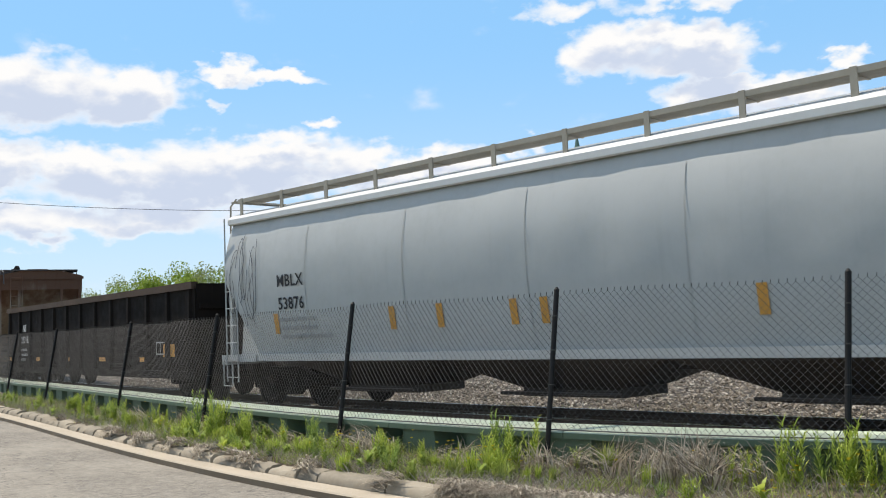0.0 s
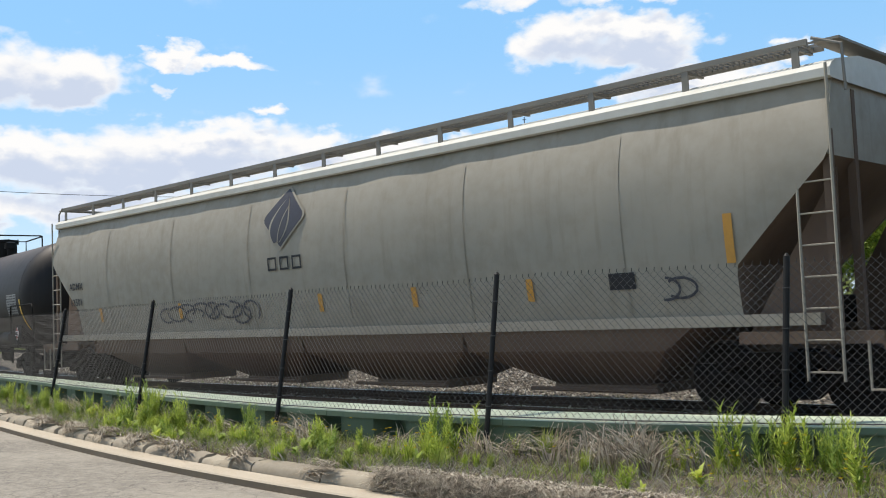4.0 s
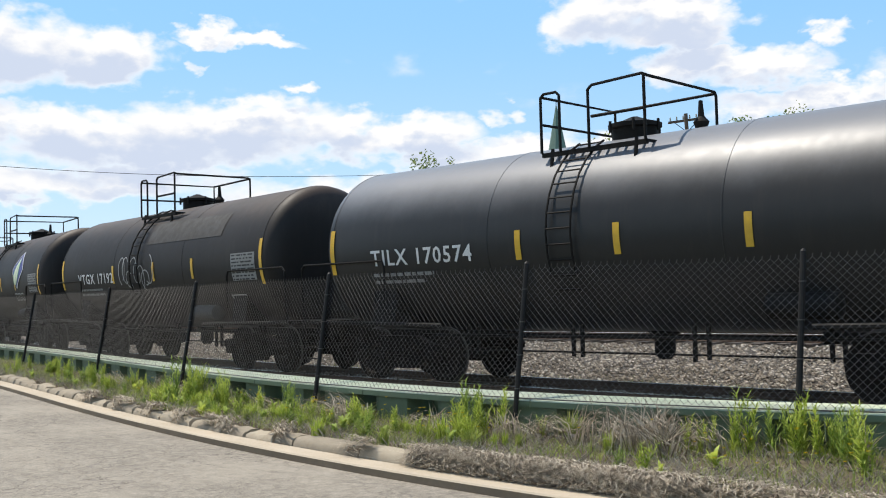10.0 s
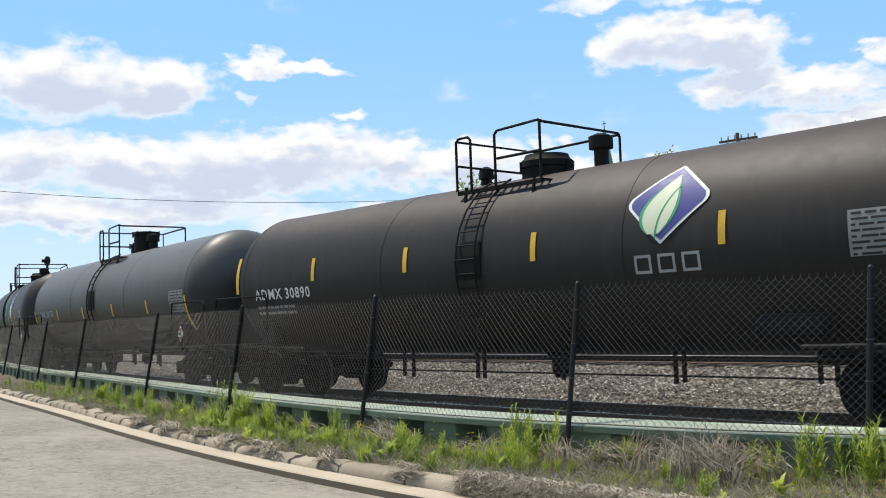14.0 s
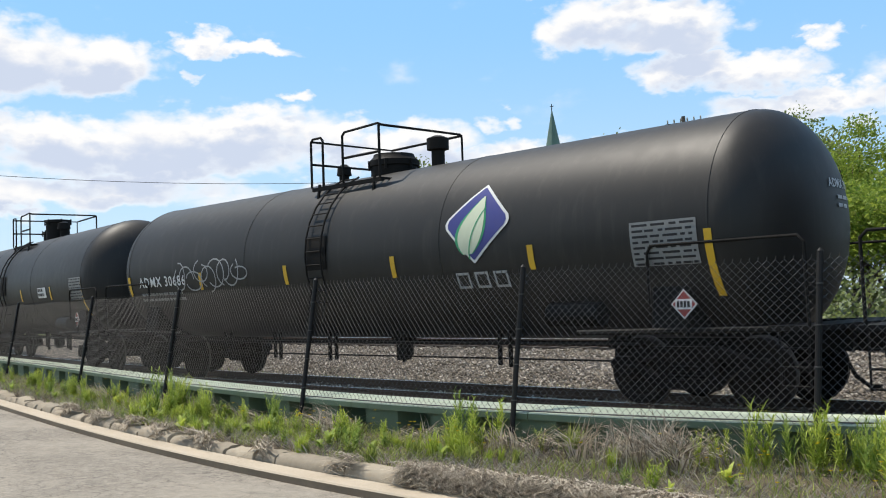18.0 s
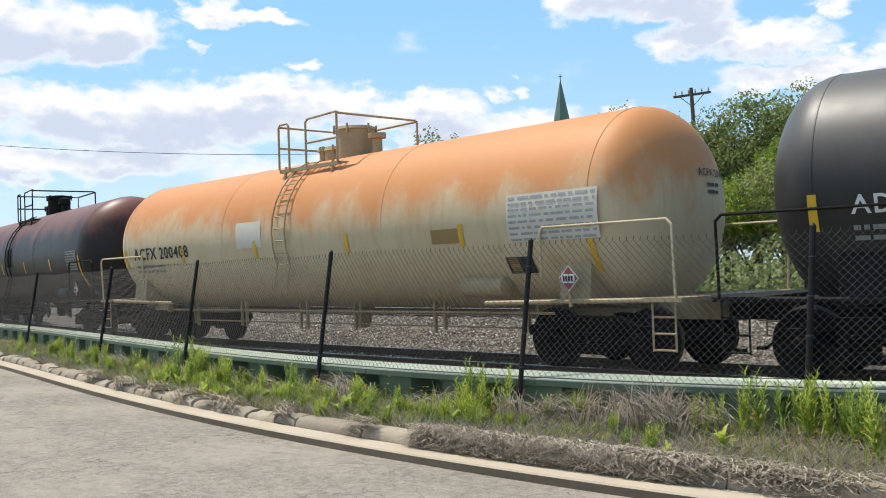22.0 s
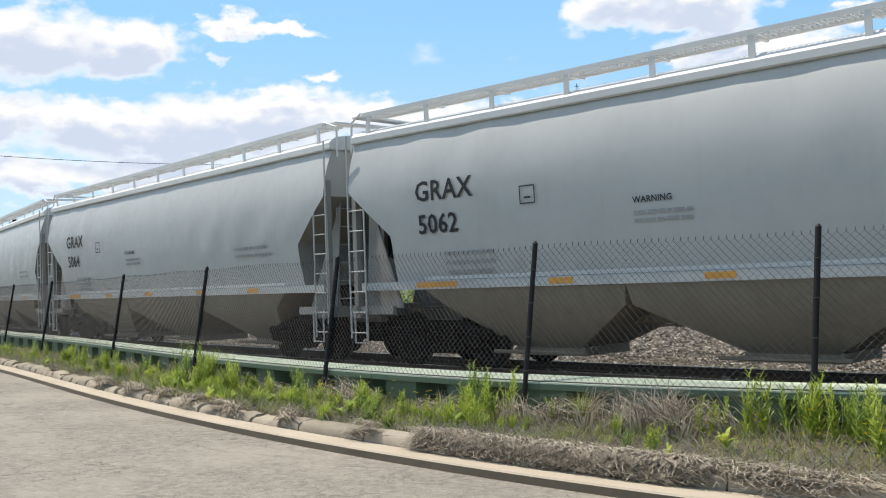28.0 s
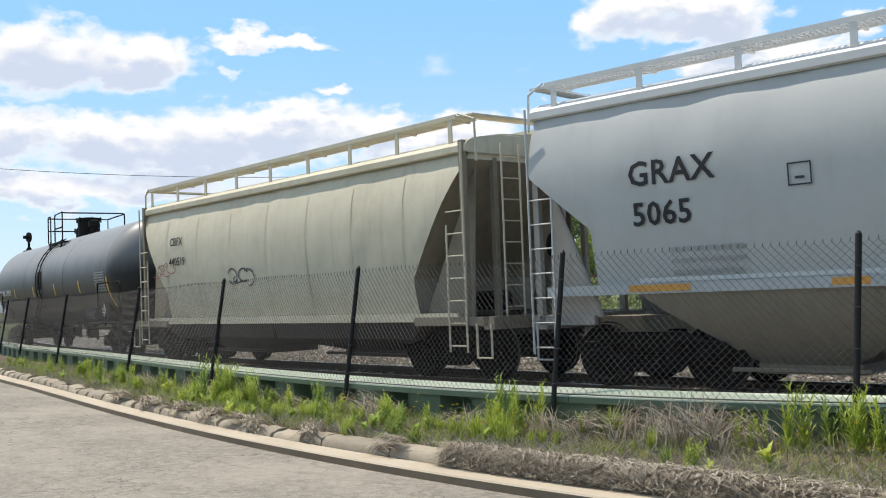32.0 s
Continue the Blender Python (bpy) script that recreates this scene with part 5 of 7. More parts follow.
def tank_car(label, pitch, tc, shell_len, radius, zc, head, paint, iron=BLACK_IRON, fit="old", mark=None, mark_mat=WHITE, stripes=(), stripe_mat=YELLOW, logo=None, panel=None, tags=(),
             patches=(), seed=0, end_mark=True, deck=0.0, deck_half=0.95):
    car = thing("tank_car", label, "tank car", "cars of the freight train")
    half = shell_len / 2
    prof = []
    knuckle = 7.0 if head < 0.5 else 2.1
    for k in range(13):
        q = math.sin(k / 12 * math.pi / 2)
        prof.append((-half + head - head * max(0.0, 1 - q ** knuckle) ** (1 / knuckle * 1.0 if head >= 0.5 else 0.5), radius * max(0.015, q)))
    body = [(x, q) for x, q in prof]
    mids = [-half + head + (shell_len - 2 * head) * k / 8 for k in range(1, 8)]
    full = body + [(x, radius) for x in mids] + [(-x, q) for x, q in reversed(body)]
    part("tank", Shape().lathe_x(full, 0, zc, 56), paint, car, smooth=50)
    for x in (-half + head, half - head, -half * 0.33, half * 0.33):
        part("weld_seam", Shape().lathe_x(((x - 0.012, radius + 0.001), (x - 0.008, radius + 0.006), (x + 0.008, radius + 0.006), (x + 0.012, radius + 0.001)), 0, zc, 56, cap=False), paint, car)

    def to(x, w, off=0.012):
        return (x, -(radius + off) * math.cos(w / radius), zc + (radius + off) * math.sin(w / radius))
    bright = (PANEL_WHITE, GREYWHITE) if fit == "orange" else (PANEL_GREY, BLACK)
    for x, w0, w1 in stripes:
        part("reflector", rect_on(to, x - 0.055, x + 0.055, w0, w1, 5), stripe_mat, car)
    if mark:
        letters("reporting_mark", mark[0], (mark[3] if len(mark) > 3 else 0.27) * 1.12, mark[1] + 0.1, mark[2], to, mark_mat, car, 1.15, 0.74 if fit == "long" else 1.04)
        part("small_print", bars(to, mark[1] + 0.1, mark[2] - 0.2, 2, 1.9, 0.06, 0.07, seed), PANEL_GREY, car)
    if panel:
        table_panel(car, to, *panel, seed, bright)
    if logo:
        emblem(car, lambda a, b: to(a, b, 0.014), *logo)
    for x0, x1, w0, w1, mat in patches:
        if mat is PEEL:
            rr = random.Random(4)
            rows = [(w0 + (w1 - w0) * k / 22, x0 + rr.uniform(-0.06, 0.14) + (0.12 if k in (9, 10, 11) else 0), x1 + rr.uniform(-0.16, 0.06) - (0.1 if k in (10, 11, 12) else 0)) for k in range(23)]
            part("peeled_patch", band(lambda a, b: to(a, b, 0.007), rows), mat, car, "ragged pale patch of peeled paint")
        else:
            part("repainted_patch", rect_on(lambda a, b: to(a, b, 0.007), x0, x1, w0, w1, 8), mat, car)
    for x, w, width, height, mat, n in tags:
        scribble(car, lambda a, b: to(a, b, 0.018), x, w, width, height, mat, seed + n, loops=n)
    if end_mark:
        # stencil on the leading head
        def on_head(a, b):
            rho = min(0.98, math.hypot(a, b) / radius)
            return (half - head + head * max(0.0, 1 - rho ** knuckle) ** (1 / knuckle if head >= 0.5 else 0.5) + 0.014, a, zc + b)
        letters("end_stencil", mark[0], 0.12, 0.05, 0.42, on_head, mark_mat, car, 1.1)
        part("end_print", bars(on_head, 0.28, 0.27, 2, 0.5, 0.05, 0.06, seed), mark_mat, car)
    # stub sills, bolsters, end platforms
    for sx in (-1, 1):
        s = Shape()
        s.span(sx * (half - 3.4), sx * (pitch / 2 - 0.3), -0.22, 0.22, 0.72, 1.02)
        part("stub_sill", s, iron, car)
        s = Shape()
        xb = sx * tc / 2
        s.add([(xb - 0.28, -1.36, 1.02), (xb + 0.28, -1.36, 1.02), (xb + 0.28, 1.36, 1.02), (xb - 0.28, 1.36, 1.02),
               (xb - 0.28, -1.3, 1.62), (xb + 0.28, -1.3, 1.62), (xb + 0.28, 1.3, 1.62), (xb - 0.28, 1.3, 1.62), (xb - 0.28, 0, 0.86), (xb + 0.28, 0, 0.86)],
              [(0, 1, 5, 4), (1, 2, 6, 5), (2, 3, 7, 6), (3, 0, 4, 7), (0, 8, 9, 1), (3, 2, 9, 8), (0, 3, 8), (1, 9, 2)])
        part("saddle", s, iron, car)
        xe = sx * (pitch / 2 - 0.42)
        s = Shape()
        s.span(xe - 0.3, xe + 0.3, -1.5, 1.5, 1.02, 1.08)
        part("end_platform", s, iron, car)
        for sy in (-1, 1):
            s = Shape()
            xa, xz = sx * (half - 1.75), xe + sx * 0.2
            s.tube([(xa, sy * 1.5, 1.35), (xa, sy * 1.52, 2.02), (xa + sx * 0.06, sy * 1.52, 2.12), (xz - sx * 0.08, sy * 1.52, 2.12), (xz, sy * 1.52, 2.04), (xz, sy * 1.48, 1.08)], 0.021, 7)
            part("end_handrail", s, iron if fit != "orange" else paint, car)
            s = Shape()
            s.rod((sx * (half - 3.0), sy * 1.42, 1.0), (xe, sy * 1.42, 1.05), 0.04, 8)
            part("side_sill", s, iron, car)
            s = Shape()
            for k in range(3):
                z = 0.38 + 0.22 * k
                s.rod((xe - 0.18, sy * 1.47, z), (xe + 0.18, sy * 1.47, z), 0.014, 6)
            for dx in (-0.18, 0.18):
                s.rod((xe + dx, sy * 1.47, 0.36), (xe + dx, sy * 1.47, 1.05), 0.014, 6)
            part("step", s, iron, car)
    # underside: rods, outlet, brake gear
    s = Shape()
    for y, z in ((-0.35, 0.78), (0.3, 0.78), (-0.9, 0.82)):
        s = Shape()
        s.rod((-tc / 2 + 0.8, y, z), (tc / 2 - 0.8, y, z), 0.023, 6)
        part("brake_rod", s, iron, car)
    r = random.Random(seed + 3)
    if fit != "long":
        s = Shape()
        s.rod((-tc / 2 + 1.4, -0.6, 0.56), (tc / 2 - 1.4, -0.6, 0.56), 0.014, 6)
        part("drain_pipe", s, iron, car)
        for k in range(int(tc / 2.1)):
            x = -tc / 2 + 1.6 + k * 2.1 + r.uniform(-0.35, 0.35)
            for dx in (0.0, r.uniform(0.14, 0.26)):
                s = Shape()
                s.span(x + dx - 0.022, x + dx + 0.022, -0.64, -0.58, r.uniform(0.42, 0.52), 1.0)
                part("hanger", s, iron, car)
    s = Shape()
    s.lathe_z(((0.45, 0.1), (0.55, 0.16), (0.75, 0.16), (0.9, 0.28), (1.0, 0.28)), 0.2, 0, 16)
    part("bottom_outlet", s, iron, car)
    s = Shape()
    s.lathe_x(((half - 3.7, 0.02), (half - 3.66, 0.17), (half - 2.75, 0.17), (half - 2.7, 0.02)), -1.18, 1.25, 16)
    part("air_reservoir", s, iron if seed % 3 else material_grey(), car)
    if head < 0.5:
        s = Shape()
        xa, xb, wa, wb = half - 1.9, half - 1.3, -1.02, -0.76
        for q in (rect_on(to, xa, xb, wa, wa + 0.025, 1), rect_on(to, xa, xb, wb - 0.025, wb, 1), rect_on(to, xa, xa + 0.025, wa + 0.025, wb - 0.025, 2), rect_on(to, xb - 0.025, xb, wa + 0.025, wb - 0.025, 2),
                  rect_on(to, xa + 0.1, xa + 0.26, wa + 0.09, wa + 0.17, 1), rect_on(to, xa + 0.34, xb - 0.1, wa + 0.09, wa + 0.17, 1)):
            s.add(q.v, q.f)
        part("stencil_frame", s, GREYWHITE, car)
    s = Shape()
    xs = half - 1.25
    zp = 1.36

    def lozenge(h, y):
        q = Shape()
        q.prism_y(((xs - h, zp), (xs, zp + h), (xs + h, zp), (xs, zp - h)), y, y + 0.006)
        return q
    s.span(xs - 0.02, xs + 0.02, -1.47, -1.43, 0.95, zp - 0.1)
    if head > 0.5:
        holder = part("placard_post", s, iron, car)
        part("placard", lozenge(0.19, -1.488), WHITE, holder, "white diamond placard with red corners")
        part("placard_field", lozenge(0.165, -1.494), RED, holder)
        s = Shape()
        s.span(xs - 0.12, xs + 0.12, -1.500, -1.496, zp - 0.065, zp + 0.065)
        part("placard_band", s, WHITE, holder)
        s = Shape()
        for k in range(4):
            s.span(xs - 0.095 + k * 0.05, xs - 0.06 + k * 0.05, -1.504, -1.5015, zp - 0.04, zp + 0.04)
        part("placard_print", s, BLACK, holder)
    # platform on the crown
    top = zc + radius
    if fit in ("old", "new", "orange"):
        a, yb, zd = deck_half, 1.02, top - 0.2

        piron = iron
        s = Shape()
        for sy in (-1, 1):
            s = Shape()
            s.span(deck - a, deck + a, sy * yb, sy * (yb - 0.05), zd - 0.07, zd)
            for k in range(13):
                x = deck - a + k * (2 * a - 0.03) / 12
                s.span(x, x + 0.03, sy * yb, sy * 0.25, zd - 0.04, zd)
            part("crown_platform", s, piron, car)
        for sx in (-1, 1):
            s = Shape()
            s.rod((deck + sx * a * 0.8, -yb + 0.03, zd + 0.05), (deck + sx * a * 0.8, -yb - 0.02, zd - 0.3), 0.03, 5)
            part("platform_bracket", s, piron, car)
        rails = ([(-a, -yb, zd), (-a, -yb, zd + 0.86), (-a + 0.06, -yb, zd + 0.92), (-a + 0.3, -yb, zd + 0.92), (-a + 0.36, -yb, zd + 0.86), (-a + 0.36, -yb, zd)],
                 [(-0.05, -yb, zd), (-0.05, -yb, zd + 0.86), (0.02, -yb, zd + 0.92), (a - 0.05, -yb, zd + 0.95), (a, -yb + 0.05, zd + 0.92), (a, yb - 0.05, zd + 0.92), (a, yb, zd + 0.86), (a, yb, zd)],
                 [(-a, -yb, zd + 0.88), (-a, yb, zd + 0.88), (-a, yb, zd)],
                 [(a - 0.02, -yb, zd), (a - 0.02, -yb, zd + 0.94)],
                 [(-a, yb, zd + 0.88), (a, yb, zd + 0.9)],
                 [(-a, -yb, zd + 0.45), (-a, yb, zd + 0.45)], [(0.0, -yb, zd + 0.45), (a, -yb, zd + 0.45)])
        for pts in rails:
            part("handrail", Shape().tube([(q[0] + deck, q[1], q[2]) for q in pts], 0.024, 6), piron, car)
        # ladder down the near side
        s = Shape()
        for dx in (deck - 0.5, deck - 0.05):
            pts = [to(dx, radius * ang, 0.07) for ang in (1.15, 1.0, 0.8, 0.6, 0.4, 0.2, 0.0, -0.2, -0.4)]
            pts += [(dx, -radius - 0.07, zc - 1.2)] if fit != "old" else []
            s.tube(pts, 0.018, 6)
        part("ladder", s, piron, car)
        for k in range(12):
            ang = 1.1 - k * 0.15
            s = Shape()
            s.rod(to(deck - 0.5, radius * ang, 0.07), to(deck - 0.05, radius * ang, 0.07), 0.013, 5)
            part("rung", s, piron, car)
        if fit == "new":
            part("ladder_shield", rect_on(lambda x, w: to(x, w, 0.02), deck - 0.58, deck + 0.03, -0.25, 0.35, 5), iron, car)
    pot = iron
    if fit == "new":
        items = (("housing", 0.3, ((top - 0.05, 0.44), (top + 0.12, 0.44), (top + 0.14, 0.47), (top + 0.24, 0.47), (top + 0.3, 0.4), (top + 0.36, 0.38))), ("valve", 1.5, ((top - 0.05, 0.12), (top + 0.28, 0.12), (top + 0.3, 0.2), (top + 0.5, 0.2), (top + 0.55, 0.08))),
                 ("vent", -1.2, ((top - 0.05, 0.1), (top + 0.12, 0.1), (top + 0.14, 0.15), (top + 0.3, 0.13), (top + 0.36, 0.05))))
        if seed % 2:
            items = (("housing", 0.45, ((top - 0.05, 0.36), (top + 0.5, 0.36), (top + 0.52, 0.4), (top + 0.6, 0.38), (top + 0.63, 0.1))), ("valve", 1.1, ((top - 0.05, 0.12), (top + 0.25, 0.12), (top + 0.27, 0.2), (top + 0.46, 0.18), (top + 0.5, 0.06))),
                     ("manway", -0.05, ((top - 0.05, 0.3), (top + 0.18, 0.3), (top + 0.2, 0.34), (top + 0.27, 0.3), (top + 0.3, 0.1))))
    elif fit == "orange":
        items = (("housing", 0.35, ((top - 0.05, 0.4), (top + 0.52, 0.4), (top + 0.54, 0.43), (top + 0.6, 0.4))), ("valve", 1.05, ((top - 0.05, 0.1), (top + 0.28, 0.1), (top + 0.3, 0.18), (top + 0.4, 0.18))),
                 ("manway", -0.2, ((top - 0.05, 0.3), (top + 0.16, 0.3), (top + 0.18, 0.34), (top + 0.26, 0.3))), ("vent", -0.75, ((top - 0.05, 0.09), (top + 0.2, 0.09), (top + 0.22, 0.14), (top + 0.32, 0.1))))
    elif fit == "long":
        items = (("housing", 0.0, ((top - 0.05, 0.5), (top + 0.12, 0.5), (top + 0.14, 0.58), (top + 0.38, 0.62), (top + 0.42, 0.5))),)
    else:
        items = (("manway", 0.1, ((top - 0.05, 0.36), (top + 0.14, 0.36), (top + 0.16, 0.42), (top + 0.22, 0.42), (top + 0.28, 0.2), (top + 0.34, 0.05))), ("valve", 1.25, ((top - 0.05, 0.06), (top + 0.1, 0.12), (top + 0.18, 0.05), (top + 0.42, 0.03))),)
    for name, x, pr in items:
        x += deck if fit in ("old", "long") else (deck - 0.1)
        q = part(name, Shape().lathe_z(pr, x, 0, 18), pot, car)
        if name in ("manway", "housing"):
            rr = pr[2][1]
            for k in range(6):
                w = k * 1.047
                bolt = link("bolt", cached("bolt" + pot.name, "bolt", pot, lambda: Shape().rod((0, 0, -0.08), (0, 0, 0.1), 0.025, 5)), q)
                bolt.location = (x + rr * math.cos(w), rr * math.sin(w), pr[2][0])
    if fit == "long":
        y0, zd, top_rail = -0.82, 3.76, (0.60 if seed == 30 else 0.84)
        s = Shape()
        s.span(-half + 0.5, half - 0.1, y0 - 0.34, y0 - 0.3, zd - 0.08, zd + 0.03)
        s.span(-half + 0.5, half - 0.1, y0 + 0.1, y0 + 0.14, zd - 0.08, zd + 0.03)
        s.span(-half + 0.5, half - 0.1, y0 - 0.3, y0 + 0.1, zd - 0.05, zd)
        part("running_board", s, iron, car)
        xs = steps(-half + 1.0, half - 0.55, 6)
        for x in xs:
            s = Shape()
            s.rod((x, y0 - 0.34, zd - 0.1), (x, y0 - 0.34, zd + top_rail), 0.028, 6)
            s.rod((x, y0 - 0.34, zd - 0.05), (x + 0.12, y0 - 0.12, zd - 0.42), 0.03, 5)
            s.rod((x, y0 - 0.34, zd - 0.05), (x - 0.12, y0 - 0.12, zd - 0.42), 0.03, 5)
            part("stanchion", s, iron, car)
        s = Shape()
        s.tube([(-half + 0.45, y0 - 0.34, zd), (-half + 0.45, y0 - 0.34, zd + top_rail - 0.1), (-half + 0.55, y0 - 0.34, zd + top_rail), (half - 0.12, y0 - 0.34, zd + top_rail), (half + 0.02, y0 - 0.34, zd + top_rail - 0.1),
                (half + 0.04, y0 - 0.34, zd)], 0.02, 6)
        part("handrail", s, iron, car)
        for dx in (-0.9, 0.9):
            s = Shape()
            s.tube([(dx - 0.3, -0.5, top - 0.1), (dx - 0.3, -0.5, top + 0.5), (dx + 0.3, -0.5, top + 0.52), (dx + 0.3, -0.5, top - 0.1)], 0.018, 6)
            part("handrail", s, iron, car)
        s = Shape()
        for dx in (0.0, 0.4):
            s.tube([(-half + 0.1 + dx, y0 - 0.5, zd)] + [(-half - 0.05 + dx * 0.5, -radius - 0.08, zc + 0.4), (-half - 0.1 + dx * 0.5, -radius - 0.08, 1.1)], 0.018, 6)
        part("ladder", s, iron, car)
        for k in range(8):
            z = 1.25 + 0.28 * k
            s = Shape()
            s.rod((-half - 0.1, -radius - 0.08, z), (-half + 0.12, -radius - 0.08, z), 0.013, 5)
            part("rung", s, iron, car)
    running_gear(car, pitch, tc)
    return car


def material_grey():
    if "grey" not in CACHE:
        CACHE["grey"] = material("grey_reservoir_paint", (0.08, 0.077, 0.072), 0.75, dirt=(0.05, 0.046, 0.042), grain=10, bump=0.05, spec=0.2)
    return CACHE["grey"]


# ---------------------------------------------------------------- covered hoppers


def hopper(label, pitch, body_len, zs, ze, zr, cut, kink, bays, paint, low_paint, roof_paint, ribs=0, cut_paint=None, rail_h=0.2, rail_mat=None, seed=0, flat=False, tc=None, bay_low=0.4, marks=None, knee=None, bay_wide=0.2, rib_paint=None, rib_half=None, inner=None, plate=True, solid_walk=False, drop=0.42, lip=1.42, seams=0):
    car = thing("hopper_car", label, "hopper car", "cars of the freight train")
    half = body_len / 2

    def bulge(z):
        u = (z - zs) / (ze - zs)
        if flat:
            return 1.50
        if u > 0.6:
            return 1.55 - 1.5 * (u - 0.6) ** 2
        return 1.55 - 0.55 * (0.6 - u) ** 2

    def edge(z):
        foot = zs if knee is None else knee
        return half - (cut * min(1.0, (kink - z) / (kink - foot)) if z < kink else 0.0)
    zsteps = [zs + (ze - zs) * k / 22 for k in range(23)]
    s = Shape()
    for sy in (-1, 1):
        s.sheet([[(-edge(z) + 2 * edge(z) * k / 72, sy * (bulge(z) + (0 if flat else 0.016 * noise.noise(Vector((k * 0.3, z * 0.8, seed))) + 0.006 * abs(math.sin(k * math.pi / 6)) - 0.004)), z) for k in range(73)] for z in zsteps])
    part("side_sheet", s, paint, car, smooth=60)
    for sx in (-1, 1):
        # slope sheets take a darker end colour that paints in their shade
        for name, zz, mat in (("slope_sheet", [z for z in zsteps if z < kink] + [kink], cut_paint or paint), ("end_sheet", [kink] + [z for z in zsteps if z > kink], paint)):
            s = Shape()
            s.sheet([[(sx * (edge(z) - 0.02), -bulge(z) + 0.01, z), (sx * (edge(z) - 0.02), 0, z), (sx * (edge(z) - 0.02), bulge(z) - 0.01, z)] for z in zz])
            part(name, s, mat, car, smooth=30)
    # roof with its overhanging edge
    lip = lip if not flat else 1.53
    prof = ((lip - 0.02, ze - 0.05), (lip + 0.02, ze - 0.03), (lip + 0.02, ze + 0.05), (lip - 0.12, ze + 0.12), (0.75, zr - 0.05), (0.4, zr), (0.0, zr + 0.01))
    if not flat:
        prof = ((lip - 0.03, ze - 0.05), (lip + 0.02, ze - 0.03), (lip + 0.02, ze + 0.07), (lip - 0.05, ze + 0.14), (lip - 0.2, ze + 0.2), (0.6, max(zr, ze + 0.25)), (0.0, max(zr, ze + 0.25) + 0.02))
    full = [(-y, z) for y, z in prof] + [(y, z) for y, z in reversed(prof[:-1])]
    s = Shape()
    s.sheet([[(x, y, z) for y, z in full] for x in steps(-half - 0.03, half + 0.03, 12)])
    s.add([(-half - 0.03, y, z) for y, z in full], [tuple(range(len(full)))])
    s.add([(half + 0.03, y, z) for y, z in full], [tuple(range(len(full)))])
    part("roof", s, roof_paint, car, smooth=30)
    for k in range(4):
        s = Shape()
        a = -half + 0.6 + k * (body_len - 1.2) / 4
        s.span(a, a + (body_len - 1.2) / 4 - 0.06, -0.36, 0.36, zr + 0.01, zr + 0.07)
        part("hatch_cover", s, roof_paint, car)
    # running boards along the roof
    rm = rail_mat or roof_paint
    zb = ze + 0.12 + rail_h
    for sy in (-1, 1):
        s = Shape()
        y0, y1 = sy * 0.92, sy * 1.36
        for yy in (() if solid_walk else (y0, y1)):
            s.span(-half + 0.25, half - 0.25, yy - 0.018, yy + 0.018, zb - 0.07, zb)
        if sy < 0 and not solid_walk:
            for k in range(int((body_len - 0.5) / 0.075)):
                x = -half + 0.25 + k * 0.075
                s.span(x, x + 0.016, y0, y1, zb - 0.035, zb - 0.004)
            for yy in (0.33, 0.66):
                s.span(-half + 0.25, half - 0.25, y0 + (y1 - y0) * yy - 0.008, y0 + (y1 - y0) * yy + 0.008, zb - 0.03, zb - 0.006)
        else:
            s.span(-half + 0.25, half - 0.25, y0, y1, zb - (0.09 if solid_walk else 0.03), zb - 0.01)
        part("running_board", s, rm, car, "open grating walkway" if sy < 0 else "", smooth=0)
        n = int(body_len / 1.45)
        tall = 0.045 if not flat else 0.035
        for k in range(n + 1):
            x = -half + 0.4 + k * (body_len - 0.8) / n
            s = Shape()
            s.span(x - tall, x + tall, y1 - 0.012 * sy, y1 + 0.012 * sy, ze + 0.06, zb + 0.0)
            s.span(x - 0.02, x + 0.02, min(y0, y1), max(y0, y1), zb - 0.1, zb - 0.07)
            part("bracket", s, rm, car)
    # end loops of the walkway
    for sx in (-1, 1):
        s = Shape()
        x = sx * (half - 0.2)
        s.tube([(x, -1.36, zb), (x + sx * 0.32, -1.3, zb - 0.12), (x + sx * 0.34, -1.3, ze - 0.2)], 0.02, 6)
        s.span(x - 0.02, x + sx * 0.3, -1.3, 1.3, zb - 0.05, zb - 0.02)
        part("roof_end_walk", s, rm, car)
    # sills
    for sy in (-1, 1):
        s = Shape()
        s.prism_y(((-half + cut * 0.2, zs - 0.12), (-half + cut * 0.2, zs + 0.02), (half - cut * 0.2, zs + 0.02), (half - cut * 0.2, zs - 0.12)), sy * (1.44 if flat else 1.34), sy * (1.52 if flat else 1.46))
        part("side_sill", s, paint, car)
    s = Shape()
    s.span(-pitch / 2 + 0.35, pitch / 2 - 0.35, -0.25, 0.25, 0.72, 1.0)
    part("centre_sill", s, low_paint, car)
    inner = inner or 2 * (half - cut) + cut * 0.35
    w = inner / bays
    for k in range(bays):
        a, b = -inner / 2 + k * w, -inner / 2 + (k + 1) * w
        m = (a + b) / 2
        h = w * bay_wide
        s = Shape()
        zt = zs - 0.1
        top = [(a, -1.42, zt), (b, -1.42, zt), (b, 1.42, zt), (a, 1.42, zt)]
        zm = zs - drop
        ea, eb = (0.5 if k == 0 else 0.06), (0.5 if k == bays - 1 else 0.06)
        midr = [(a + ea, -1.34, zm), (b - eb, -1.34, zm), (b - eb, 1.34, zm), (a + ea, 1.34, zm)]
        low = [(m - h, -0.6, bay_low), (m + h, -0.6, bay_low), (m + h, 0.6, bay_low), (m - h, 0.6, bay_low)]
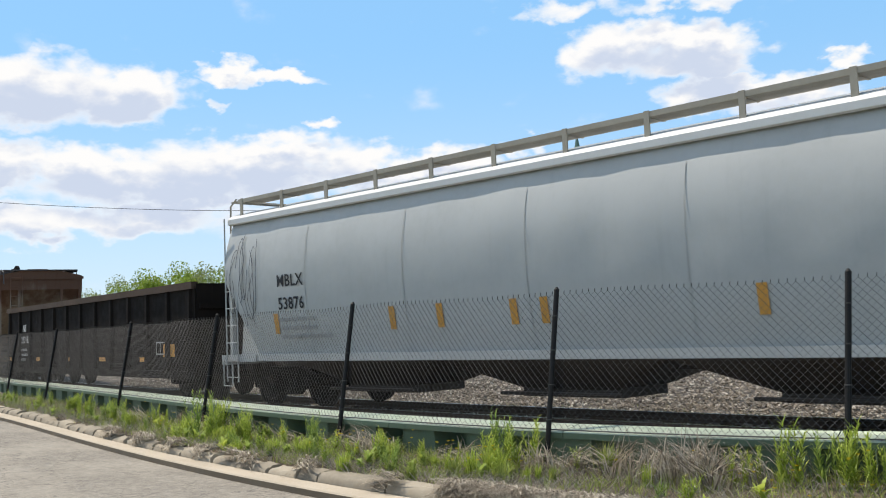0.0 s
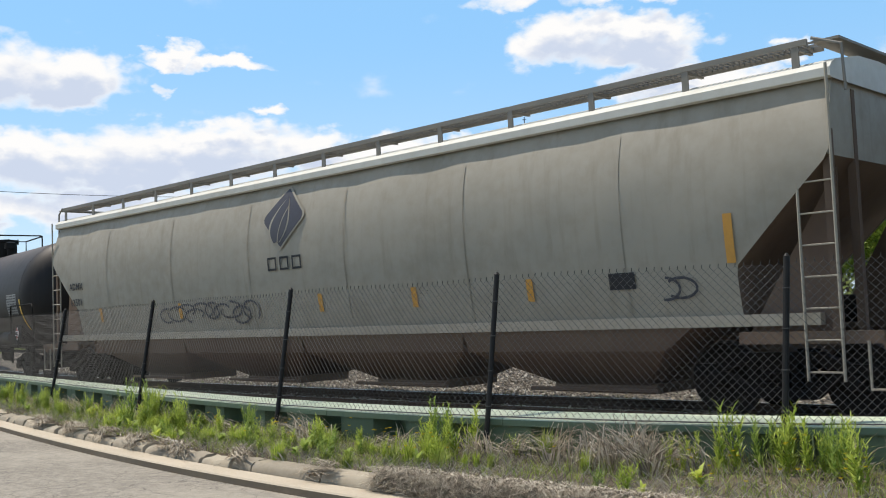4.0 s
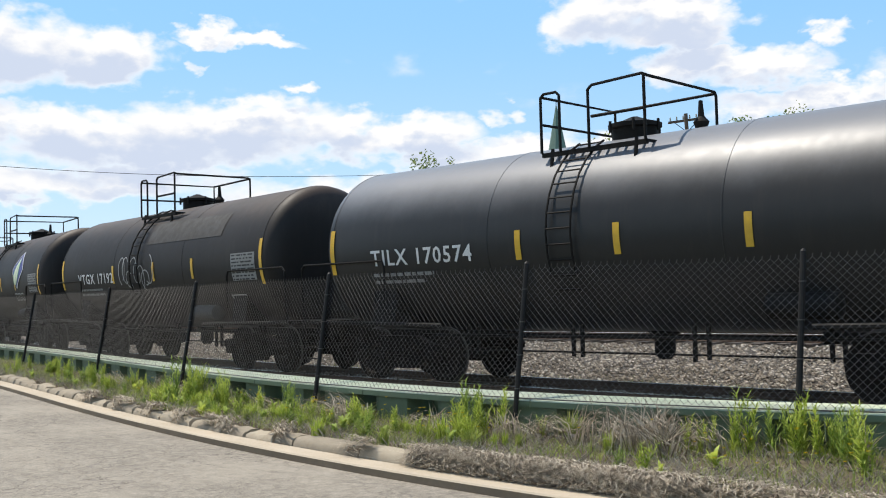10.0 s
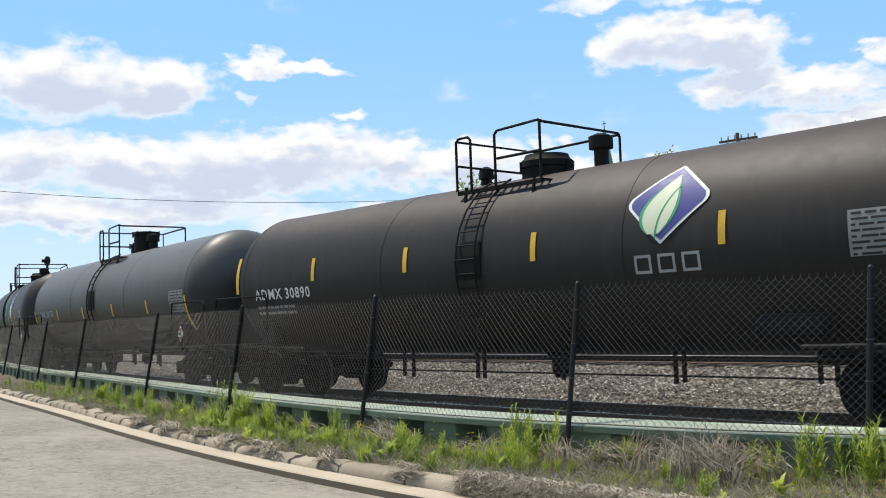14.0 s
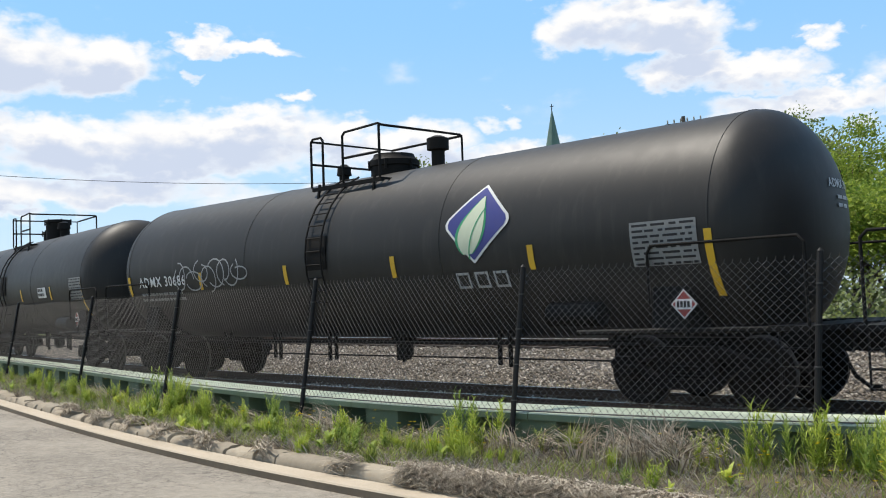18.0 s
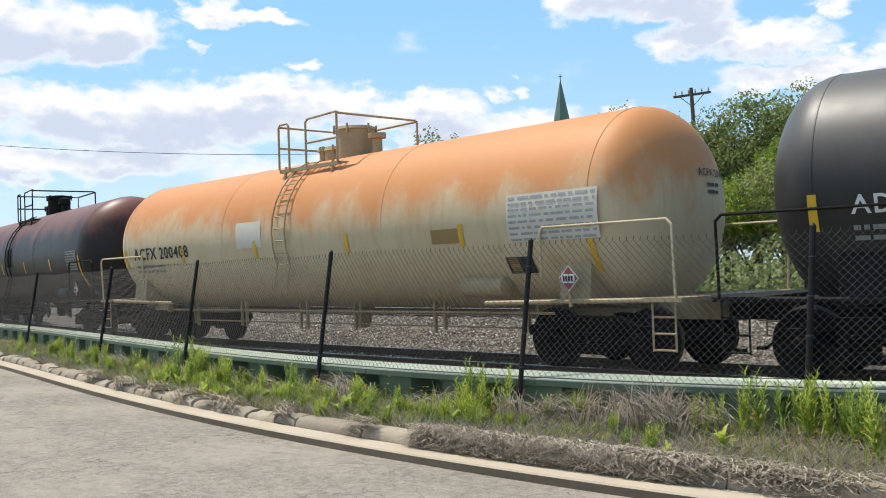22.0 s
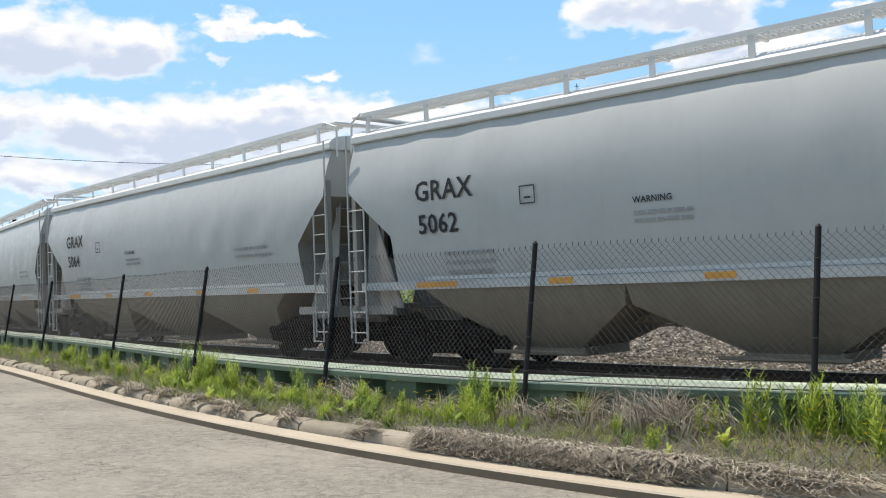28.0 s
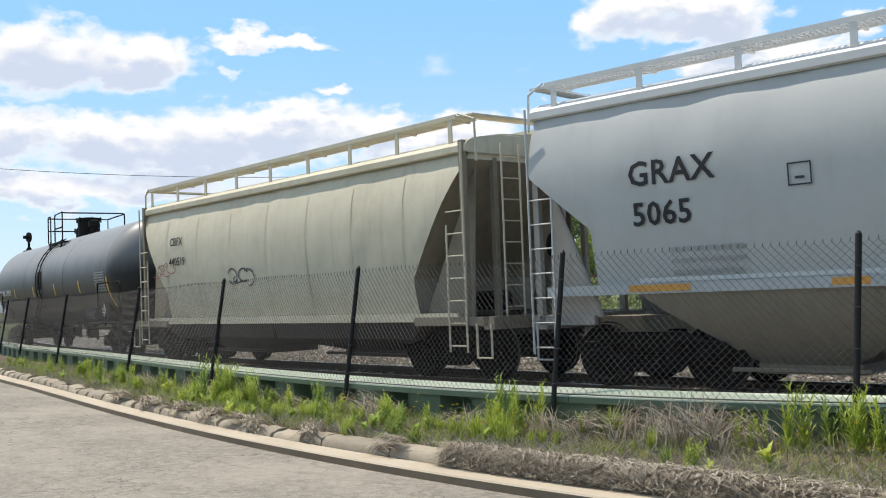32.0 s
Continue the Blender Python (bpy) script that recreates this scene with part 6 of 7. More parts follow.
        q = lambda o, p: [(o, o + 1, p + 1, p), (o + 1, o + 2, p + 2, p + 1), (o + 2, o + 3, p + 3, p + 2), (o + 3, o, p, p + 3)]
        s.add(top + midr + low, q(0, 4) + q(4, 8) + [(8, 9, 10, 11), (0, 3, 2, 1)])
        bay = part("hopper_bay", s, low_paint, car)
        s = Shape()
        s.span(m - h - 0.08, m + h + 0.08, -0.6, 0.6, bay_low - 0.12, bay_low + 0.02)
        s.rod((m - h - 0.3, -0.9, bay_low - 0.05), (m + h + 0.3, -0.9, bay_low - 0.05), 0.03, 6)
        part("outlet_gate", s, low_paint, bay)
    if ribs:
        for k in range(ribs):
            rh = rib_half or half - 0.35
            x = -rh + k * 2 * rh / (ribs - 1)
            zlo = zs
            if abs(x) > half - cut:
                zlo = min(ze - 0.4, zs + (kink - zs) * (abs(x) - half + cut) / cut)
            s = Shape()
            s.prism_y(((x - 0.06, zlo), (x - 0.045, ze - 0.12), (x, ze - 0.06), (x + 0.045, ze - 0.12), (x + 0.06, zlo)), -1.58, -1.49)
            part("rib", s, rib_paint or paint, car)
    # ends: posts, ladders, platform, brake gear
    ep = cut_paint or paint
    lm = rib_paint or paint
    for sx in (-1, 1):
        xe = sx * (pitch / 2 - 0.45)
        s = Shape()
        s.span(xe - 0.12, xe + 0.12, -1.5, 1.5, 0.86, 1.06)
        s.span(sx * (half - cut), xe, -1.5, -1.42, 0.92, 1.06)
        s.span(sx * (half - cut), xe, 1.42, 1.5, 0.92, 1.06)
        part("end_sill", s, ep, car)
        for y in (-1.42, -0.75, 0.75, 1.42):
            s = Shape()
            xt = sx * (half - 0.06)
            s.span(xt - 0.05, xt + 0.05, y - 0.045, y + 0.045, 0.95, ze - 0.1 if abs(y) < 1 else kink + 0.3)
            part("end_post", s, ep, car)
        for sy in ((-1, 1) if plate else ()):
            s = Shape()
            s.add([(sx * (half - cut), sy * 1.22, 1.02), (sx * (half - 0.1), sy * 1.22, 1.02), (sx * (half - 0.1), sy * 1.1, kink - 0.1), (sx * (half - cut), sy * 1.24, 1.02), (sx * (half - 0.1), sy * 1.24, 1.02),
                   (sx * (half - 0.1), sy * 1.12, kink - 0.1)], [(0, 1, 2), (3, 5, 4), (0, 3, 4, 1), (1, 4, 5, 2), (2, 5, 3, 0)])
            part("shear_plate", s, ep, car)
        # side ladder near the corner and end ladder
        s = Shape()
        for x in (sx * (half + 0.02), sx * (half + 0.02) - sx * 0.42):
            s.rod((x, -1.53, 0.5), (x, -1.53, ze + (0.1 if x == sx * (half + 0.02) else -1.2)), 0.018, 6)
        part("ladder", s, lm, car)
        for k in range(7):
            z = 0.6 + 0.36 * k
            s = Shape()
            s.rod((sx * (half + 0.02), -1.53, z), (sx * (half - 0.40), -1.53, z), 0.012, 5)
            part("rung", s, lm, car)
        if sx > 0:
            s = Shape()
            for y in (-1.1, -0.7):
                s.rod((xe, y, 1.0), (xe, y, ze + 0.05), 0.018, 6)
            part("end_ladder", s, lm, car)
            for k in range(9):
                s = Shape()
                s.rod((xe, -1.1, 1.2 + 0.34 * k), (xe, -0.7, 1.2 + 0.34 * k), 0.012, 5)
                part("rung", s, lm, car)
            if not flat:
                s = Shape()
                s.lathe_x(((xe - 0.4, 0.02), (xe - 0.38, 0.26), (xe - 0.36, 0.26), (xe - 0.34, 0.02)), 0.5, 2.2, 18)
                part("brake_wheel", s, BLACK_IRON, car)
            s = Shape()
            s.lathe_x(((xe - 1.5, 0.02), (xe - 1.46, 0.17), (xe - 0.8, 0.17), (xe - 0.76, 0.02)), -0.35, 1.3, 14)
            part("air_reservoir", s, CAST, car)
        s = Shape()
        s.tube([(xe - sx * 0.28, -1.5, 0.95), (xe - sx * 0.28, -1.5, 0.42), (xe + sx * 0.05, -1.5, 0.42), (xe + sx * 0.05, -1.5, 0.95)], 0.02, 6)
        part("stirrup", s, lm, car)

    def to(x, w, off=0.012):
        z = zs + w
        return (x, -(bulge(z) + off + (0.0 if flat else 0.012)), z)
    for k in range(seams):
        x = -half + (k + 1) * body_len / (seams + 1)
        if abs(x) < half - cut - 0.1:
            part("weld_seam", band(lambda a, b: to(a, b, 0.004), [(w * 0.13 * (ze - zs - 0.3) / 2.6, x - 0.012, x + 0.012) for w in range(21)]), paint, car)
    if marks:
        marks(car, to, half)
    running_gear(car, pitch, tc or pitch - 4.0)
    return car


def gondola(label, pitch, body_len, z0, z1, paint, seed):
    car = thing("gondola_car", label, "gondola car", "cars of the freight train")
    half = body_len / 2
    for sy in (-1, 1):
        s = Shape()
        s.span(-half, half, sy * 1.40, sy * 1.44, z0, z1)
        part("side_wall", s, paint, car)
        s = Shape()
        s.prism_y(((-half, z1 - 0.06), (-half, z1 + 0.1), (half, z1 + 0.1), (half, z1 - 0.06)), sy * 1.36, sy * 1.52)
        part("top_chord", s, CHORD_RUST, car, "rust-brown top chord" if sy < 0 else "")
        s = Shape()
        s.span(-half, half, sy * 1.38, sy * 1.5, z0 - 0.08, z0 + 0.1)
        part("side_sill", s, paint, car)
        for k in range(13):
            x = -half + 0.25 + k * (body_len - 0.5) / 12
            s = Shape()
            s.add([(x - 0.11, sy * 1.44, z0 + 0.05), (x + 0.11, sy * 1.44, z0 + 0.05), (x + 0.07, sy * 1.53, z0 + 0.12), (x - 0.07, sy * 1.53, z0 + 0.12),
                   (x - 0.11, sy * 1.44, z1 - 0.02), (x + 0.11, sy * 1.44, z1 - 0.02), (x + 0.06, sy * 1.5, z1 - 0.04), (x - 0.06, sy * 1.5, z1 - 0.04)],
                  [(0, 3, 2, 1), (4, 5, 6, 7), (0, 4, 7, 3), (1, 2, 6, 5), (3, 7, 6, 2)])
            part("side_stake", s, paint, car)
    for sx in (-1, 1):
        s = Shape()
        s.span(sx * half - 0.03, sx * half + 0.03, -1.4, 1.4, z0, z1 + 0.06)
        for k in range(4):
            s.span(sx * half, sx * (half + 0.09), -1.35, 1.35, z0 + 0.25 + 0.42 * k, z0 + 0.37 + 0.42 * k)
        part("end_wall", s, paint, car)
        s = Shape()
        xe = sx * (half - 0.3)
        for k in range(5):
            s.rod((xe - 0.2, -1.55, z0 - 0.2 + 0.33 * k), (xe + 0.2, -1.55, z0 - 0.2 + 0.33 * k), 0.015, 5)
        part("ladder", s, paint, car)
    s = Shape()
    s.span(-half, half, -1.4, 1.4, z0 + 0.02, z0 + 0.1)
    part("floor", s, paint, car)
    s = Shape()
    s.span(-pitch / 2 + 0.35, pitch / 2 - 0.35, -0.25, 0.25, 0.66, 0.95)
    part("centre_sill", s, CAST, car)
    r = random.Random(seed)
    for x, ln, h in ((-0.9, 0.9, 0.16), (half - 5.6, 0.5, 0.1)):
        s = Shape()
        pts = steps(x, x + ln, 5)
        for k in range(5):
            s.span(pts[k], pts[k + 1], -0.5 + r.uniform(-0.1, 0.1), 0.4, z1 - 0.5, z1 + h * r.uniform(0.7, 1.3))
        part("scrap_load", s, CAST, car, "dark scrap showing over the rim")

    def to(x, w):
        return (x, -1.452, 0.78 + w)
    letters("reporting_mark", "NS", 0.24, -half + 1.88, 1.10, to, WHITE, car)
    letters("car_number", "210165", 0.24, -half + 1.68, 0.72, to, WHITE, car)
    part("small_print", bars(to, -half + 1.6, 0.45, 3, 0.9, 0.08, 0.08, 5), GREYWHITE, car)
    def proud(x, w):
        return (x, -1.508, 0.78 + w)
    for x in (-8.1, -4.7, -1.63, 1.6, 4.7):
        part("reflector", rect_on(proud if x < -8 else to, x, x + 0.5, 0.13, 0.24, 1), ORANGE_TAPE, car)
    part("reflector", rect_on(to, 3.65, 3.95, 0.13, 0.24, 1), GREYWHITE, car, "pale reflector")
    s = Shape()
    a = half - 2.36
    for q in (rect_on(to, a, a + 0.72, 0.3, 0.33, 1), rect_on(to, a, a + 0.72, 0.58, 0.61, 1), rect_on(to, a, a + 0.03, 0.33, 0.58, 1), rect_on(to, a + 0.69, a + 0.72, 0.33, 0.58, 1), rect_on(to, a + 0.25, a + 0.28, 0.33, 0.58, 1)):
        s.add(q.v, q.f)
    part("stencil_frame", s, GREYWHITE, car)
    part("reflector", rect_on(to, half - 1.9, half - 1.2, 0.25, 0.55, 2), ORANGE_TAPE, car)
    running_gear(car, pitch, pitch - 4.2)
    return car

# ---------------------------------------------------------------- the train, from its head backwards
GREY_HOPPER = material("light_grey_hopper_paint", (0.47, 0.475, 0.455), 0.45, dirt=(0.39, 0.395, 0.375), grain=5, patch=0.4, bump=0.03, streak=0.18, streak_color=(0.31, 0.31, 0.29))
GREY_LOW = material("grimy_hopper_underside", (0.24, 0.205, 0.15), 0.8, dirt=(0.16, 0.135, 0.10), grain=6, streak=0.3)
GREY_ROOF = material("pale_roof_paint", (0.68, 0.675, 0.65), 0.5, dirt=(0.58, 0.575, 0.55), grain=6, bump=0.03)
GREY_END = material("shaded_grey_end_paint", (0.29, 0.28, 0.255), 0.6, dirt=(0.20, 0.18, 0.15), grain=7, streak=0.35, streak_color=(0.16, 0.14, 0.11))
BEIGE = material("stained_beige_paint", (0.335, 0.30, 0.24), 0.6, dirt=(0.235, 0.205, 0.155), grain=4, patch=0.5, streak=0.45, streak_color=(0.20, 0.17, 0.12), bump=0.05)
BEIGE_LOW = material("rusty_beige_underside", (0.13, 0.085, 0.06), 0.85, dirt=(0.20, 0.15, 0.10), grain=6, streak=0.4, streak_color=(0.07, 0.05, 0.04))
BEIGE_WALK = material("dusty_grating", (0.20, 0.185, 0.16), 0.7, dirt=(0.30, 0.27, 0.22), grain=10, bump=0.05)
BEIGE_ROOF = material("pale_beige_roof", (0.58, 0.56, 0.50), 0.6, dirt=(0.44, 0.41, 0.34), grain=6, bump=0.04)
TAN_WALK = material("dusty_walkway_paint", (0.40, 0.36, 0.29), 0.7, dirt=(0.28, 0.25, 0.20), grain=8, bump=0.05)
DARK_WALK = material("dark_grating", (0.10, 0.10, 0.10), 0.6, 0.3, dirt=(0.16, 0.15, 0.14), grain=10, bump=0.05)
RUSTY = stain_or_sheen_paint("rust_brown_paint", (0.28, 0.215, 0.15), (0.19, 0.125, 0.08), (0.125, 0.055, 0.03), 3.1, 3.6, 0.8, 0.9, (0.11, 0.042, 0.022))
RUSTY_LOW = material("dull_tan_underside", (0.155, 0.125, 0.08), 0.85, dirt=(0.065, 0.05, 0.037), grain=6, streak=0.4)
NS_GREY = material("weathered_grey_paint", (0.42, 0.405, 0.37), 0.65, dirt=(0.31, 0.285, 0.245), grain=4, patch=0.6, streak=0.3, streak_color=(0.24, 0.18, 0.13), bump=0.06)
NS_RIB = material("bare_pale_rib_paint", (0.47, 0.45, 0.40), 0.65, dirt=(0.34, 0.31, 0.26), grain=6, streak=0.3, streak_color=(0.26, 0.19, 0.13), bump=0.05)
NS_END = material("grimy_grey_end_paint", (0.30, 0.27, 0.22), 0.7, dirt=(0.19, 0.155, 0.115), grain=5, streak=0.4, streak_color=(0.15, 0.10, 0.07))
TAN = material("tan_hopper_paint", (0.58, 0.53, 0.40), 0.6, dirt=(0.46, 0.405, 0.285), grain=4, patch=0.5, streak=0.3, streak_color=(0.26, 0.21, 0.14), bump=0.05)
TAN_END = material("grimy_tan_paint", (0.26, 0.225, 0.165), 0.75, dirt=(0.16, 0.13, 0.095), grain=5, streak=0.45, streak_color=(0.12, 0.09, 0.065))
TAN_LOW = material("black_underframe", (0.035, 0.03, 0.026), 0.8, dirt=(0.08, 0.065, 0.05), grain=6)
CHORD_RUST = material("rusty_top_chord", (0.055, 0.035, 0.024), 0.85, dirt=(0.11, 0.07, 0.045), grain=6, bump=0.1)
COALBLACK = material("sooty_gondola_paint", (0.010, 0.008, 0.007), 0.85, dirt=(0.022, 0.017, 0.0135), grain=4, patch=0.6, streak=0.4, streak_color=(0.045, 0.03, 0.022), bump=0.12, spec=0.12)

T_BLACK = tank_paint("satin_black_tank", (0.017, 0.0158, 0.015), (0.030, 0.0275, 0.025), 0.58, (0.06, 0.05, 0.045), 0.3)
T_GREYBLACK = tank_paint("faded_black_tank", (0.024, 0.0225, 0.0205), (0.038, 0.0345, 0.030), 0.52, (0.09, 0.08, 0.07), 0.3)
# next three paint sky sheen into the crown, over dust on the first
T_GREY = stain_or_sheen_paint("dusty_sheened_grey_tank", (0.030, 0.028, 0.026), (0.040, 0.037, 0.034), (0.118, 0.114, 0.106), 2.8, 0.5)
T_PALE = stain_or_sheen_paint("sky_sheened_grey_tank", (0.030, 0.028, 0.027), (0.040, 0.038, 0.036), (0.27, 0.265, 0.255), 2.75, 0.35)
T_BLUEBLACK = stain_or_sheen_paint("sky_sheened_black_tank", (0.020, 0.0198, 0.0195), (0.028, 0.0275, 0.027), (0.21, 0.215, 0.23), 3.15, 0.4, 0.42)
T_BROWN = stain_or_sheen_paint("brown_dusted_tank", (0.016, 0.0135, 0.012), (0.027, 0.022, 0.018), (0.066, 0.045, 0.034), 3.5, 1.2, 0.58)
T_TAUPE = stain_or_sheen_paint("taupe_dusted_tank", (0.026, 0.023, 0.021), (0.038, 0.033, 0.029), (0.215, 0.172, 0.145), 3.2, 0.6)
T_REDDISH = stain_or_sheen_paint("rust_crowned_tank", (0.020, 0.016, 0.014), (0.036, 0.027, 0.022), (0.20, 0.085, 0.06), 3.15, 1.7)
T_ORANGE = stain_or_sheen_paint("rust_stained_cream_tank", (0.60, 0.50, 0.33), (0.50, 0.38, 0.21), (0.58, 0.225, 0.065), 2.65, 2.4, 0.6, 0.35, (0.36, 0.17, 0.06))
T_LONG = tank_paint("sooty_long_tank", (0.028, 0.0255, 0.0245), (0.042, 0.038, 0.034), 0.55, (0.075, 0.065, 0.06), 0.3, 0.35)
CREAM_IRON = material("cream_ironwork", (0.42, 0.33, 0.19), 0.6, dirt=(0.25, 0.15, 0.07), grain=12, bump=0.05)
PANEL_WHITE = material("dusty_white_panel", (0.64, 0.60, 0.51), 0.65, dirt=(0.50, 0.45, 0.36), grain=6, bump=0.0)
BROWN_NOTICE = material("brown_notice", (0.30, 0.19, 0.07), 0.65, dirt=(0.42, 0.30, 0.14), grain=10, bump=0.0)
PEEL = material("peeled_pale_patch", (0.40, 0.30, 0.27), 0.8, dirt=(0.52, 0.46, 0.42), grain=3, patch=1.2, bump=0.1)
DULL_PATCH = material("dull_repaint", (0.050, 0.047, 0.044), 0.75, grain=5, bump=0.05)
MILKY = material("milky_spill_stain", (0.26, 0.26, 0.26), 0.6, dirt=(0.12, 0.12, 0.12), grain=3, patch=1.0, dirt_amount=0.9, bump=0.0)

CARS = []      # (thing, place of its middle along the train, truck spacing)
COUPLINGS = (-0.3, -18.4, -36.55, -55.5, -72.9, -94.85, -113.2, -135.2, -148.3, -162.5, -175.85, -189.65, -202.7, -215.7, -228.7, -246.75, -264.7, -282.6, -300.8, -318.9, -336.9, -354.5, -372.5,
             -390.1, -407.85, -426.0, -446.9, -467.9, -485.3, -501.5, -517.4, -534.2, -550.55, -566.8, -580.9, -599.0)
SPANS = [(a - b, (a + b) / 2) for a, b in zip(COUPLINGS, COUPLINGS[1:])]


def couple(i, car, tc):
    CARS.append((car, SPANS[i][1], tc))


def mblx_marks(car, to, half):
    letters("reporting_mark", "MBLX", 0.24, -half + 1.9, 1.35, to, BLACK, car)
    letters("car_number", "53876", 0.24, -half + 1.9, 0.9, to, BLACK, car)
    part("small_print", bars(to, -half + 1.9, 0.66, 3, 1.7, 0.07, 0.1, 3), GREYWHITE, car)
    for k, x in enumerate((-6.75, -3.25, -2.05, -0.4, 0.22, 3.78, 5.6)):
        part("reflector", rect_on(to, x, x + 0.15, 0.42, 0.82, 2), ORANGE_TAPE, car)
    scribble(car, lambda a, b: to(a, b, 0.02), -half + 0.15, 0.9, 1.0, 1.6, BLUEBLACK, 31, 0.018, 6)
    s = Shape()
    r = random.Random(8)
    for k in range(3):
        x = -half + 0.3 + k * 0.33
        pts = [(x + 0.12 * math.sin(q * 0.9 + k), 0.55 + q * 0.19) for q in range(9)]
        for (xa, wa), (xb, wb) in zip(pts, pts[1:]):
            s.add([to(xa, wa, 0.02), to(xa + 0.015, wa, 0.02), to(xb + 0.015, wb, 0.02), to(xb, wb, 0.02)], [(0, 1, 2, 3)])
    part("graffiti", s, BLUEBLACK, car, smooth=0)


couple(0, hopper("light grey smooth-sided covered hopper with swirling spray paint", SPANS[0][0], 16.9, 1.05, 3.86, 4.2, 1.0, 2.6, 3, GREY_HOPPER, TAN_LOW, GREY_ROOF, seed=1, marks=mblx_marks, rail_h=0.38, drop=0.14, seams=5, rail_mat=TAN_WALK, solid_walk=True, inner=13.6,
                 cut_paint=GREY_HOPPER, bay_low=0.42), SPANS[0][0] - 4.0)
couple(1, gondola("sooty black open gondola with scrap showing over its rim", SPANS[1][0], 16.4, 0.60, 2.62, COALBLACK, 2), SPANS[1][0] - 4.2)


def sou_marks(car, to, half):
    letters("reporting_mark", "SOU", 0.22, -6.73, 1.86, to, WHITE, car, 1.6)
    letters("car_number", "88104", 0.2, -6.75, 1.38, to, WHITE, car, 1.5)
    # large pale bubble letters outlined in dark
    strokes = (((0.2, 1.1), (0.12, 0.25), (0.55, 0.18)), ((0.95, 1.15), (0.82, 0.2), (1.45, 0.2)), ((0.95, 1.12), (1.5, 1.2)), ((0.9, 0.68), (1.35, 0.7)),
               ((1.7, 1.2), (1.78, 0.25), (2.05, 0.75), (2.3, 0.25), (2.5, 1.2)), ((3.3, 1.25), (2.85, 1.1), (3.25, 0.6), (2.8, 0.2)), ((3.75, 0.2), (3.72, 1.25), (4.35, 1.1), (3.9, 0.65), (4.55, 0.2), (5.0, 0.4)))
    x0 = -1.0

    def stroke(pts, thick, lift, name, mat, label=""):
        s = Shape()
        for (xa, wa), (xb, wb) in zip(pts, pts[1:]):
            d = Vector((xb - xa, wb - wa)).normalized() * thick / 2
            n = Vector((-d.y, d.x))
            ring = [(xa - n.x, wa - n.y), (xb - n.x, wb - n.y)] + [(xb - n.x * math.cos(q) + d.x * math.sin(q), wb - n.y * math.cos(q) + d.y * math.sin(q)) for q in (0.8, 1.57, 2.35)]
            ring += [(xb + n.x, wb + n.y), (xa + n.x, wa + n.y)] + [(xa + n.x * math.cos(q) - d.x * math.sin(q), wa + n.y * math.cos(q) - d.y * math.sin(q)) for q in (0.8, 1.57, 2.35)]
            s.add([to(x0 + u, w, lift + 0.0004 * len(s.f)) for u, w in ring], [tuple(range(len(ring)))])
        part(name, s, mat, car, label, smooth=0)
    for k, pts in enumerate(strokes):
        stroke(pts, 0.50, 0.10, "graffiti_outline", BLUEBLACK)
        stroke(pts, 0.34, 0.106, "graffiti", PINKWHITE, "large pale bubble-letter spray paint")
    for x in (-4.5, -2.4, -0.15, 1.7, 4.3):
        part("reflector", rect_on(lambda a, b: to(a, b, 0.1), x, x + 0.14, 0.15, 0.75, 2), YELLOW, car)
    part("reflector", rect_on(lambda a, b: to(a, b, 0.1), 6.79, 7.25, 0.28, 0.5, 2), YELLOW, car)
    part("stencil_box", rect_on(lambda a, b: to(a, b, 0.1), 4.62, 5.05, 0.3, 0.58, 2), BLACK, car)


couple(2, hopper("rust-streaked brown ribbed covered hopper with pale bubble graffiti", SPANS[2][0], 17.3, 1.30, 3.93, 4.25, 2.35, 3.5, 3, RUSTY, RUSTY_LOW, RUSTY, ribs=19, flat=True, seed=3, marks=sou_marks,
                 rail_mat=DARK_WALK, rail_h=0.22, bay_low=0.33, inner=13.7, plate=False), SPANS[2][0] - 4.0)


def ns_marks(car, to, half):
    s = Shape()
    for k in range(6):
        q = rect_on(to, -6.75 + 0.06 * k, -5.7 + 0.03 * k, 1.95 + 0.1 * k, 2.0 + 0.1 * k, 1)
        s.add(q.v, q.f)
    for x0 in (-5.6, -5.0):
        q = band(to, [(1.95, x0, x0 + 0.42), (2.25, x0 + 0.1, x0 + 0.55), (2.52, x0 + 0.12, x0 + 0.5)])
        s.add(q.v, q.f)
    part("emblem", s, BLACK, car, "black striped emblem")
    letters("reporting_mark", "NS", 0.17, -5.85, 1.34, to, BLACK, car)
    letters("car_number", "25 31 81", 0.17, -5.85, 0.9, to, BLACK, car, 1.3)
    part("stencil_box", rect_on(to, 4.5, 4.92, 0.44, 0.64, 2), BLACK, car)
    for x in (-half + 1.7, -half + 3.9, -half + 6.0, -half + 9.0, -half + 11.2):
        part("reflector", rect_on(to, x, x + 0.5, 0.02, 0.14, 1), YELLOW, car)
    part("reflector", rect_on(to, 6.34, 6.8, 0.3, 0.5, 2), ORANGE_TAPE, car)
    part("repainted_patch", rect_on(to, 0.54, 1.2, 0.16, 0.8, 2), MILKY, car)


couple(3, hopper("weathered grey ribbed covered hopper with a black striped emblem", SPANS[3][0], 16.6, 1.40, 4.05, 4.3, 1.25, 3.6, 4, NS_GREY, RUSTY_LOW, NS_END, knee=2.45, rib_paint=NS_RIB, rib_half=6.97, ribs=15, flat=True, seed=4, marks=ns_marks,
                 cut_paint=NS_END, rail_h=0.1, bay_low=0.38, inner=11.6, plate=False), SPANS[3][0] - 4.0)


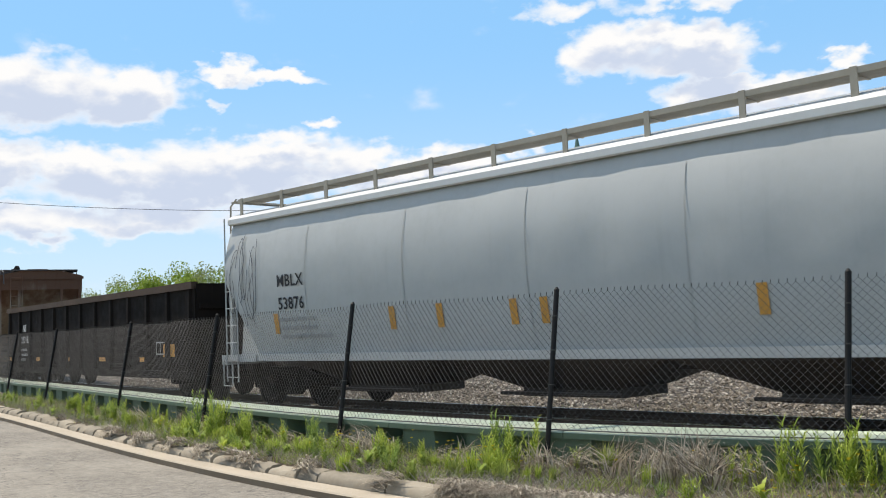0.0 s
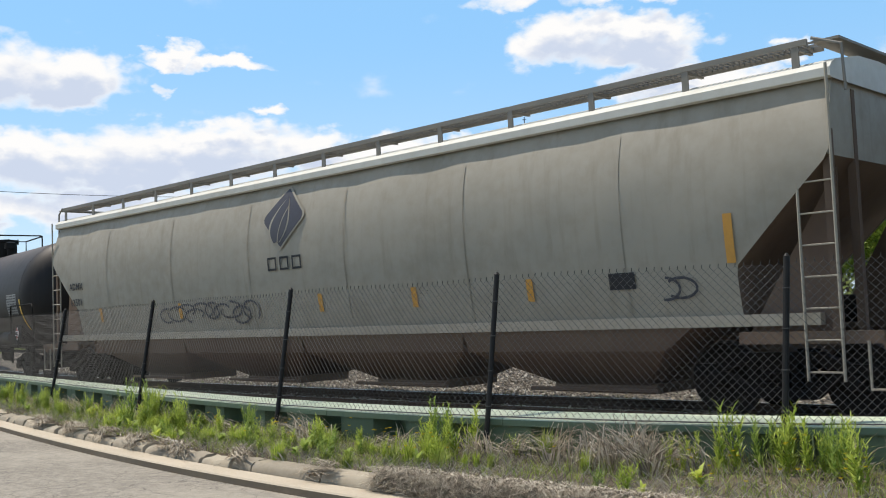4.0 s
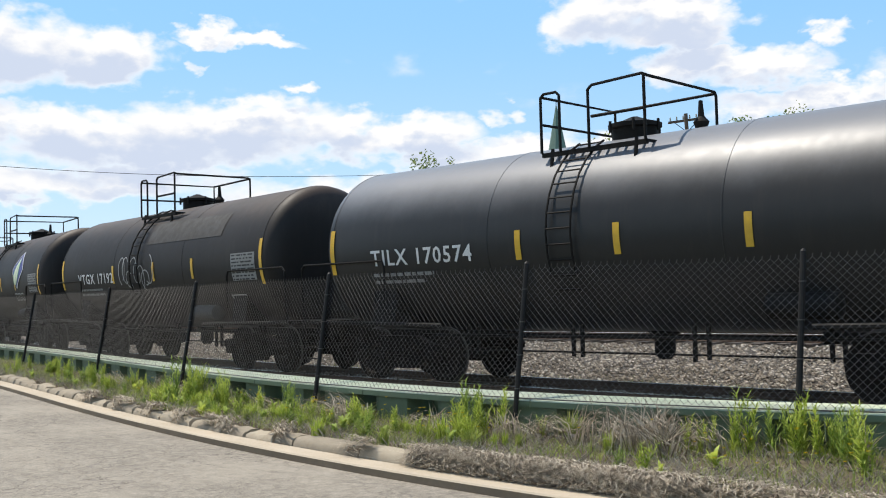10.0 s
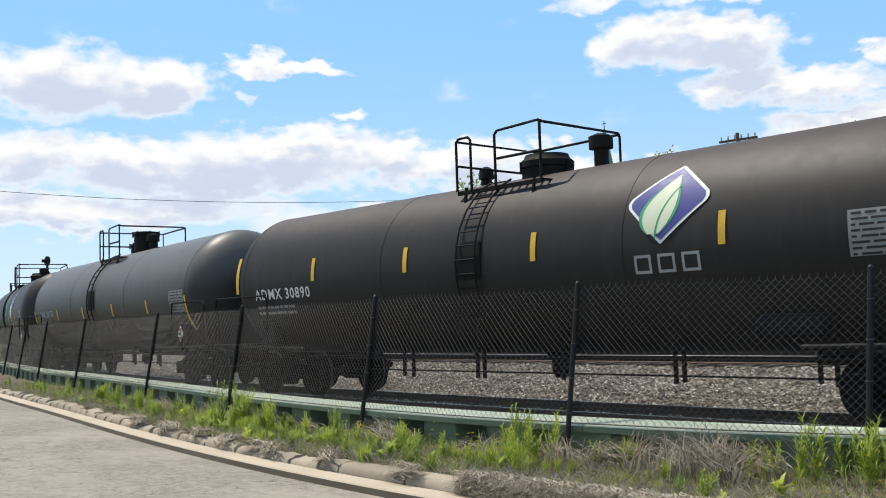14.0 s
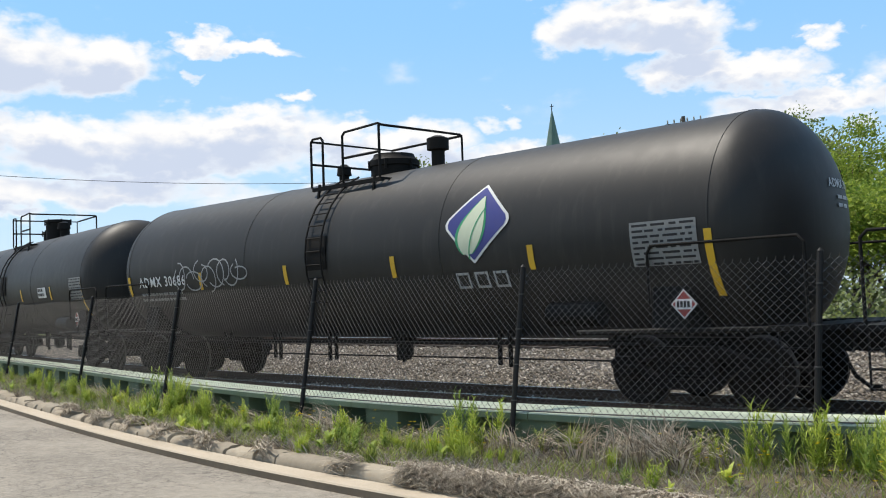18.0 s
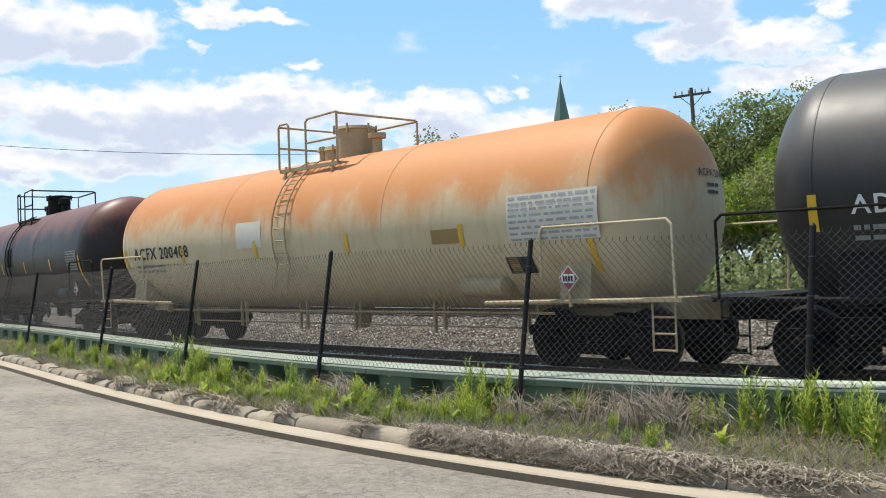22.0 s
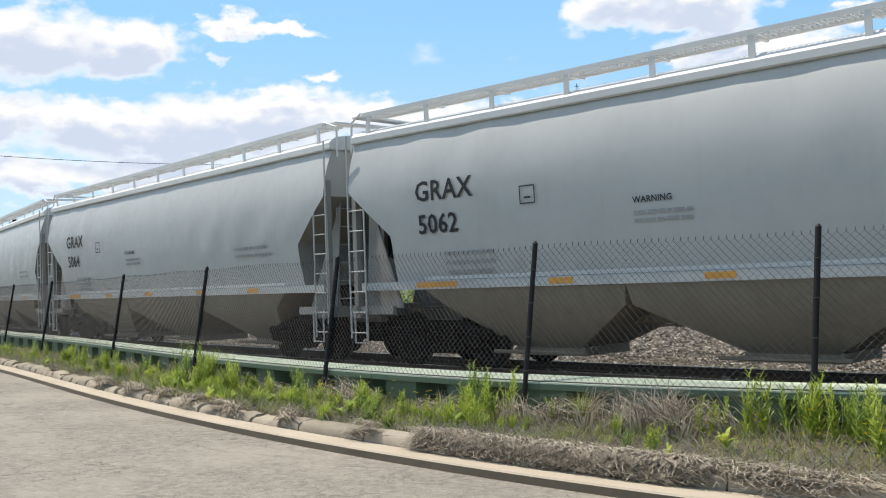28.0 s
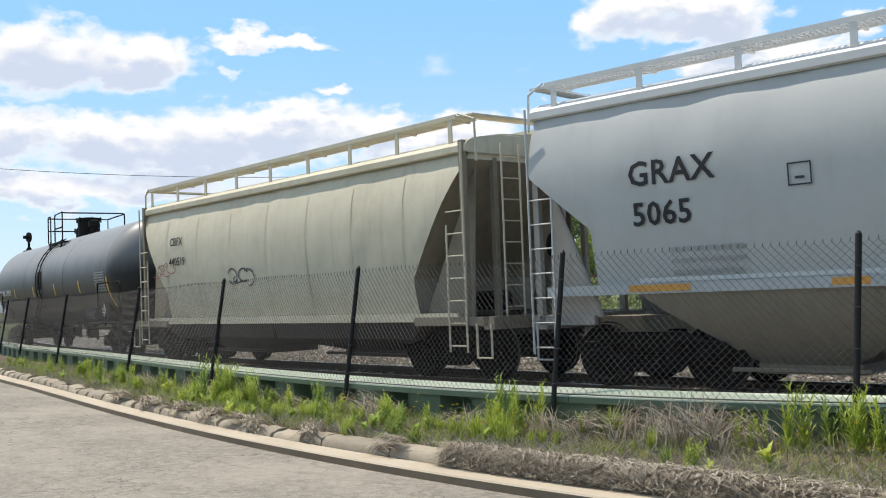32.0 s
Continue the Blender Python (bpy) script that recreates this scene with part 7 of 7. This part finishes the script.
def adm_marks(car, to, half):
    emblem(car, lambda a, b: to(a, b, 0.014), -0.28, 2.06, 0.55, BLACK, BEIGE, SLATE, BEIGE, SLATE)
    letters("reporting_mark", "ADMX", 0.17, -9.0, 1.1, to, BLACK, car)
    letters("car_number", "63501", 0.17, -9.0, 0.72, to, BLACK, car)
    scribble(car, lambda a, b: to(a, b, 0.02), -4.7, 0.2, 3.4, 0.38, BLUEBLACK, 41, 0.04, 10)
    scribble(car, lambda a, b: to(a, b, 0.02), 7.6, 0.3, 0.45, 0.25, BLUEBLACK, 43, 0.035, 2)
    part("stencil_box", rect_on(to, 6.84, 7.25, 0.4, 0.62, 2), BLACK, car)
    for x in (-7.6, -4.1, 0.6, 3.0, 5.4, 8.6):
        part("reflector", rect_on(to, x, x + 0.12, 0.3 if x < 8 else 0.65, 0.62 if x < 8 else 1.25, 3), ORANGE_TAPE, car)


def beige_hopper(i, label, marks, seed):
    couple(i, hopper(label, SPANS[i][0], 19.9, 1.25, 3.98, 4.3, 1.25, 3.05, 4, BEIGE, BEIGE_LOW, BEIGE_ROOF, seed=seed, marks=marks, rail_mat=BEIGE_WALK, seams=6, rail_h=0.34, cut_paint=BEIGE_LOW, bay_low=0.32, knee=1.85, inner=16.1), SPANS[i][0] - 4.4)


beige_hopper(4, "dirty beige covered hopper with a navy diamond emblem", adm_marks, 5)


def ah_marks(car, to, half):
    letters("reporting_mark", "ADMX", 0.22, -8.7, 1.16, to, BLACK, car)
    letters("car_number", "635995", 0.21, -8.65, 0.72, to, BLACK, car)
    part("small_print", bars(to, -8.6, 0.5, 2, 1.0, 0.06, 0.08, 3), GREYWHITE, car)
    for x in (-8.4, -4.3, -0.5, 3.5, 7.0):
        part("reflector", rect_on(to, x, x + 0.7, 0.03, 0.17, 1), ORANGE_TAPE, car)
    scribble(car, lambda a, b: to(a, b, 0.02), -4.3, 1.45, 0.7, 0.1, BLUEBLACK, 44, 0.012, 5)


NEW_R, NEW_Z = 1.525, 2.385
NEW_TC = 13.7


def new_tank(i, label, paint, mark, seed, logo=False, panel=True, tags=(), patches=(), bold=False, notice=False, stripe_mat=YELLOW, mark_mat=WHITE, fit="new", iron=BLACK_IRON, logo_x=3.3, inset=1.2, wide=1.0):
    pitch = SPANS[i][0]
    ln = pitch - (1.55 if fit == "orange" else 1.2)
    h = ln / 2
    st = [(-h + 0.85, -0.55, -0.1), (h - 0.85, -1.0, -0.1)] + [(x, -0.48, -0.12) for x in (-4.44, -1.4, 1.65, 4.66)]
    if bold:
        st = [(-h + 0.6, -0.2, 0.6), (h - 1.2, -0.26, 0.66)] + [(x, -0.04, 0.41) for x in (-4.9, -2.05, 1.05, 4.4)]
    w0 = -0.32 if bold else -0.53
    car = tank_car(label, pitch, NEW_TC, ln, NEW_R, NEW_Z, 0.85, paint, iron, fit, (mark, -h + inset, -0.35, 0.25 if fit == "orange" else 0.2), mark_mat, st, stripe_mat, ((3.5, 0.66, 0.58, GREYWHITE) if bold else (logo_x, 0.29, 0.58, GREYWHITE)) if logo else None,
                   ((5.7, 7.45, -0.46, 0.26) if fit == "orange" else (6.1, 7.1, w0, w0 + 0.55) if bold else (6.4, 7.4, w0, w0 + 0.58)) if panel else None, tags, patches, seed, deck=-0.15, deck_half=wide)
    if notice:
        to = lambda x, w: (x, -(NEW_R + 0.016) * math.cos(w / NEW_R), NEW_Z + (NEW_R + 0.016) * math.sin(w / NEW_R))
        n = part("notice", rect_on(to, 3.45, 4.25, -0.41, -0.12, 3), WHITE, car, "pale notice of small print")
        part("notice_print", bars(lambda x, w: tuple(c + o for c, o in zip(to(x, w), (0, -0.005, 0))), 3.5, -0.23, 2, 0.7, 0.08, 0.05, 3), BLACK, n)
    couple(i, car, NEW_TC)


def old_tank(i, label, paint, mark, seed, bars_white=False, logo=False, size=0.2, inset=1.0, tags=(), patches=(), radius=1.5, stripe_mat=YELLOW, deck=-0.3, small=(-2.6, -1.4, 0.4, 2.4)):
    pitch = SPANS[i][0]
    ln = pitch - 1.5
    h = ln / 2
    if bars_white:
        st = [(-h + 0.36, -0.45, 0.45), (h - 0.45, -0.46, 0.48), (-1.95, -0.22, 0.2), (-1.72, -0.22, 0.2), (1.68, -0.24, 0.2), (1.9, -0.24, 0.2)]
        stripe_mat = WHITE
    else:
        st = [(-h + 0.36, -0.45, 0.36), (h - 0.4, -0.55, 0.38)] + [(x, -0.35, 0.1) for x in small]
    car = tank_car(label, pitch, pitch - 4.6, ln, radius, 2.36, 0.36, paint, BLACK_IRON, "old", (mark, -h + inset, -0.32, size), WHITE, st, stripe_mat, (2.75, 0.31, 0.58, GREYWHITE) if logo else None,
                   (h - 1.6, h - 0.62, -0.45, 0.12), tags, patches, seed, deck=deck)
    couple(i, car, pitch - 4.6)


new_tank(5, "brown-black tank car with yellow reflectors behind a beige hopper", T_BROWN, "ADMX 29450", 51)
beige_hopper(6, "grimy beige covered hopper with large black lettering", ah_marks, 7)
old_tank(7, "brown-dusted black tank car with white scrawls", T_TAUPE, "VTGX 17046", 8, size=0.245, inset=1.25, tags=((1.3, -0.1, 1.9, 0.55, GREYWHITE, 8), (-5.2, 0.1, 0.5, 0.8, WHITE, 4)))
old_tank(8, "grey tank car with sky sheen painted on its crown and flat black heads", T_PALE, "ADMX 15241", 9)
old_tank(9, "black tank car with white reflectors and a peeled patch", T_BLACK, "TILX 170837", 10, bars_white=True,
         patches=((-0.05, 0.5, -0.7, 0.75, PEEL), (1.0, 4.4, 0.4, 0.85, DULL_PATCH)))
old_tank(10, "glossy blue-black tank car with sky sheen painted on its crown and a pale ladder", T_BLUEBLACK, "TILX 170574", 11, size=0.245, inset=1.3, small=(-1.4, 0.4, 2.4))
old_tank(11, "brown-black tank car with spray scrawls at its side", T_BROWN, "VTGX 17192", 12, size=0.235, inset=1.4, small=(-1.95, 0.4, 2.4), tags=((-1.5, -0.5, 1.8, 0.7, GREYWHITE, 8),), patches=((-0.1, 3.6, 0.55, 1.15, DULL_PATCH),))
old_tank(12, "brown-black tank car with a large diamond emblem", T_BROWN, "ADMX 16938", 13, logo=True)
old_tank(13, "dull black tank car with bright yellow reflectors", T_BROWN, "TILX 170505", 14, deck=0.75, small=(-1.75, 1.5))
new_tank(14, "dusty grey round-headed tank car with painted crown sheen and a diamond emblem", T_GREY, "ADMX 29752", 15, wide=1.14, logo=True, mark_mat=GREYWHITE)
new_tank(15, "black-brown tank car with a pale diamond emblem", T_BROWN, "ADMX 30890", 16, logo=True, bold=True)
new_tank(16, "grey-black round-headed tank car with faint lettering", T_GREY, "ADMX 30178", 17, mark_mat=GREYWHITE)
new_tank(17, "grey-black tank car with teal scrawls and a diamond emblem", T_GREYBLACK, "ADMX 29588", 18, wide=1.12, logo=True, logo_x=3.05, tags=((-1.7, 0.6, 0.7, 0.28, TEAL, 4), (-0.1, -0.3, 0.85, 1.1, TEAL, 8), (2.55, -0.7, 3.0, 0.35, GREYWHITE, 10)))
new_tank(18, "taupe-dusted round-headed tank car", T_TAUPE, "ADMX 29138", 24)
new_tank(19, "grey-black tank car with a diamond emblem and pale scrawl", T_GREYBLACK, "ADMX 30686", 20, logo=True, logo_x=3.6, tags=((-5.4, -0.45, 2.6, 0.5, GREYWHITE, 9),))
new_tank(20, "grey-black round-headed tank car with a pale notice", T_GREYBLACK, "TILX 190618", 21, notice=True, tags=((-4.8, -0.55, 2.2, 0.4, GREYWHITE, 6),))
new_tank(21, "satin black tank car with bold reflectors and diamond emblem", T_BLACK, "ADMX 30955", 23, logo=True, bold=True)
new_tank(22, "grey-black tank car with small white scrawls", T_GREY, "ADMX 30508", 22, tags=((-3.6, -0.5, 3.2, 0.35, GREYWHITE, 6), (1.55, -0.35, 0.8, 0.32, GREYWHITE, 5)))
new_tank(23, "cream tank car deeply stained with orange rust", T_ORANGE, "ACFX 200408", 25, fit="orange", iron=CREAM_IRON, mark_mat=BLACK, stripe_mat=YELLOW,
         patches=((-2.1, -1.15, -0.25, 0.28, PANEL_WHITE), (3.95, 4.65, -0.42, -0.18, BROWN_NOTICE), (5.5, 6.05, -1.0, -0.7, BLACK), (5.55, 5.75, -0.98, -0.72, BROWN_NOTICE)))
new_tank(24, "black tank car with a rust-red crown", T_REDDISH, "NATX 38594", 27, inset=1.55)


def long_tank(i, label, mark, seed):
    pitch = SPANS[i][0]
    ln = pitch - 1.7
    h = ln / 2
    st = [(-9.1, -0.66, 0.27), (9.08, -0.62, 0.3)] + [(-6.18 + k * 2.96, -0.43, 0.0) for k in range(5)]
    if seed == 30:
        st = st[:2] + [(x, -0.49, -0.05) for x in (-5.4, -2.1, 0.75, 4.4)]
    car = tank_car(label, pitch, pitch - 4.3, ln, 1.525, 2.36, 0.36, T_LONG, BLACK_IRON, "long", (mark, -7.85, -0.5, 0.22), GREYWHITE, st, YELLOW, None, (7.4, 8.5, -0.24, 0.27), (), (), seed)
    to = lambda x, w: (x, -1.54 * math.cos(w / 1.525), 2.36 + 1.54 * math.sin(w / 1.525))
    part("notice", rect_on(to, 4.3 + 0.7 * (seed == 30), 4.95 + 0.7 * (seed == 30), -0.85, -0.55, 3), SIGNYELLOW, car, "yellow-green notice")
    couple(i, car, pitch - 4.3)


long_tank(25, "long sooty black tank car with a walkway along its crown", "GLNX 34505", 28)
long_tank(26, "long ribbed-looking black tank car with yellow notice", "GLNX 34542", 30)


def grax_marks(number):
    def marks(car, to, half):
        letters("reporting_mark", "GRAX", 0.335, -half + 1.74, 1.34, to, BLACK, car)
        letters("car_number", number, 0.32, -half + 1.77, 0.80, to, BLACK, car)
        part("small_print", bars(to, -half + 2.3, 0.42, 3, 1.5, 0.06, 0.09, 3), GREYWHITE, car)
        part("small_print", bars(to, half - 3.6, 0.8, 2, 1.6, 0.06, 0.09, 5), GREYWHITE, car)
        letters("warning", "WARNING", 0.09, -half + 6.0, 0.98, to, BLACK, car)
        part("warning_print", bars(to, -half + 6.0, 0.82, 2, 1.0, 0.05, 0.06, 6), GREYWHITE, car)
        s = Shape()
        x, w = -half + 4.0, 1.12
        for q in (rect_on(to, x, x + 0.3, w, w + 0.02, 1), rect_on(to, x, x + 0.3, w + 0.26, w + 0.28, 1), rect_on(to, x, x + 0.02, w, w + 0.28, 1), rect_on(to, x + 0.28, x + 0.3, w, w + 0.28, 1),
                  rect_on(to, x + 0.09, x + 0.21, w + 0.08, w + 0.11, 1)):
            s.add(q.v, q.f)
        part("stencil_frame", s, SLATE, car)
        for x in (-6.13, -3.32, -0.74, 2.2, 4.6):
            part("reflector", rect_on(lambda a, b: (a, -1.472, 1.33 + b), x, x + (0.94 if x < -6 else 0.45), 0.03, 0.12, 1), ORANGE_TAPE, car)
        # pale strip paints the sunlight that the sill ledge catches
        part("sill_line", rect_on(to, -half + 1.75, half - 1.75, 0.03, 0.09, 1, 12), GREY_ROOF, car)
    return marks


for k, number in enumerate(("5061", "5062", "5064", "5063", "5054", "5065")):
    i = 27 + k
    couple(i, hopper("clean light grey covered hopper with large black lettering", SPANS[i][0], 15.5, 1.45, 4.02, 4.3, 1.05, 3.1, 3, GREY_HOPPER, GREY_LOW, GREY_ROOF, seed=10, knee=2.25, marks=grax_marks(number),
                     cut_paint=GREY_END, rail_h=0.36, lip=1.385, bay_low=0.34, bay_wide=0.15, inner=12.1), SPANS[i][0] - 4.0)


def cbfx_marks(car, to, half):
    letters("reporting_mark", "CBFX", 0.19, -4.37, 1.73, to, BLACK, car)
    letters("car_number", "440519", 0.19, -4.4, 1.26, to, BLACK, car)
    scribble(car, lambda a, b: to(a, b, 0.02), -half + 0.9, 1.0, 1.0, 0.3, RED, 60, 0.02, 4)
    scribble(car, lambda a, b: to(a, b, 0.02), -half + 4.6, 0.75, 0.9, 0.3, BLUEBLACK, 61, 0.03, 4)


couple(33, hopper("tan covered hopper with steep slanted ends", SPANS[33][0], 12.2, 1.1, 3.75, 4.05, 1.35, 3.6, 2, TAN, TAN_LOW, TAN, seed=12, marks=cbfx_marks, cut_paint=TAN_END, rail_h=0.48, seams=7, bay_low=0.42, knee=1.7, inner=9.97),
       SPANS[33][0] - 3.6)
new_tank(34, "grey round-headed tank car with painted crown sheen behind a tan hopper", T_PALE, "ADMX 29301", 33)

SPEED, SLOWING = 17.5725, -0.32267


def run(t):
    """Metres that the train has gone at t seconds."""
    return SPEED * t + SLOWING * t * t / 64


def car_pose(s, tc):
    ax, ay, _ = line_at(s - tc / 2)
    bx, by, _ = line_at(s + tc / 2)
    a = math.atan2(by - ay, bx - ax)
    return Matrix.Translation(((ax + bx) / 2, (ay + by) / 2, 0.0)) @ Matrix.Rotation(a, 4, "Z")


def motions():
    """The train rolls past; the wheels of a car turn while it is near the camera."""
    window = {}
    for car, mid, tc in CARS:
        walk(car, [(k * 0.5, car_pose(mid + run(k * 0.5), tc)) for k in range(65)])
        near = [k for k in range(961) if -62 < mid + run(k / 30) < 16]
        window[car.name] = near
    for car, wheel in WHEELS:
        near = window[car.name]
        x, y, z = wheel.location
        rows = [(0.0, pose(x, y, z))] if near[0] > 0 else []
        angle = 0.0
        for k in near:
            angle = math.degrees((run(k / 30) - run(near[0] / 30)) / WHEEL_R)
            rows.append((k / 30, pose(x, y, z) @ pose(0, 0, 0, 0, angle, 0)))
        if near[-1] < 960:
            rows.append((32.0, pose(x, y, z) @ pose(0, 0, 0, 0, angle, 0)))
        walk(wheel, rows)


motions()
